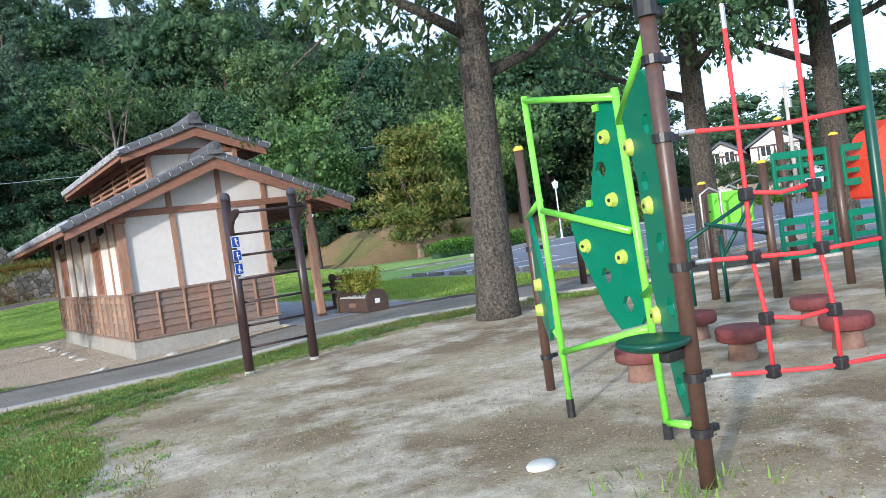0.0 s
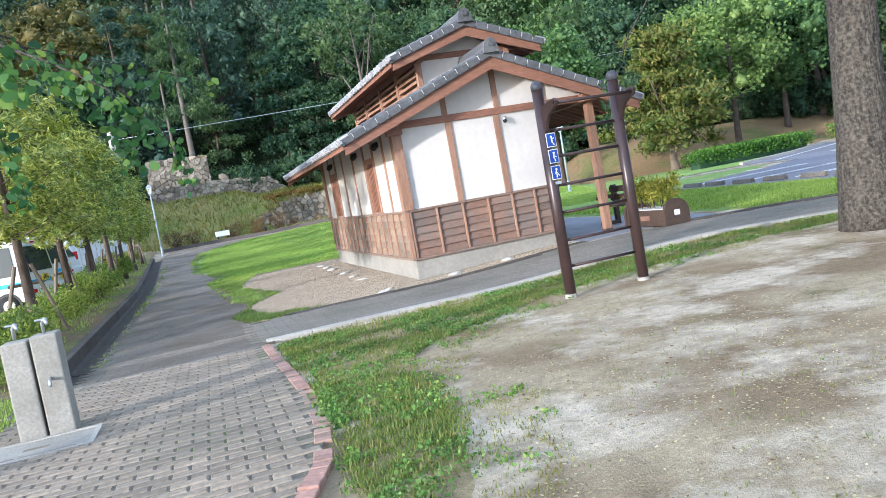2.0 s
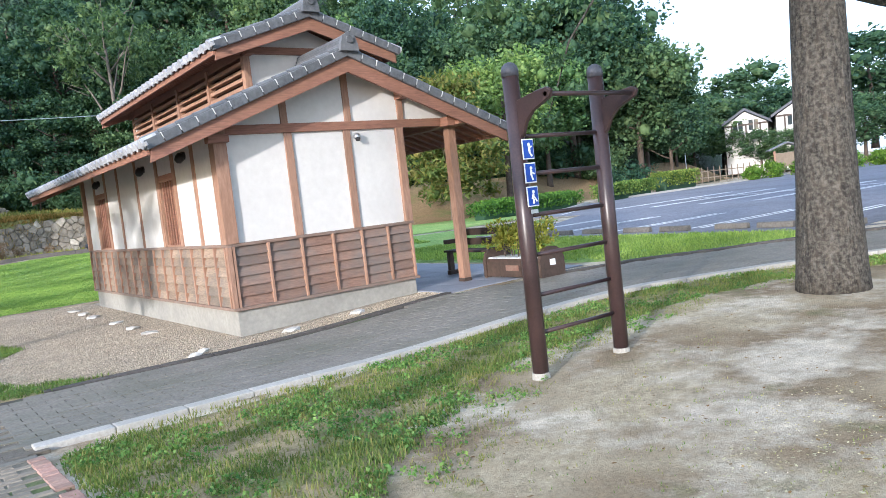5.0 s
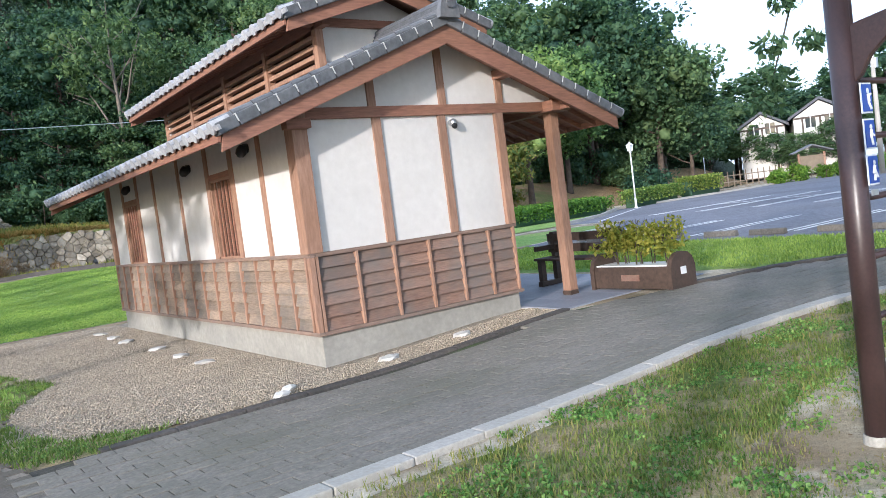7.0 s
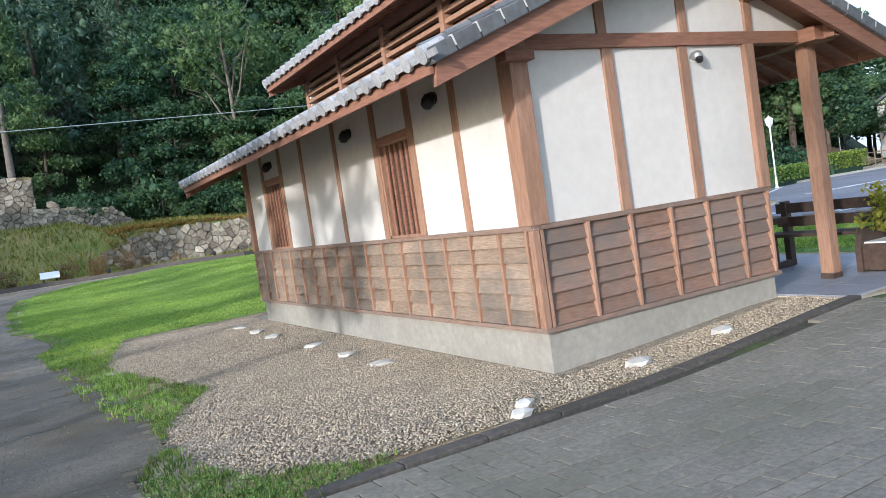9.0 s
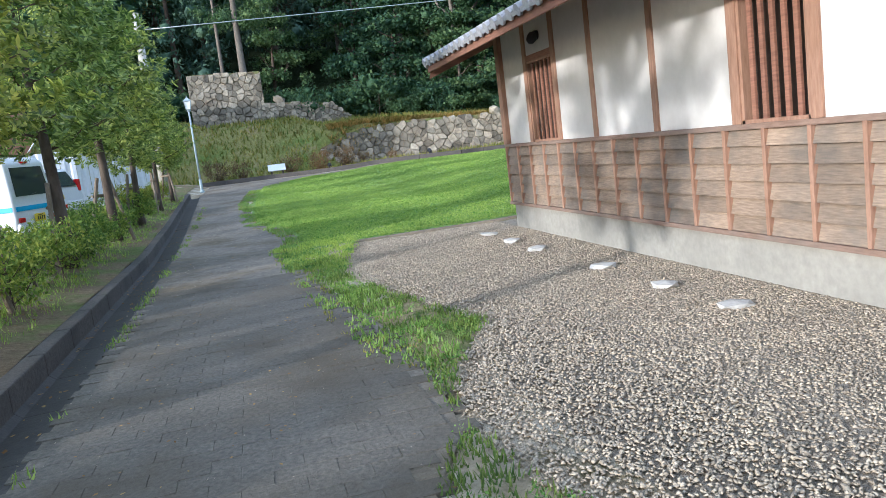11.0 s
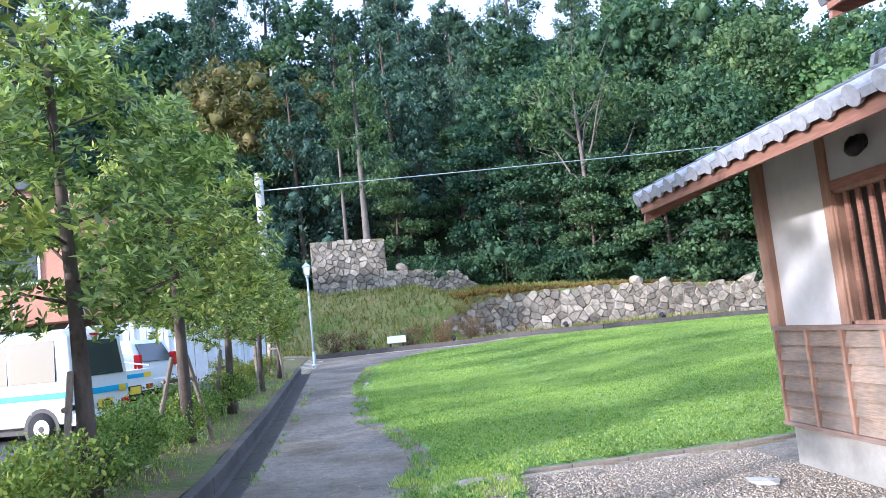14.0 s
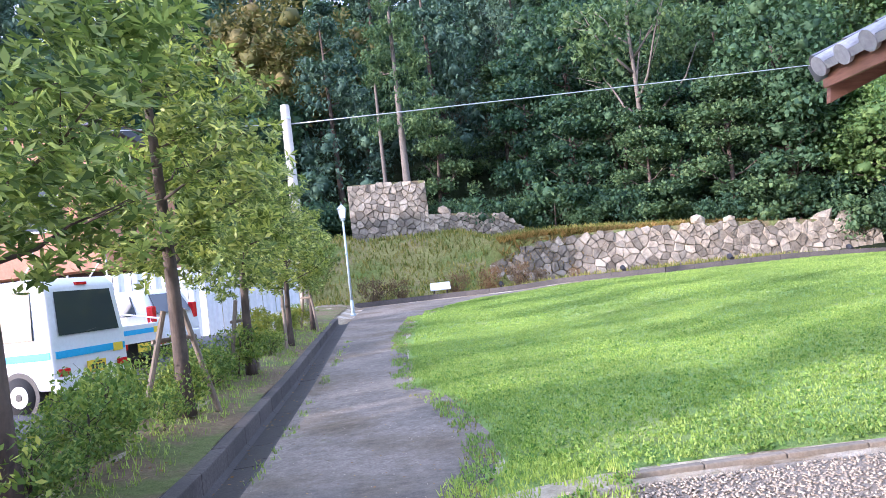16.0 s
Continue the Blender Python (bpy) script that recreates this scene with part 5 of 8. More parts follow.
for i, y in enumerate((18.1, 26.2, 30.25, 34.0, 38.4, 42.4, 22.1)):
    k = (1.05, 1.05, 1.08, 0.9, 0.78, 0.68, 1.0)[i]
    m = pose(-3.45, y, gz(-3.45, y) + 0.02, 0, 0, 57 * i) @ Matrix.Diagonal((k, k, k, 1))
    t = tree_of("street_tree", ROW_TRUNK, ROW_CROWNS[i % 3], m, "young evergreen tree with glossy leaves in the planted strip", "row of young trees")
    g = thing("tree_stake", pose(-3.45, y + 0.05, gz(-3.45, y), 0, 0, (25, 95, 50, 75, 100, 125, 60)[i]), "weathered wooden props tied round a young trunk", "tree stake", "tree stakes")
    for s in (1, -1):
        part("prop", rods(((0.55 * s, 0.12, -0.1), (0.13 * s, 0.1, 1.3), 0.035), seg=8), M_STAKE, g)
    part("cross_rail", rods(((-0.3, 0.13, 0.95), (0.3, 0.13, 0.95), 0.028), seg=8), M_STAKE, g)

BIG_TRUNK = trunk_mesh("trunk", 8, 9.5, 0.33, 0.15, 9, 4.2, 0.42, M_BARK, 16, 0.012, 0.5, 1.15)
BIG_CROWNS = [crown_mesh("crown", 60 + i, 150, 5.4, 8.4, 3.4, 0.24, 105, M_LEAF_MID, 1.0, "round", 0.0, 0.42, 0.5)[0] for i in range(2)]
for i, (x, y, k) in enumerate(((7.55, 10.55, 1.0), (15.2, 11.9, 0.95), (19.0, 10.7, 1.1), (13.5, 3.0, 0.95), (-5.6, 7.2, 0.62))):
    tree_of("park_tree", BIG_TRUNK, BIG_CROWNS[i % 2], pose(x, y, gz(x, y) - 0.06, 0, 3.2 if i == 0 else 0, 70 * i + 20) @ Matrix.Diagonal((k, k, k, 1)), "tall park tree with mottled grey bark and open crown", "park trees")
    if i == 0:
        t1 = bpy.data.objects["park_tree"]
# low branches that hang into view
def hanging_branch(tree, pts, seed, leaf, count, material, r=0.35, thick=0.05):
    inv = tree.matrix_world.inverted()
    p = [inv @ Vector(q) for q in pts]
    tube_part("branch", p, [thick, thick * 0.6, thick * 0.36, 0.005], M_BARK, tree, 6)
    rng = np.random.default_rng(seed)
    cs = [tuple(p[2].lerp(p[3], k) + Vector(rng.normal(0, 0.12, 3))) for k in np.linspace(0, 1, 5)]
    v, f = leaves(rng, cs, r, count, leaf, 0.5, 0.9)
    tagged(piece("spray", fast_mesh("spray", v, f, material), tree, Matrix()), kind="stuff")


bpy.context.view_layer.update()
TREES = [o for o in scene.objects if o.name.startswith("park_tree")]
GINKGO = crown_mesh("crown", 66, 64, 5.0, 9.0, 3.0, 0.2, 70, M_GINKGO, 0.95, "round", 0.0, 0.7)[0]
for o in TREES[4].children:
    if o.name.startswith("crown"):
        o.data = GINKGO
TREES[4]["label"] = "ginkgo tree with drooping twigs of fan leaves"
hanging_branch(TREES[0], [(7.5, 10.6, 6.1), (5.38, 11.98, 2.74), (5.22, 12.03, 2.33), (5.04, 12.07, 1.95)], 4, 0.075, 90, M_LEAF_MID, 0.13, 0.018)
hanging_branch(TREES[0], [(7.5, 10.7, 6.2), (6.4, 11.8, 5.2), (5.4, 12.7, 4.3), (5.0, 13.1, 3.4)], 5, 0.13, 60, M_LEAF_MID, 0.28)
hanging_branch(TREES[0], [(7.6, 10.4, 6.4), (9.5, 9.2, 5.6), (10.6, 8.4, 4.9), (11.2, 7.8, 3.9)], 6, 0.15, 130, M_LEAF_MID, 0.6)
hanging_branch(TREES[0], [(7.5, 10.5, 6.0), (6.6, 9.9, 5.6), (5.6, 9.6, 5.0), (4.6, 9.5, 4.3)], 7, 0.15, 110, M_LEAF_MID, 0.6)
hanging_branch(TREES[0], [(7.6, 10.8, 6.3), (8.4, 12.4, 5.7), (9.2, 13.8, 5.1), (10.0, 15.2, 4.3)], 17, 0.15, 140, M_LEAF_MID, 0.7)


def ginkgo_twig(tree, pts, seed, n):
    """A thin twig hung with fan-shaped leaves."""
    inv = tree.matrix_world.inverted()
    p = [inv @ Vector(q) for q in pts]
    tube_part("branch", p, [0.02, 0.012, 0.007, 0.003][:len(p)], M_BARK, tree, 6)
    rng = np.random.default_rng(seed)
    fan = [(0.0, 0.0)] + [(math.sin(radians(a)) * r, math.cos(radians(a)) * r) for a, r in ((-58, 0.8), (-34, 1.0), (-12, 1.02), (0, 0.86), (14, 1.02), (36, 0.98), (58, 0.8))]
    k = 1 / tree.matrix_world.to_scale().x
    vs = []
    for _ in range(n):
        u = rng.uniform(0.25, 1.0) * (len(p) - 1)
        i = min(int(u), len(p) - 2)
        c = p[i].lerp(p[i + 1], u - i) + Vector(rng.normal(0, 0.045, 3)) * k - Vector((0, 0, abs(rng.normal(0, 0.05)) * k))
        ax = Vector((rng.normal(0, 0.5), rng.normal(0, 0.5), -1)).normalized()
        sd = ax.cross(Vector((rng.normal(), rng.normal(), 0.2 * rng.normal()))).normalized()
        nm = ax.cross(sd)
        s = rng.uniform(0.035, 0.068) * k
        vs += [c + (sd * a + ax * b + nm * (0.25 * abs(a) * b)) * s for a, b in fan]
    f = np.arange(len(vs)).reshape(-1, len(fan))
    tagged(piece("spray", fast_mesh("spray", np.array([tuple(v) for v in vs]), f, M_GINKGO), tree, Matrix()), kind="stuff")


for i, (pts, n) in enumerate((
    ([(-5.2, 7.1, 4.2), (-3.0, 7.9, 3.4), (-1.2, 8.6, 2.65), (0.0, 8.85, 2.3)], 150),
    ([(-1.2, 8.6, 2.65), (-0.7, 9.0, 2.4), (-0.46, 9.18, 2.05), (-0.36, 9.24, 1.7)], 80),
    ([(-1.4, 8.5, 2.7), (-1.0, 8.3, 2.45), (-0.7, 8.0, 2.2), (-0.5, 7.95, 1.9)], 90),
    ([(-2.0, 8.3, 3.0), (-1.3, 9.0, 2.8), (-0.9, 9.6, 2.4), (-0.75, 9.9, 1.95)], 110),
    ([(-2.6, 8.1, 3.2), (-1.7, 7.6, 2.9), (-1.2, 7.2, 2.5), (-1.0, 7.1, 2.1)], 110),
    ([(-2.0, 8.3, 3.0), (-1.6, 8.8, 2.6), (-1.5, 9.0, 2.1), (-1.45, 9.1, 1.7)], 110),
)):
    ginkgo_twig(TREES[4], pts, 90 + i, n)

F_TRUNK = trunk_mesh("trunk", 12, 8.0, 0.24, 0.08, 8, 2.6, 0.4, M_BARKR, 8, 0.03, 0.6, 1.2)
C_TRUNK = trunk_mesh("trunk", 14, 14.5, 0.26, 0.05, 5, 1.2, 0.5, M_BARKR, 8, 0.008, 0.2, 1.2)
BROAD_M = [crown_mesh("crown", 100 + i, 70, 3.5, 7.0, 3.6, 0.27, 118, M_LEAF_MID, 1.2, "round", 0.36, 0.75)[0] for i in range(2)]
BROAD_D = [crown_mesh("crown", 110 + i, 70, 3.6, 7.2, 4.0, 0.27, 118, M_LEAF_DARK, 1.2, "round", 0.36, 0.75)[0] for i in range(2)]
FRESH_SUNLIT = [crown_mesh("crown", 117 + i, 70, 3.5, 7.0, 3.6, 0.27, 118, M_LEAF_FRESH_SUNLIT, 1.2, "round", 0.36, 0.75)[0] for i in range(2)]
FAR_M = [crown_mesh("crown", 104 + i, 60, 3.5, 7.0, 3.7, 0.42, 62, M_LEAF_MID, 1.3, "round", 0.4, 0.75)[0] for i in range(2)]
FAR_D = [crown_mesh("crown", 114 + i, 60, 3.6, 7.2, 4.0, 0.42, 62, M_LEAF_DARK, 1.3, "round", 0.4, 0.75)[0] for i in range(2)]
LAYER_D = [crown_mesh("crown", 120 + i, 68, 3.9, 6.5, 4.2, 0.28, 112, M_LEAF_DARK, 1.05, "layers", 0.34, 0.75)[0] for i in range(1)]
LAYER_M = [crown_mesh("crown", 125 + i, 68, 3.9, 6.5, 4.2, 0.28, 112, M_LEAF_MID, 1.05, "layers", 0.34, 0.75)[0] for i in range(1)]
CEDAR = [crown_mesh("crown", 130 + i, 96, 3.3, 9.6, 6.2, 0.36, 88, M_LEAF_CEDAR, 1.3, "cone", 0.36, 0.45, 0.5)[0] for i in range(2)]
OLIVE = crown_mesh("crown", 140, 80, 4.2, 7.5, 3.4, 0.34, 120, M_LEAF_OLIVE, 1.15, "round", 0.4)[0]
BUSH = [crown_mesh("crown", 150 + i, 30, 1.7, 1.2, 1.0, 0.22, 95, (M_LEAF_DARK, M_LEAF_MID)[i], 0.75, "round", 0.34)[0] for i in range(2)]
BUSH_TRUNK = trunk_mesh("trunk", 16, 1.3, 0.05, 0.02, 5, 0.8, 0.2, M_BARKR, 6, 0.05)
MAPLE = crown_mesh("crown", 160, 90, 3.6, 4.4, 2.5, 0.30, 100, M_LEAF_MAPLE, 0.85, "layers", 0.34)[0]

rng = np.random.default_rng(77)
FOREST = "trees of the wooded hillside"
for row, (dr, gap, kinds) in enumerate(((1.5, 5.6, "ldmdlm"), (8, 6.0, "dcdmcd"), (16, 6.6, "cdcmdc"), (26, 6.4, "ccdcmc"), (38, 6.4, "cdccdc"))):
    a = -52.0
    j = 0
    while a < 64:
        r = hill_front(a) + dr + rng.normal(0, 1.0)
        x, y = r * math.sin(radians(a)), 20 + r * math.cos(radians(a))
        z = max(hill_z(x, y), bank_z(x, y) if (y < 73 and abs(x) < 26) else -9) - 0.2
        kind = kinds[j % len(kinds)] if rng.uniform() < 0.75 else "dmcl"[rng.integers(4)]
        if a > 28 and kind == "c":
            kind = "m" if rng.uniform() < 0.6 else "d"
        if a > 22 and rng.uniform() < 0.5:
            kind = "m" if kind == "d" else kind
        s = rng.uniform(0.85, 1.25) * (1.1 if row > 2 else 1.0) * (0.9 if row == 0 else 1.0)
        if a > 14 and row > 2:
            s *= 0.78
        m = pose(x, y, z, rng.normal(0, 2), rng.normal(0, 2), rng.uniform(0, 360)) @ Matrix.Diagonal((s, s, s * rng.uniform(0.92, 1.15), 1))
        if abs(a + 7.6) < 3.2 and row == 1:
            pass
        elif kind == "c":
            tree_of("tree", C_TRUNK, CEDAR[j % 2], m, "tall dark cedar on the wooded slope", FOREST)
        elif kind == "m":
            tree_of("tree", F_TRUNK, (FAR_M if row > 1 else FRESH_SUNLIT if a > 31 else BROAD_M)[j % 2], m, "mid-green broadleaf tree on the wooded slope", FOREST)
        elif kind == "l":
            tree_of("tree", F_TRUNK, (LAYER_D + LAYER_M)[j % 2], m, "layered broadleaf tree at the edge of the wood", FOREST)
        else:
            tree_of("tree", F_TRUNK, (FAR_D if row > 1 else BROAD_D)[j % 2], m, "dark green broadleaf tree on the wooded slope", FOREST)
        a += math.degrees(gap / r) * rng.uniform(0.8, 1.2)
        j += 1
a = -40.0
j = 0
while a < 63:
    r = hill_front(a) - 3.0 + rng.normal(0, 1.2)
    x, y = r * math.sin(radians(a)), 20 + r * math.cos(radians(a))
    z = max(hill_z(x, y), bank_z(x, y) if (y < 73 and abs(x) < 26) else -9, brown_bank_z(x, y) if (18 < x < 73 and y < 71) else -9) - 0.1
    s = rng.uniform(0.7, 1.35)
    if not (-4.5 < x < 7.5 and y < 66.6):
        tree_of("bush", BUSH_TRUNK, BUSH[j % 2], pose(x, y, z, 0, 0, rng.uniform(0, 360)) @ Matrix.Diagonal((s, s, s, 1)), "dark undergrowth bush at the foot of the wood", "bushes under the wood")["category"] = "bush"
    a += math.degrees(2.3 / r) * rng.uniform(0.8, 1.3)
    j += 1

for i, (a, d) in enumerate(((19, -1.5), (23, -2), (27, -1), (30, 1), (33, -1.5), (37, -1), (12, -1), (-14, -1), (-20, 0))):
    r = hill_front(a) + d
    x, y = r * math.sin(radians(a)), 20 + r * math.cos(radians(a))
    tree_of("tree", F_TRUNK, (FRESH_SUNLIT + LAYER_M if a > 26 else LAYER_D + LAYER_M + BROAD_D)[i % 3], pose(x, y, max(hill_z(x, y), bank_z(x, y) if y < 73 else -9) - 1.2, 0, 0, 50 * i) @ Matrix.Diagonal((0.95, 0.95, 0.85, 1)), "leafy tree hiding the edge of the wood", FOREST)
tree_of("tree", F_TRUNK, OLIVE, pose(-7.95, 79.5, hill_z(-7.95, 79.5) - 0.2, 0, 0, 40) @ Matrix.Diagonal((1.55, 1.55, 1.42, 1)), "broad tree with olive flowering crown in the wood", FOREST)
tree_of("tree", F_TRUNK, LAYER_M[0], pose(14.0, 64.6, bank_z(14.0, 64.6) - 0.3, 0, 0, 25) @ Matrix.Diagonal((0.7, 0.7, 0.62, 1)), "small leafy tree below the forked trunk", FOREST)
# pale bare trunks and the tall cedar above the old wall
tree_of("cedar", trunk_mesh("trunk", 31, 14.0, 0.25, 0.05, 6, 1.3, 0.45, M_PALETRUNK, 9, 0.004, 0.1, 1.2), crown_mesh("crown", 171, 80, 2.1, 9.4, 4.9, 0.34, 90, M_LEAF_MID, 0.75, "cone", 0.35, 0.3, 0.5)[0], pose(-0.1, 66.6, 6.2), "slender cedar with long bare trunk behind the wall", "")
dead = thing("dead_tree", pose(-1.4, 67.3, 6.0), "thin bare grey trunk beside the slender cedar", "tree")
piece("trunk", trunk_mesh("trunk", 37, 9.5, 0.14, 0.07, 3, 0.5, 0.6, M_PALETRUNK, 8, 0.004, 0.2, 1.2), dead, Matrix())
tree_of("branching_tree", trunk_mesh("trunk", 33, 12.0, 0.22, 0.08, 9, 5.0, 0.42, M_PALETRUNK, 8, 0.02, 1.2, 1.2, 0.75), crown_mesh("crown", 173, 62, 4.2, 11.0, 2.8, 0.40, 46, M_LEAF_MID, 0.9, "round", 0.3)[0], pose(14.4, 66.2, 3.2) @ Matrix.Diagonal((1, 1, 1.08, 1)), "tree with pale forking limbs in the wood")
tree_of("maple", trunk_mesh("trunk", 35, 4.6, 0.20, 0.07, 8, 2.8, 0.2, M_STAKE, 9, 0.03, 0.7, 1.3), MAPLE, pose(27.5, 43.2, brown_bank_z(27.5, 43.2) - 0.05, 0, 0, 30) @ Matrix.Diagonal((1.25, 1.25, 1.2, 1)), "bronze-green maple with a spreading layered crown")
for i, (x, y) in enumerate(((35.5, 47.0), (43.0, 50.5), (50.0, 53.5), (22.5, 48.5), (57, 58), (47.5, 56))):
    tree_of("tree", F_TRUNK, (FRESH_SUNLIT + LAYER_M)[i % 3], pose(x, y, brown_bank_z(x, y) - 0.1, 0, 0, 40 * i) @ Matrix.Diagonal((1.05, 1.05, 1.05, 1)), "mid-green broadleaf tree above the dry bank", FOREST)
for i, (x, y, k) in enumerate(((80.5, 47.5, 0.62), (78.5, 50.5, 0.5), (80.0, 54.0, 0.55), (79.0, 57.5, 0.7), (84.0, 44.5, 0.8), (76, 60, 0.75), (73, 62.5, 0.8), (86, 41, 0.8), (70, 66, 0.9))):
    tree_of("tree", F_TRUNK, BROAD_M[i % 2], pose(x, y, gz(x, y) + 0.2, 0, 0, 77 * i) @ Matrix.Diagonal((1.2 * k, 1.2 * k, 0.85 * k, 1)), "rounded tree in front of the far house", "trees beyond the car park")
for i, (a, r, k) in enumerate(((41, 68, 1.45), (44.5, 70, 1.55), (47.5, 67, 1.5), (50, 72, 1.6), (52.2, 69, 1.4))):
    x, y = -0.6 + r * math.sin(radians(a)), 7.7 + r * math.cos(radians(a))
    tree_of("tree", F_TRUNK, (BROAD_M + BROAD_D)[i % 4], pose(x, y, max(gz(x, y), brown_bank_z(x, y) if 18 < x < 73 and 40 < y < 72 else -9) - 0.2, 0, 0, 83 * i) @ Matrix.Diagonal((k, k, k, 1)), "tall broadleaf tree at the end of the wood", FOREST)
# far trees beyond the car park
for i in range(30):
    a = 57.5 + 1.9 * i
    r = 112 + 10 * math.sin(i * 2.3)
    x, y = r * math.sin(radians(a)), 8 + r * math.cos(radians(a))
    k = 1.0 + 0.25 * math.sin(i * 1.7)
    tree_of("tree", F_TRUNK, (FAR_M + FAR_D)[i % 3], pose(x, y, gz(x, y) - 0.3 + (1.8 if i % 2 else 0), 0, 0, 77 * i) @ Matrix.Diagonal((1.5 * k, 1.5 * k, 1.05 * k, 1)), "broadleaf tree beyond the car park", "trees beyond the car park")
for i in range(12):
    a = -16 - 5.5 * i
    r = 62 + 6 * math.sin(i * 2.1)
    x, y = -14 + r * math.sin(radians(a)), 20 + r * math.cos(radians(a))
    tree_of("tree", F_TRUNK, FAR_D[i % 2], pose(x, y, gz(x, y) - 0.2, 0, 0, 61 * i) @ Matrix.Diagonal((1.3, 1.3, 1.2, 1)), "dark broadleaf tree behind the vehicle yard", "trees behind the yard")


# ---- shrubs and hedges ----
AZALEA = [crown_mesh("foliage", 200 + i, 30, 0.42, 0.36, 0.26, 0.052, 66, (M_LEAF_AZALEA, M_LEAF_AZALEA, M_LEAF_YELLOW)[i], 0.17, "round", 0.0, 0.5)[0] for i in range(3)]
SHRUB_STEM = trunk_mesh("stem", 41, 0.5, 0.018, 0.008, 8, 0.35, 0.1, M_BARKR, 5, 0.1, 0.9)
rng = np.random.default_rng(15)
y = 14.2
j = 0
while y < 45:
    for dx in (0.0, -0.62):
        if rng.uniform() < (0.85 if dx == 0 else 0.55):
            x = gutter_x(y) - 1.28 + dx + rng.normal(0, 0.12)
            s = rng.uniform(0.65, 1.25)
            sh = thing("azalea_bush", pose(x, y + rng.normal(0, 0.15), gz(x, y) + 0.02, 0, 0, rng.uniform(0, 360)) @ Matrix.Diagonal((s, s, s * rng.uniform(0.85, 1.2), 1)), "low clipped azalea bush in the planted strip", "bush", "azalea bushes")
            piece("stem", SHRUB_STEM, sh, Matrix())
            piece("foliage", AZALEA[2 if y > 35 and j % 3 else j % 2], sh, Matrix())
            j += 1
    y += rng.uniform(0.8, 1.3)
DRYBUSH = crown_mesh("foliage", 215, 34, 0.42, 0.48, 0.40, 0.07, 70, M_LEAF_DRY, 0.2, "round", 0.0, 0.3)[0]
for i, (x, y, s) in enumerate(((1.6, 56.3, 1.2), (3.2, 56.4, 1.35), (4.6, 56.9, 1.3), (-1.2, 56.2, 1.2), (-2.4, 56.0, 1.4), (5.7, 57.6, 0.8), (7.4, 57.4, 0.6))):
    sh = thing("round_bush", pose(x, y, bank_z(x, y) - 0.03, 0, 0, 50 * i) @ Matrix.Diagonal((s, s, s * 1.1, 1)), "round reddish-brown clipped bush below the bank", "bush", "round bushes below the bank")
    piece("stem", SHRUB_STEM, sh, Matrix())
    piece("foliage", DRYBUSH, sh, Matrix())


def hedge(x0, y0, x1, y1, w, h, mat_leaf, seed, label):
    """A clipped hedge: a leafy box with an uneven skin round a dark filler."""
    L = math.hypot(x1 - x0, y1 - y0)
    rng = np.random.default_rng(seed)
    hd = thing("hedge", pose((x0 + x1) / 2, (y0 + y1) / 2, gz((x0 + x1) / 2, (y0 + y1) / 2), 0, 0, math.degrees(math.atan2(y1 - y0, x1 - x0))), label, "hedge", "hedges by the car park")
    n = int(L * 900)
    c = np.stack([rng.uniform(-L / 2, L / 2, n), rng.uniform(-w / 2, w / 2, n), h * rng.uniform(0.1, 1.0, n) ** 0.6], 1)
    v, f = leaves(rng, c, 0.08, 1, 0.15, 0.6)
    piece("foliage", fast_mesh("foliage", v, f, mat_leaf), hd, Matrix())
    # added dark box: its colour gives the shade between the leaves
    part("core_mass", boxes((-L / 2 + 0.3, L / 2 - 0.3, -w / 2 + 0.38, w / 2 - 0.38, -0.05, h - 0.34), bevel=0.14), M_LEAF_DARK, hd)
    return hd


hedge(24.5, 37.6, 33.0, 38.4, 1.5, 0.95, M_LEAF_HEDGE, 301, "clipped bright green hedge along the car park")
hedge(27.0, 40.0, 35.0, 41.0, 1.4, 1.0, M_LEAF_HEDGE, 302, "clipped green hedge in a second row")
hedge(36.5, 39.6, 44.5, 42.0, 1.4, 1.15, M_LEAF_AZALEA, 303, "clipped olive-green hedge beside the lamp")
hedge(46.5, 42.6, 54.0, 45.0, 1.6, 1.5, M_LEAF_AZALEA, 304, "taller dark clipped hedge at the car park edge")
ISLAND = crown_mesh("crown", 230, 30, 0.75, 0.62, 0.5, 0.2, 60, M_LEAF_HEDGE, 0.34, "round", 0.3)[0]
for i, (x, y, k) in enumerate(((58, 42, 1.0), (59.8, 41.2, 1.2), (62.4, 40.2, 0.95), (64.2, 39.4, 1.25), (67, 38, 1.15), (70, 37, 1.2))):
    tree_of("shrub", BUSH_TRUNK, ISLAND, pose(x, y, gz(x, y) - 0.05, 0, 0, 63 * i) @ Matrix.Diagonal((k, k, k, 1)), "rounded green shrub on the traffic island", "shrubs on the traffic island")["category"] = "shrub"



# ---- exercise ladder ----
ladder = thing("exercise_ladder", pose(3.42, 10.79, gz(3.42, 10.79)), "brown steel climbing ladder with a pull-up bar and blue signs", "exercise ladder")
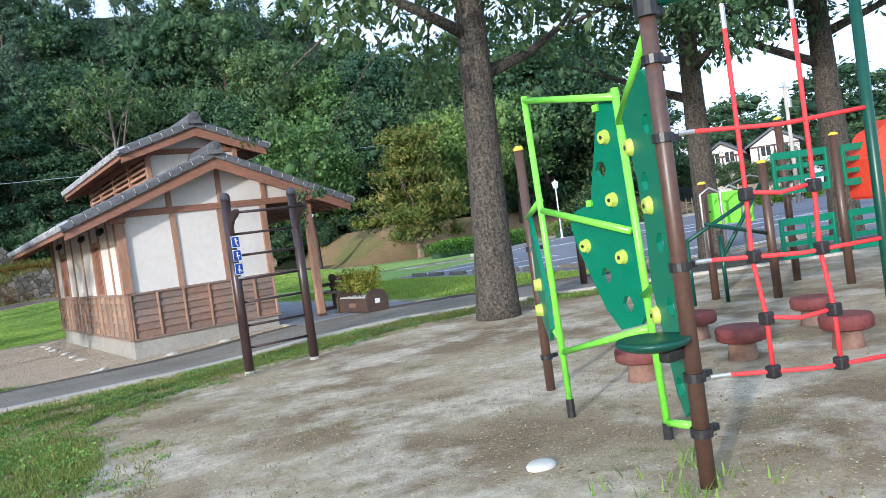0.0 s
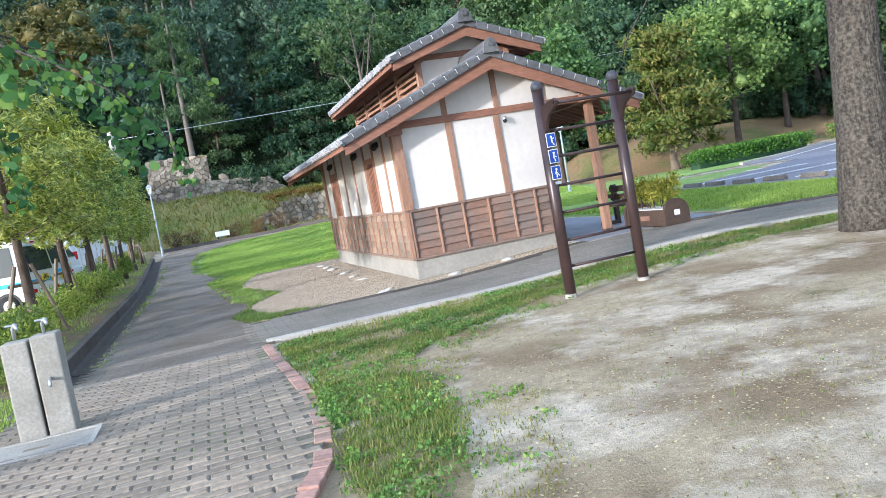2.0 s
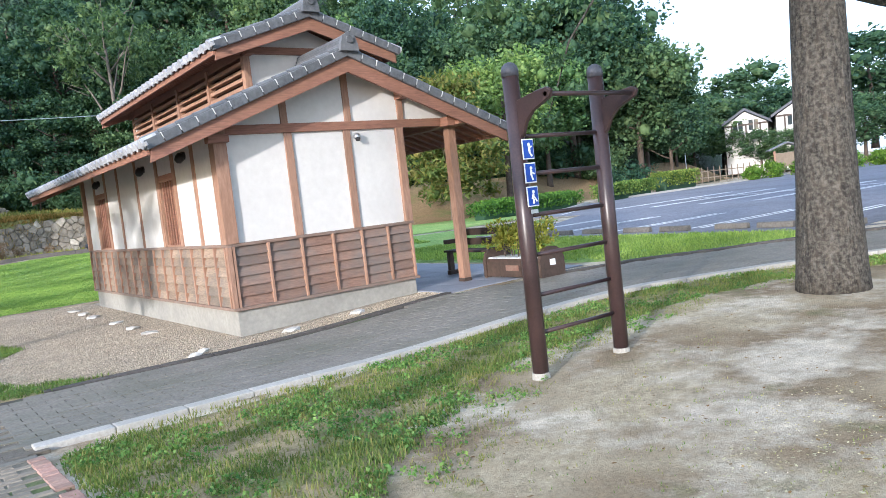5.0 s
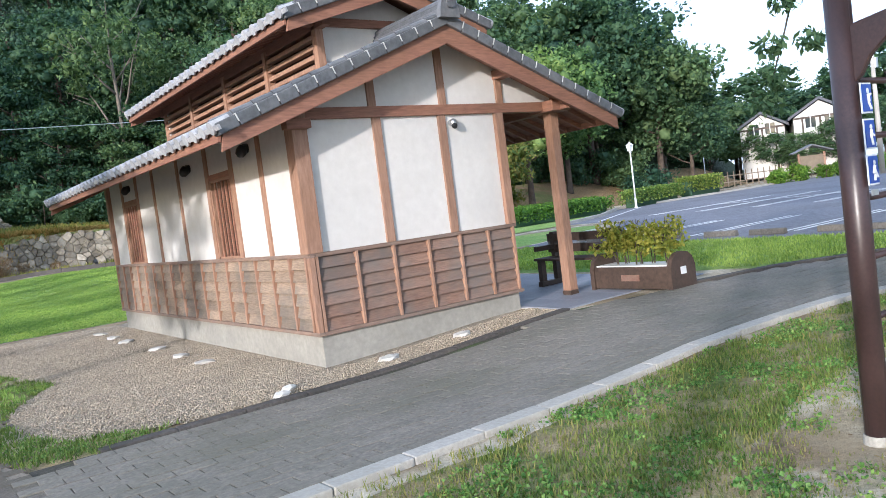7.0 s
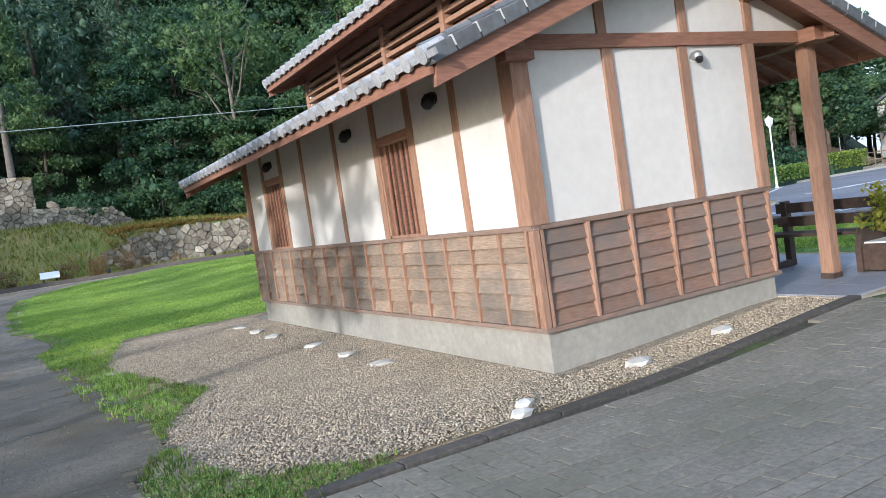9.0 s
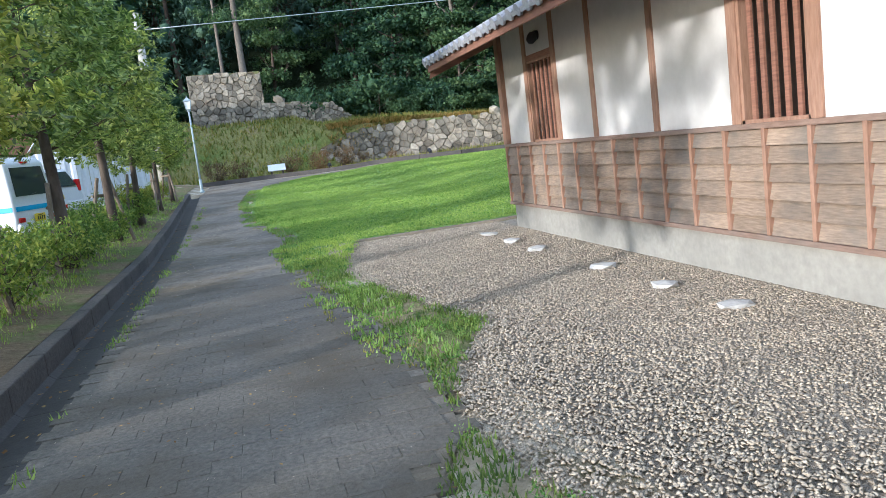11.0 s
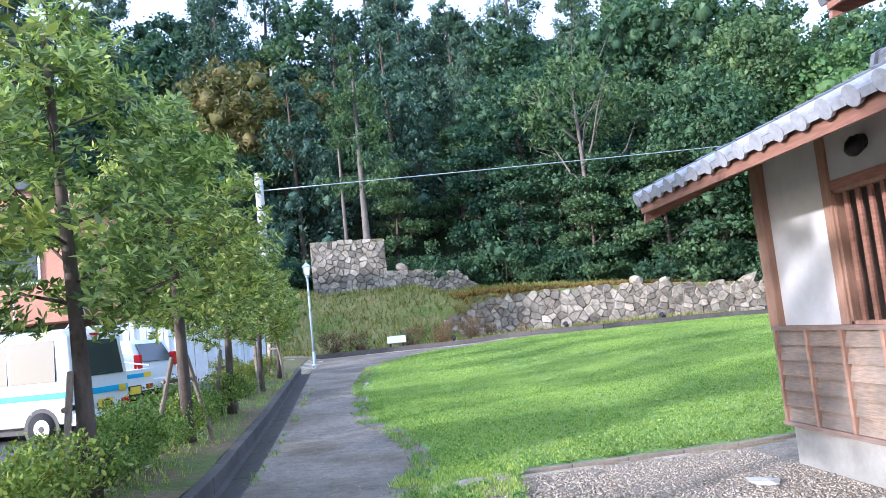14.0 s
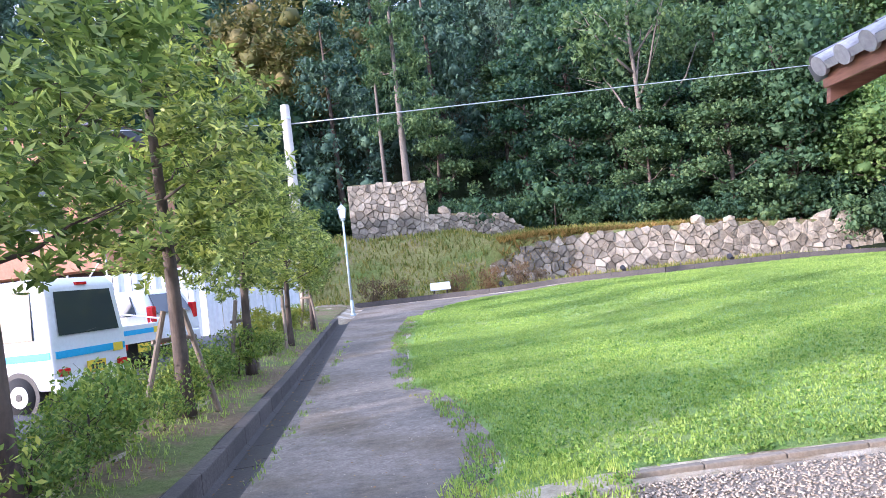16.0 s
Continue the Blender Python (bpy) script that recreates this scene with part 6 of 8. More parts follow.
for x in (0.0, 0.95):
    p = part("post", rods(((x, 0, -0.2), (x, 0, 2.34), 0.064), seg=20), M_STEELBROWN, ladder, "", True)
    bm = bmesh.new()
    lathe(bm, [(0.067, 0.0), (0.067, 0.05), (0.058, 0.08), (0.038, 0.10), (0.010, 0.11)], 18, (x, 0, 2.34))
    part("post_cap", bm, M_CAPGREY, p, "dull dark grey domed cap", True)
    part("concrete_foot", rods(((x, 0, -0.2), (x, 0, 0.05), 0.085, 0.07), seg=14), M_GREYBOX, p)
    bm = bmesh.new()
    prism(bm, [(-0.04, 2.15), (-0.28, 2.19), (-0.38, 2.20), (-0.42, 2.17), (-0.40, 2.12), (-0.22, 2.05), (-0.14, 1.98), (-0.09, 1.89), (-0.04, 1.85)], "x", x - 0.02, x + 0.02)
    bmesh.ops.bevel(bm, geom=bm.edges[:], offset=0.006, segments=1, affect="EDGES")
    part("bracket", bm, M_STEELBROWN, ladder)
part("pull_up_bar", rods(((-0.02, -0.37, 2.15), (0.97, -0.37, 2.15), 0.018)), M_STEELBROWN, ladder, "", True)
for z in (1.885, 1.595, 1.275, 0.965, 0.65, 0.355):
    part("rung", rods(((0.05, 0, z), (0.90, 0, z), 0.017)), M_STEELBROWN, ladder, "", True)
for k, z in enumerate((1.78, 1.60, 1.42)):
    s = part("sign_plate", boxes((-0.03, 0.085, -0.086, -0.080, z - 0.077, z + 0.077), bevel=0.002), M_WHITE, ladder, "blue instruction sign with a white border")
    part("sign_field", boxes((-0.022, 0.077, -0.090, -0.0865, z - 0.068, z + 0.068)), M_BLUE, s)
    part("pictogram", rods(((0.03, -0.092, z + 0.035), (0.03, -0.094, z + 0.035), 0.014), ((0.03, -0.092, z + 0.02), (0.035 - 0.01 * k, -0.092, z - 0.02), 0.009), ((0.03, -0.092, z - 0.02), (0.055 - 0.015 * k, -0.092, z - 0.055), 0.007), ((0.03, -0.092, z + 0.005), (0.06, -0.092, z + 0.02 - 0.03 * k), 0.006), seg=8), M_WHITE, s)
part("sign_label", boxes((0.0, 0.07, -0.084, -0.078, 1.29, 1.32)), M_METAL, ladder)

# ---- climbing frame ----
play = thing("playground_climber", pose(0, 0, 0), "lime-green steel climbing frame with dark green panels and brown posts", "climbing frame")


def clamp(post_ob, x, y, z, dx=0.09, dy=-0.06):
    c = part("clamp", rods(((x, y, z - 0.02), (x, y, z + 0.02), 0.05), seg=16), M_BLACK, post_ob)
    part("clamp_lug", boxes((x + 0.03, x + 0.11, y - 0.018, y + 0.018, z - 0.015, z + 0.015), bevel=0.004), M_BLACK, c)
    return c


def brown_post(x, y, h, clamps=(), cap=True, r=0.038, parent=None):
    z0 = gz(x, y)
    p = part("post", rods(((x, y, z0 - 0.2), (x, y, z0 + h), r), seg=18), M_POSTBROWN, parent or play, "", True)
    for z in clamps:
        clamp(p, x, y, z)
    if cap:
        bm = bmesh.new()
        lathe(bm, [(r * 1.06, 0), (r * 1.06, 0.02), (r * 0.6, 0.038)], 16, (x, y, z0 + h))
        part("post_cap", bm, M_YELLOW, p, "yellow cap", True)
    return p


pa = brown_post(2.74, 3.10, 2.75, (0.28, 0.53, 1.03, 1.61, 1.96, 2.18), True)
part("collar", rods(((2.74, 3.10, 2.15), (2.74, 3.10, 2.24), 0.056)), M_BLACK, pa)
pc = brown_post(4.0, 5.5, 1.94, (0.22, 1.1), True)
seat = part("seat_disc", lathe(bmesh.new(), [(0.02, -0.02), (0.10, -0.022), (0.158, 0.0), (0.166, 0.015), (0.160, 0.028), (0.14, 0.024), (0.13, 0.028), (0.11, 0.022), (0.09, 0.026), (0.07, 0.02), (0.05, 0.024), (0.02, 0.02)], 28, (2.60, 3.19, 0.70)), M_DGREEN, play, "ribbed dark green round step", True)
part("seat_arm", boxes((2.60, 2.74, 3.11, 3.17, 0.62, 0.67), bevel=0.01), M_BLACK, seat)

B, D = Vector((3.43, 4.68, 0)), Vector((3.27, 3.74, 0))
SB = (D - B).normalized()


def lime(*segs, r=0.022):
    for a, b in segs:
        part("rail", rods((a, b, r), seg=14), M_LIME, play, "lime-green tube", True)


def on(s, z, off=0.0):
    p = B + SB * s
    return (p.x + 0.98 * off, p.y - 0.17 * off, z)


lime((on(0.0, 0.06), on(-0.06, 2.16)), (on(0.95, 0.08), on(0.88, 2.0)), (on(-0.06, 2.13), on(0.88, 1.95)), (on(-0.02, 1.38), on(0.86, 1.19)), (on(0.01, 0.42), on(0.9, 0.63)), (on(0.95, 0.10), on(1.14, 0.12)))
lime((on(0.88, 1.80), (2.76, 3.13, 2.10)), (on(0.9, 0.82), (2.76, 3.13, 1.03)), (on(-0.03, 1.45), (3.95, 5.45, 1.35)), (on(0.0, 0.5), (3.98, 5.48, 0.62)))
for s, z in ((0.0, 0.0), (0.95, 0.0)):
    p = on(s, 0)
    part("rail_foot", rods(((p[0], p[1], -0.12), (p[0], p[1], 0.10), 0.028), seg=12), M_BLACK, play, "black sleeve")


def pierced_plate(outline, holes, place, thick, radius=0.052):
    """A plate in the plane that place() maps from (s, z), cut through by hexagonal holes."""
    pts = [Vector(p) for p in outline]
    edges = [(k, (k + 1) % len(outline)) for k in range(len(outline))]
    rings = []
    for s, z in holes:
        b = len(pts)
        rings.append([(s + radius * math.cos(k * math.pi / 3), z + radius * math.sin(k * math.pi / 3)) for k in range(6)])
        pts += [Vector(p) for p in rings[-1]]
        edges += [(b + k, b + (k + 1) % 6) for k in range(6)]
    vs, _, fs = delaunay_2d_cdt(pts, edges, [], 0, 1e-5)[:3]
    bm = bmesh.new()
    bv = [bm.verts.new(place(v.x, v.y)) for v in vs]
    keep = []
    for f in fs:
        cx, cz = sum(vs[k].x for k in f) / len(f), sum(vs[k].y for k in f) / len(f)
        if inside(cx, cz, outline) and not any(inside(cx, cz, r) for r in rings):
            keep.append(bm.faces.new([bv[k] for k in f]))
    bmesh.ops.delete(bm, geom=[v for v in bm.verts if not v.link_faces], context="VERTS")
    r = bmesh.ops.extrude_face_region(bm, geom=keep)
    for v in (g for g in r["geom"] if isinstance(g, bmesh.types.BMVert)):
        v.co += Vector(thick)
    bmesh.ops.recalc_face_normals(bm, faces=bm.faces)
    return bm


def climb_panel(outline, off, holds, holes, flip=1):
    """A thick plastic panel with round holds and holes, in the frame's plane."""
    bm = pierced_plate(outline, holes, lambda s, z: on(s, z, off), (0.0294, -0.0051, 0))
    pan = part("panel", bm, M_GREEN, play, "dark green climbing panel")
    for s, z in holds:
        a, b = on(s, z, off - 0.03 * flip), on(s, z, off)
        h = part("climbing_hold", rods((a, b, 0.036, 0.046), seg=16), M_HOLD, pan, "yellow-green grip")
        part("bolt", rods((on(s, z, off - 0.034 * flip), on(s, z, off - 0.026 * flip), 0.012), seg=8), M_BLACK, h)
    for s, z in (outline[0], outline[2], outline[3], outline[-1]):
        part("bracket", boxes((on(s, z, off)[0] - 0.02, on(s, z, off)[0] + 0.02, on(s, z, off)[1] - 0.02, on(s, z, off)[1] + 0.02, z - 0.02, z + 0.02)), M_LIME, pan)
    return pan


climb_panel([(0.66, 1.93), (0.72, 1.99), (0.84, 1.97), (0.86, 1.72), (0.87, 0.72), (0.80, 0.64), (0.62, 0.60), (0.50, 0.72), (0.28, 1.12), (0.24, 1.26), (0.30, 1.34), (0.48, 1.38)], 0.03, [(0.70, 1.75), (0.70, 1.38), (0.38, 1.12), (0.72, 1.04)], [(0.62, 1.57), (0.54, 0.93), (0.71, 0.76)])
# the second face turns back from the first
P2, U2, N2 = Vector((3.06, 3.66, 0)), Vector((-0.52, -0.854, 0)), Vector((-0.854, 0.52, 0))
out2 = [(0.16, 1.78), (0.30, 1.86), (0.50, 1.95), (0.58, 1.90), (0.58, 0.36), (0.52, 0.32), (0.44, 0.42), (0.36, 0.68), (0.28, 0.93), (0.30, 1.21), (0.27, 1.45)]
bm = pierced_plate(out2, [(0.50, 1.70), (0.38, 1.44), (0.48, 1.14), (0.51, 0.84), (0.50, 0.46)], lambda s, z: P2 + U2 * s + Vector((0, 0, z)), N2 * -0.03)
pan2 = part("panel", bm, M_GREEN, play, "dark green climbing panel")
for s, z in ((0.24, 1.62), (0.41, 1.32), (0.31, 0.78)):
    a = P2 + U2 * s + Vector((0, 0, z))
    h = part("climbing_hold", rods((a + N2 * 0.03, a, 0.036, 0.046), seg=16), M_HOLD, pan2, "yellow-green grip")
    part("bolt", rods((a + N2 * 0.034, a + N2 * 0.026, 0.012), seg=8), M_BLACK, h)
bm = bmesh.new()
fa = [bm.verts.new((3.50 + 0.40 * s, 4.85 + 0.55 * s, z)) for s, z in ((0.05, 0.55), (0.25, 0.45), (0.75, 0.55), (0.9, 0.9), (0.8, 1.35), (0.4, 1.1), (0.05, 0.8))]
f = bm.faces.new(fa)
r = bmesh.ops.extrude_face_region(bm, geom=[f])
for v in (g for g in r["geom"] if isinstance(g, bmesh.types.BMVert)):
    v.co += Vector((0.024, -0.018, 0))
bmesh.ops.recalc_face_normals(bm, faces=bm.faces)
pan3 = part("panel", bm, M_GREEN, play, "dark green climbing panel")
for s, z in ((0.4, 0.85), (0.6, 0.65)):
    a = Vector((3.50 + 0.40 * s, 4.85 + 0.55 * s, z))
    part("climbing_hold", rods((a, a - Vector((0.04, -0.03, 0)), 0.05, 0.04), seg=14), M_HOLD, pan3, "yellow-green grip")

# rope net beside the frame
NB0, ND = Vector((2.74, 3.10, 0)), Vector((0.8, -0.6, 0))


def net_at(s, z, sag=0.0):
    p = NB0 + ND * s
    return (p.x, p.y, z - sag)


net = thing("climbing_net", pose(0, 0, 0), "red rope climbing net with black joints", "climbing net")
for s in (0.33, 0.63):
    tube_part("rope", [net_at(s + 0.02, 0.51), net_at(s + 0.02, 0.76), net_at(s - 0.01, 1.03), net_at(s, 1.31), net_at(s, 1.61), net_at(s, 2.05)], 0.0105, M_RED, net, 8, "red upright rope")
    part("rope_shackle", rods((net_at(s, 2.05), net_at(s, 2.16), 0.012), seg=8), M_METAL, net)
    for z in (0.51, 0.75, 1.03, 1.31):
        p = net_at(s + (0.02 if z < 0.9 else 0), z)
        part("joint", boxes((p[0] - 0.03, p[0] + 0.03, p[1] - 0.025, p[1] + 0.025, z - 0.03, z + 0.03), bevel=0.012), M_BLACK, net, "black cross joint")
for z, a, b in ((0.51, 0.16, 0.95), (0.745, 0.35, 0.65), (1.03, 0.14, 0.95), (1.31, 0.33, 0.63), (1.61, 0.14, 0.90)):
    tube_part("rope", [net_at(a, z + 0.01), net_at((a + b) / 2, z - 0.012), net_at(b, z + 0.01)], 0.0105, M_RED, net, 8, "red cross rope")
    if a < 0.2:
        part("rope_end", rods((net_at(0.07, z + 0.01), net_at(a, z + 0.01), 0.011), seg=8), M_METAL, net, "silver rope end")
pg = rods(((3.47, 2.56, -0.1), (3.47, 2.56, 2.45), 0.024), ((2.74, 3.10, 2.22), (3.75, 2.35, 2.30), 0.03), seg=16)
part("arch", pg, M_DGREEN, play, "dark green steel arch", True)

# stepping stools
stool = thing("stepping_stool", pose(4.49, 4.96, gz(4.49, 4.96)), "maroon rubber mushroom step on a terracotta foot", "stepping stool", "stepping stools")
part("top", lathe(bmesh.new(), [(0.17, 0.15), (0.195, 0.165), (0.20, 0.24), (0.185, 0.265), (0.14, 0.268), (0.02, 0.262)], 24), M_STOOL, stool, "", True)
part("foot", lathe(bmesh.new(), [(0.13, -0.05), (0.115, 0.05), (0.105, 0.16)], 20), M_STOOLB, stool, "", True)
for x, y in ((5.33, 4.63), (6.13, 5.66), (5.85, 4.04), (6.9, 4.9)):
    copy_thing(stool, pose(x, y, gz(x, y), 0, 0, 40 * x))

# play tower further back
tower = thing("play_tower", pose(0, 0, 0), "play tower with green panels, brown posts and red slide hood", "play tower")
for x, y, h in ((8.82, 6.43, 1.72), (9.86, 6.03, 1.95), (8.92, 7.42, 1.6), (10.9, 5.5, 2.4), (10.6, 7.2, 2.4)):
    brown_post(x, y, h, (0.5, 1.1), True, 0.055, tower)


def slotted_panel(x0, y0, x1, y1, z0, z1):
    """A panel of wavy slats with gaps."""
    p = part("panel_frame", bar(bar(bmesh.new(), (x0, y0, z0), (x1, y1, z0), 0.04, 0.09), (x0, y0, z1), (x1, y1, z1), 0.04, 0.09), M_GREEN, tower, "green slotted panel")
    n = 3
    for i in range(1, n):
        z = z0 + (z1 - z0) * i / n
        part("slat", bar(bmesh.new(), (x0, y0, z), (x1, y1, z), 0.035, 0.06), M_GREEN, p)
    for k in (0.0, 0.5, 1.0):
        x, y = x0 + (x1 - x0) * k, y0 + (y1 - y0) * k
        part("stile", boxes((x - 0.03, x + 0.03, y - 0.02, y + 0.02, z0 - 0.04, z1 + 0.04), bevel=0.01), M_GREEN, p)


slotted_panel(9.0, 6.38, 9.72, 6.08, 1.25, 1.70)
slotted_panel(9.0, 6.38, 9.72, 6.08, 0.42, 0.85)
slotted_panel(9.95, 5.98, 10.75, 5.58, 1.25, 1.70)
slotted_panel(9.95, 5.98, 10.75, 5.58, 0.42, 0.85)
bm = bmesh.new()
prism(bm, [(-0.5, 1.0), (-0.5, 1.55), (-0.35, 1.85), (0.0, 2.02), (0.35, 1.85), (0.5, 1.55), (0.5, 1.0)], "y", -0.3, 0.3)
bmesh.ops.bevel(bm, geom=bm.edges[:], offset=0.03, segments=2, affect="EDGES")
hood = part("slide_hood", bm, M_REDPL, tower, "red plastic slide hood")
hood.matrix_basis = pose(10.55, 5.62, 0, 0, 0, -35)
for i, (a, b) in enumerate((((7.7, 6.85, 0.0), (7.7, 6.85, 0.82)), ((8.02, 6.6, 0.0), (8.02, 6.6, 0.82)), ((7.7, 6.85, 0.8), (8.85, 6.5, 1.3)), ((8.02, 6.6, 0.55), (8.85, 6.45, 1.45)), ((7.5, 6.4, 1.0), (8.8, 6.45, 0.75)))):
    part("green_rail", rods((a, b, 0.025), seg=10), M_DGREEN, tower, "", True)
for s in (0.0, 0.18):
    tube_part("hand_rail", [(8.55 + s, 7.2 - s, 0.5), (8.55 + s, 7.2 - s, 1.35), (8.65 + s, 7.12 - s, 1.43), (8.75 + s, 7.04 - s, 1.35), (8.75 + s, 7.04 - s, 0.5)], 0.016, M_METAL, tower, 8)
part("lime_panel", boxes((9.3, 9.34, 6.95, 7.75, 0.9, 1.35), bevel=0.015), M_LIME, tower)
for x, y in ((11.1, 12.1),):
    b = thing("marker_post", pose(x, y, gz(x, y)), "brown post with small blue signs at the edge of the sand", "exercise post", "exercise posts")
    part("post", rods(((0, 0, -0.1), (0, 0, 1.5), 0.07), seg=14), M_STEELBROWN, b, "", True)
    part("sign_plate", boxes((-0.06, 0.06, -0.08, -0.07, 1.0, 1.15)), M_BLUE, b)
    part("crossbar", rods(((-0.35, 0, 1.2), (0.35, 0, 1.2), 0.025), seg=10), M_STEELBROWN, b)

flat = part("flat_stone", lathe(bmesh.new(), [(0.05, -0.03), (0.088, -0.005), (0.092, 0.012), (0.078, 0.024), (0.02, 0.027)], 18), M_WHITESTONE, None, "", True)
flat.matrix_world = pose(2.58, 4.05, gz(2.58, 4.05), 0, 0, 17) @ Matrix.Diagonal((1.05, 0.85, 1, 1))
tagged(flat, "flat white stone bedded in the sand", "stone")


# ---- vehicles in the yard ----
def wheel(parent, x, y, r, w=0.15):
    wh = part("wheel", rods(((x, y - w / 2, r), (x, y + w / 2, r), r), seg=24), M_RUBBER, parent, "", True)
    s = 1 if y > 0 else -1
    part("rim", rods(((x, y + s * w * 0.40, r), (x, y + s * w * 0.54, r), r * 0.62, r * 0.55), seg=20), M_METAL, wh)
    part("hub", rods(((x, y + s * w * 0.50, r), (x, y + s * w * 0.60, r), r * 0.2), seg=12), M_BLACK, wh)
    return wh


def body_shell(profile, width, tuck, bevel=0.05):
    """A car body: side profile (x, z) widened, narrower toward the roof."""
    bm = bmesh.new()
    prism(bm, profile, "y", -width / 2, width / 2)
    top, low = max(p[1] for p in profile), min(p[1] for p in profile)
    for v in bm.verts:
        k = max(0.0, (v.co.z - low - 0.55 * (top - low)) / (0.45 * (top - low)))
        v.co.y *= 1 - tuck * k
    bmesh.ops.bevel(bm, geom=bm.edges[:], offset=bevel, segments=3, affect="EDGES", profile=0.6)
    return bm


def van(m, L, W, H, label, tall_plate=False):
    """Local x runs from the tail (0) to the nose (L)."""
    v = thing("van", m, label, "van", "white vehicles in the yard")
    prof = [(0.03, 0.32), (0.0, 0.55), (0.02, 1.0), (0.10, H - 0.12), (0.22, H), (L - 1.0, H), (L - 0.75, H - 0.08), (L - 0.22, 1.02), (L - 0.05, 0.85), (L, 0.5), (L - 0.03, 0.3)]
    b = part("body", body_shell(prof, W, 0.09), M_WHITE, v, "white painted body", True)
    wz0, wz1 = 1.02, H - 0.16

    def side_y(z):
        k = max(0.0, (z - 0.3 - 0.55 * (H - 0.3)) / (0.45 * (H - 0.3)))
        return W / 2 * (1 - 0.09 * k)
    for s in (1, -1):
        for xa, xb in ((0.32, L * 0.36), (L * 0.38, L * 0.60), (L * 0.62, L - 0.62)):
            bm = bmesh.new()
            vv = [bm.verts.new((x, s * (side_y(z) + 0.006), z)) for x, z in ((xa, wz0), (xb + (0.22 if xb > L * 0.7 else 0), wz0), (xb, wz1), (xa + 0.03, wz1))]
            f = bm.faces.new(vv)
            r = bmesh.ops.extrude_face_region(bm, geom=[f])
            for g in (g for g in r["geom"] if isinstance(g, bmesh.types.BMVert)):
                g.co.y -= s * 0.03
            bmesh.ops.recalc_face_normals(bm, faces=bm.faces)
            part("side_window", bm, M_GLASS, b, "dark glass")
        part("stripe", boxes((0.05, L - 0.35, s * (W / 2 + 0.002) - 0.004, s * (W / 2 + 0.002) + 0.004, 0.74, 0.84)), M_STRIPE, b, "sky-blue stripe")
        for xw in (0.62, L - 0.55):
            part("wheel_arch", rods(((xw, s * (W / 2 - 0.12), 0.27), (xw, s * (W / 2 + 0.004), 0.27), 0.34), seg=24), M_BLACK, b)
            wheel(v, xw, s * (W / 2 - 0.065), 0.27)
        part("tail_light", boxes((-0.03, 0.04, s * (W / 2 - 0.16) - 0.10, s * (W / 2 - 0.16) + 0.09, 0.50, 0.60), bevel=0.012), M_TAIL, b, "red tail light")
        part("door_mirror", boxes((L - 0.75, L - 0.68, s * (W / 2 + 0.02), s * (W / 2 + 0.16), 1.02, 1.2), bevel=0.02), M_BLACK, b)
    bm = bmesh.new()
    vv = [bm.verts.new((x, y, z)) for x, y, z in ((0.012, -W * 0.40, 1.05), (0.012, W * 0.40, 1.05), (0.085, W * 0.37, H - 0.20), (0.085, -W * 0.37, H - 0.20))]
    f = bm.faces.new(vv)
    r = bmesh.ops.extrude_face_region(bm, geom=[f])
    for g in (g for g in r["geom"] if isinstance(g, bmesh.types.BMVert)):
        g.co.x -= 0.012
    bmesh.ops.recalc_face_normals(bm, faces=bm.faces)
    part("rear_window", bm, M_GLASS, b, "dark glass")
    part("rear_wiper", rods(((0.0, 0.1, 1.06), (0.02, -0.25, 1.12), 0.008), seg=6), M_BLACK, b)
    part("rear_stripe", boxes((-0.008, 0.02, -W / 2 + 0.06, W / 2 - 0.06, 0.74, 0.84)), M_STRIPE, b)
    part("yellow_mark", boxes((-0.010, 0.02, -0.62, -0.42, 0.72, 0.84)), M_YELLOW, b)
    part("bumper", boxes((-0.05, 0.12, -W / 2 + 0.02, W / 2 - 0.02, 0.28, 0.48), bevel=0.03), M_WHITE, b)
    zp = 0.86 if tall_plate else 0.56
    plate = part("number_plate", boxes((-0.07, -0.035, -0.17, 0.17, zp - 0.085, zp + 0.085), bevel=0.004), M_YELLOW, b, "yellow number plate")
    part("plate_figures", boxes((-0.074, -0.068, -0.13, -0.09, zp - 0.05, zp + 0.03), (-0.074, -0.068, -0.06, -0.02, zp - 0.05, zp + 0.03), (-0.074, -0.068, 0.01, 0.05, zp - 0.05, zp + 0.03), (-0.074, -0.068, 0.08, 0.12, zp - 0.05, zp + 0.03), (-0.074, -0.068, -0.08, 0.08, zp + 0.045, zp + 0.065)), M_BLACK, plate)
    part("high_brake_light", boxes((0.08, 0.13, -0.1, 0.1, H - 0.12, H - 0.08)), M_TAIL, b)
    part("underbody", boxes((0.15, L - 0.15, -W / 2 + 0.2, W / 2 - 0.2, 0.18, 0.34)), M_BLACK, v)
    return v


YAW = 161.0
van(pose(-5.25, 32.10, gz(-5.4, 32.1) + 0.012, 0, 0, YAW), 3.3, 1.46, 1.86, "white kei van with a sky-blue stripe and yellow plate")
van(pose(-4.55, 25.3, gz(-4.7, 25.3) + 0.012, 0, 0, YAW + 4), 3.5, 1.5, 1.92, "white van with a sky-blue stripe parked in the yard", True)

truck = thing("kei_truck", pose(-5.75, 35.55, gz(-5.75, 35.55) + 0.012, 0, 0, YAW), "white kei pickup with a drop-side bed and blue stripe", "pickup truck", "white vehicles in the yard")
bm = bmesh.new()
part("cab", body_shell([(2.05, 0.35), (2.02, 1.0), (2.12, 1.68), (2.35, 1.76), (2.75, 1.74), (3.15, 1.0), (3.25, 0.8), (3.28, 0.35)], 1.42, 0.09, 0.04), M_WHITE, truck, "white cab", True)
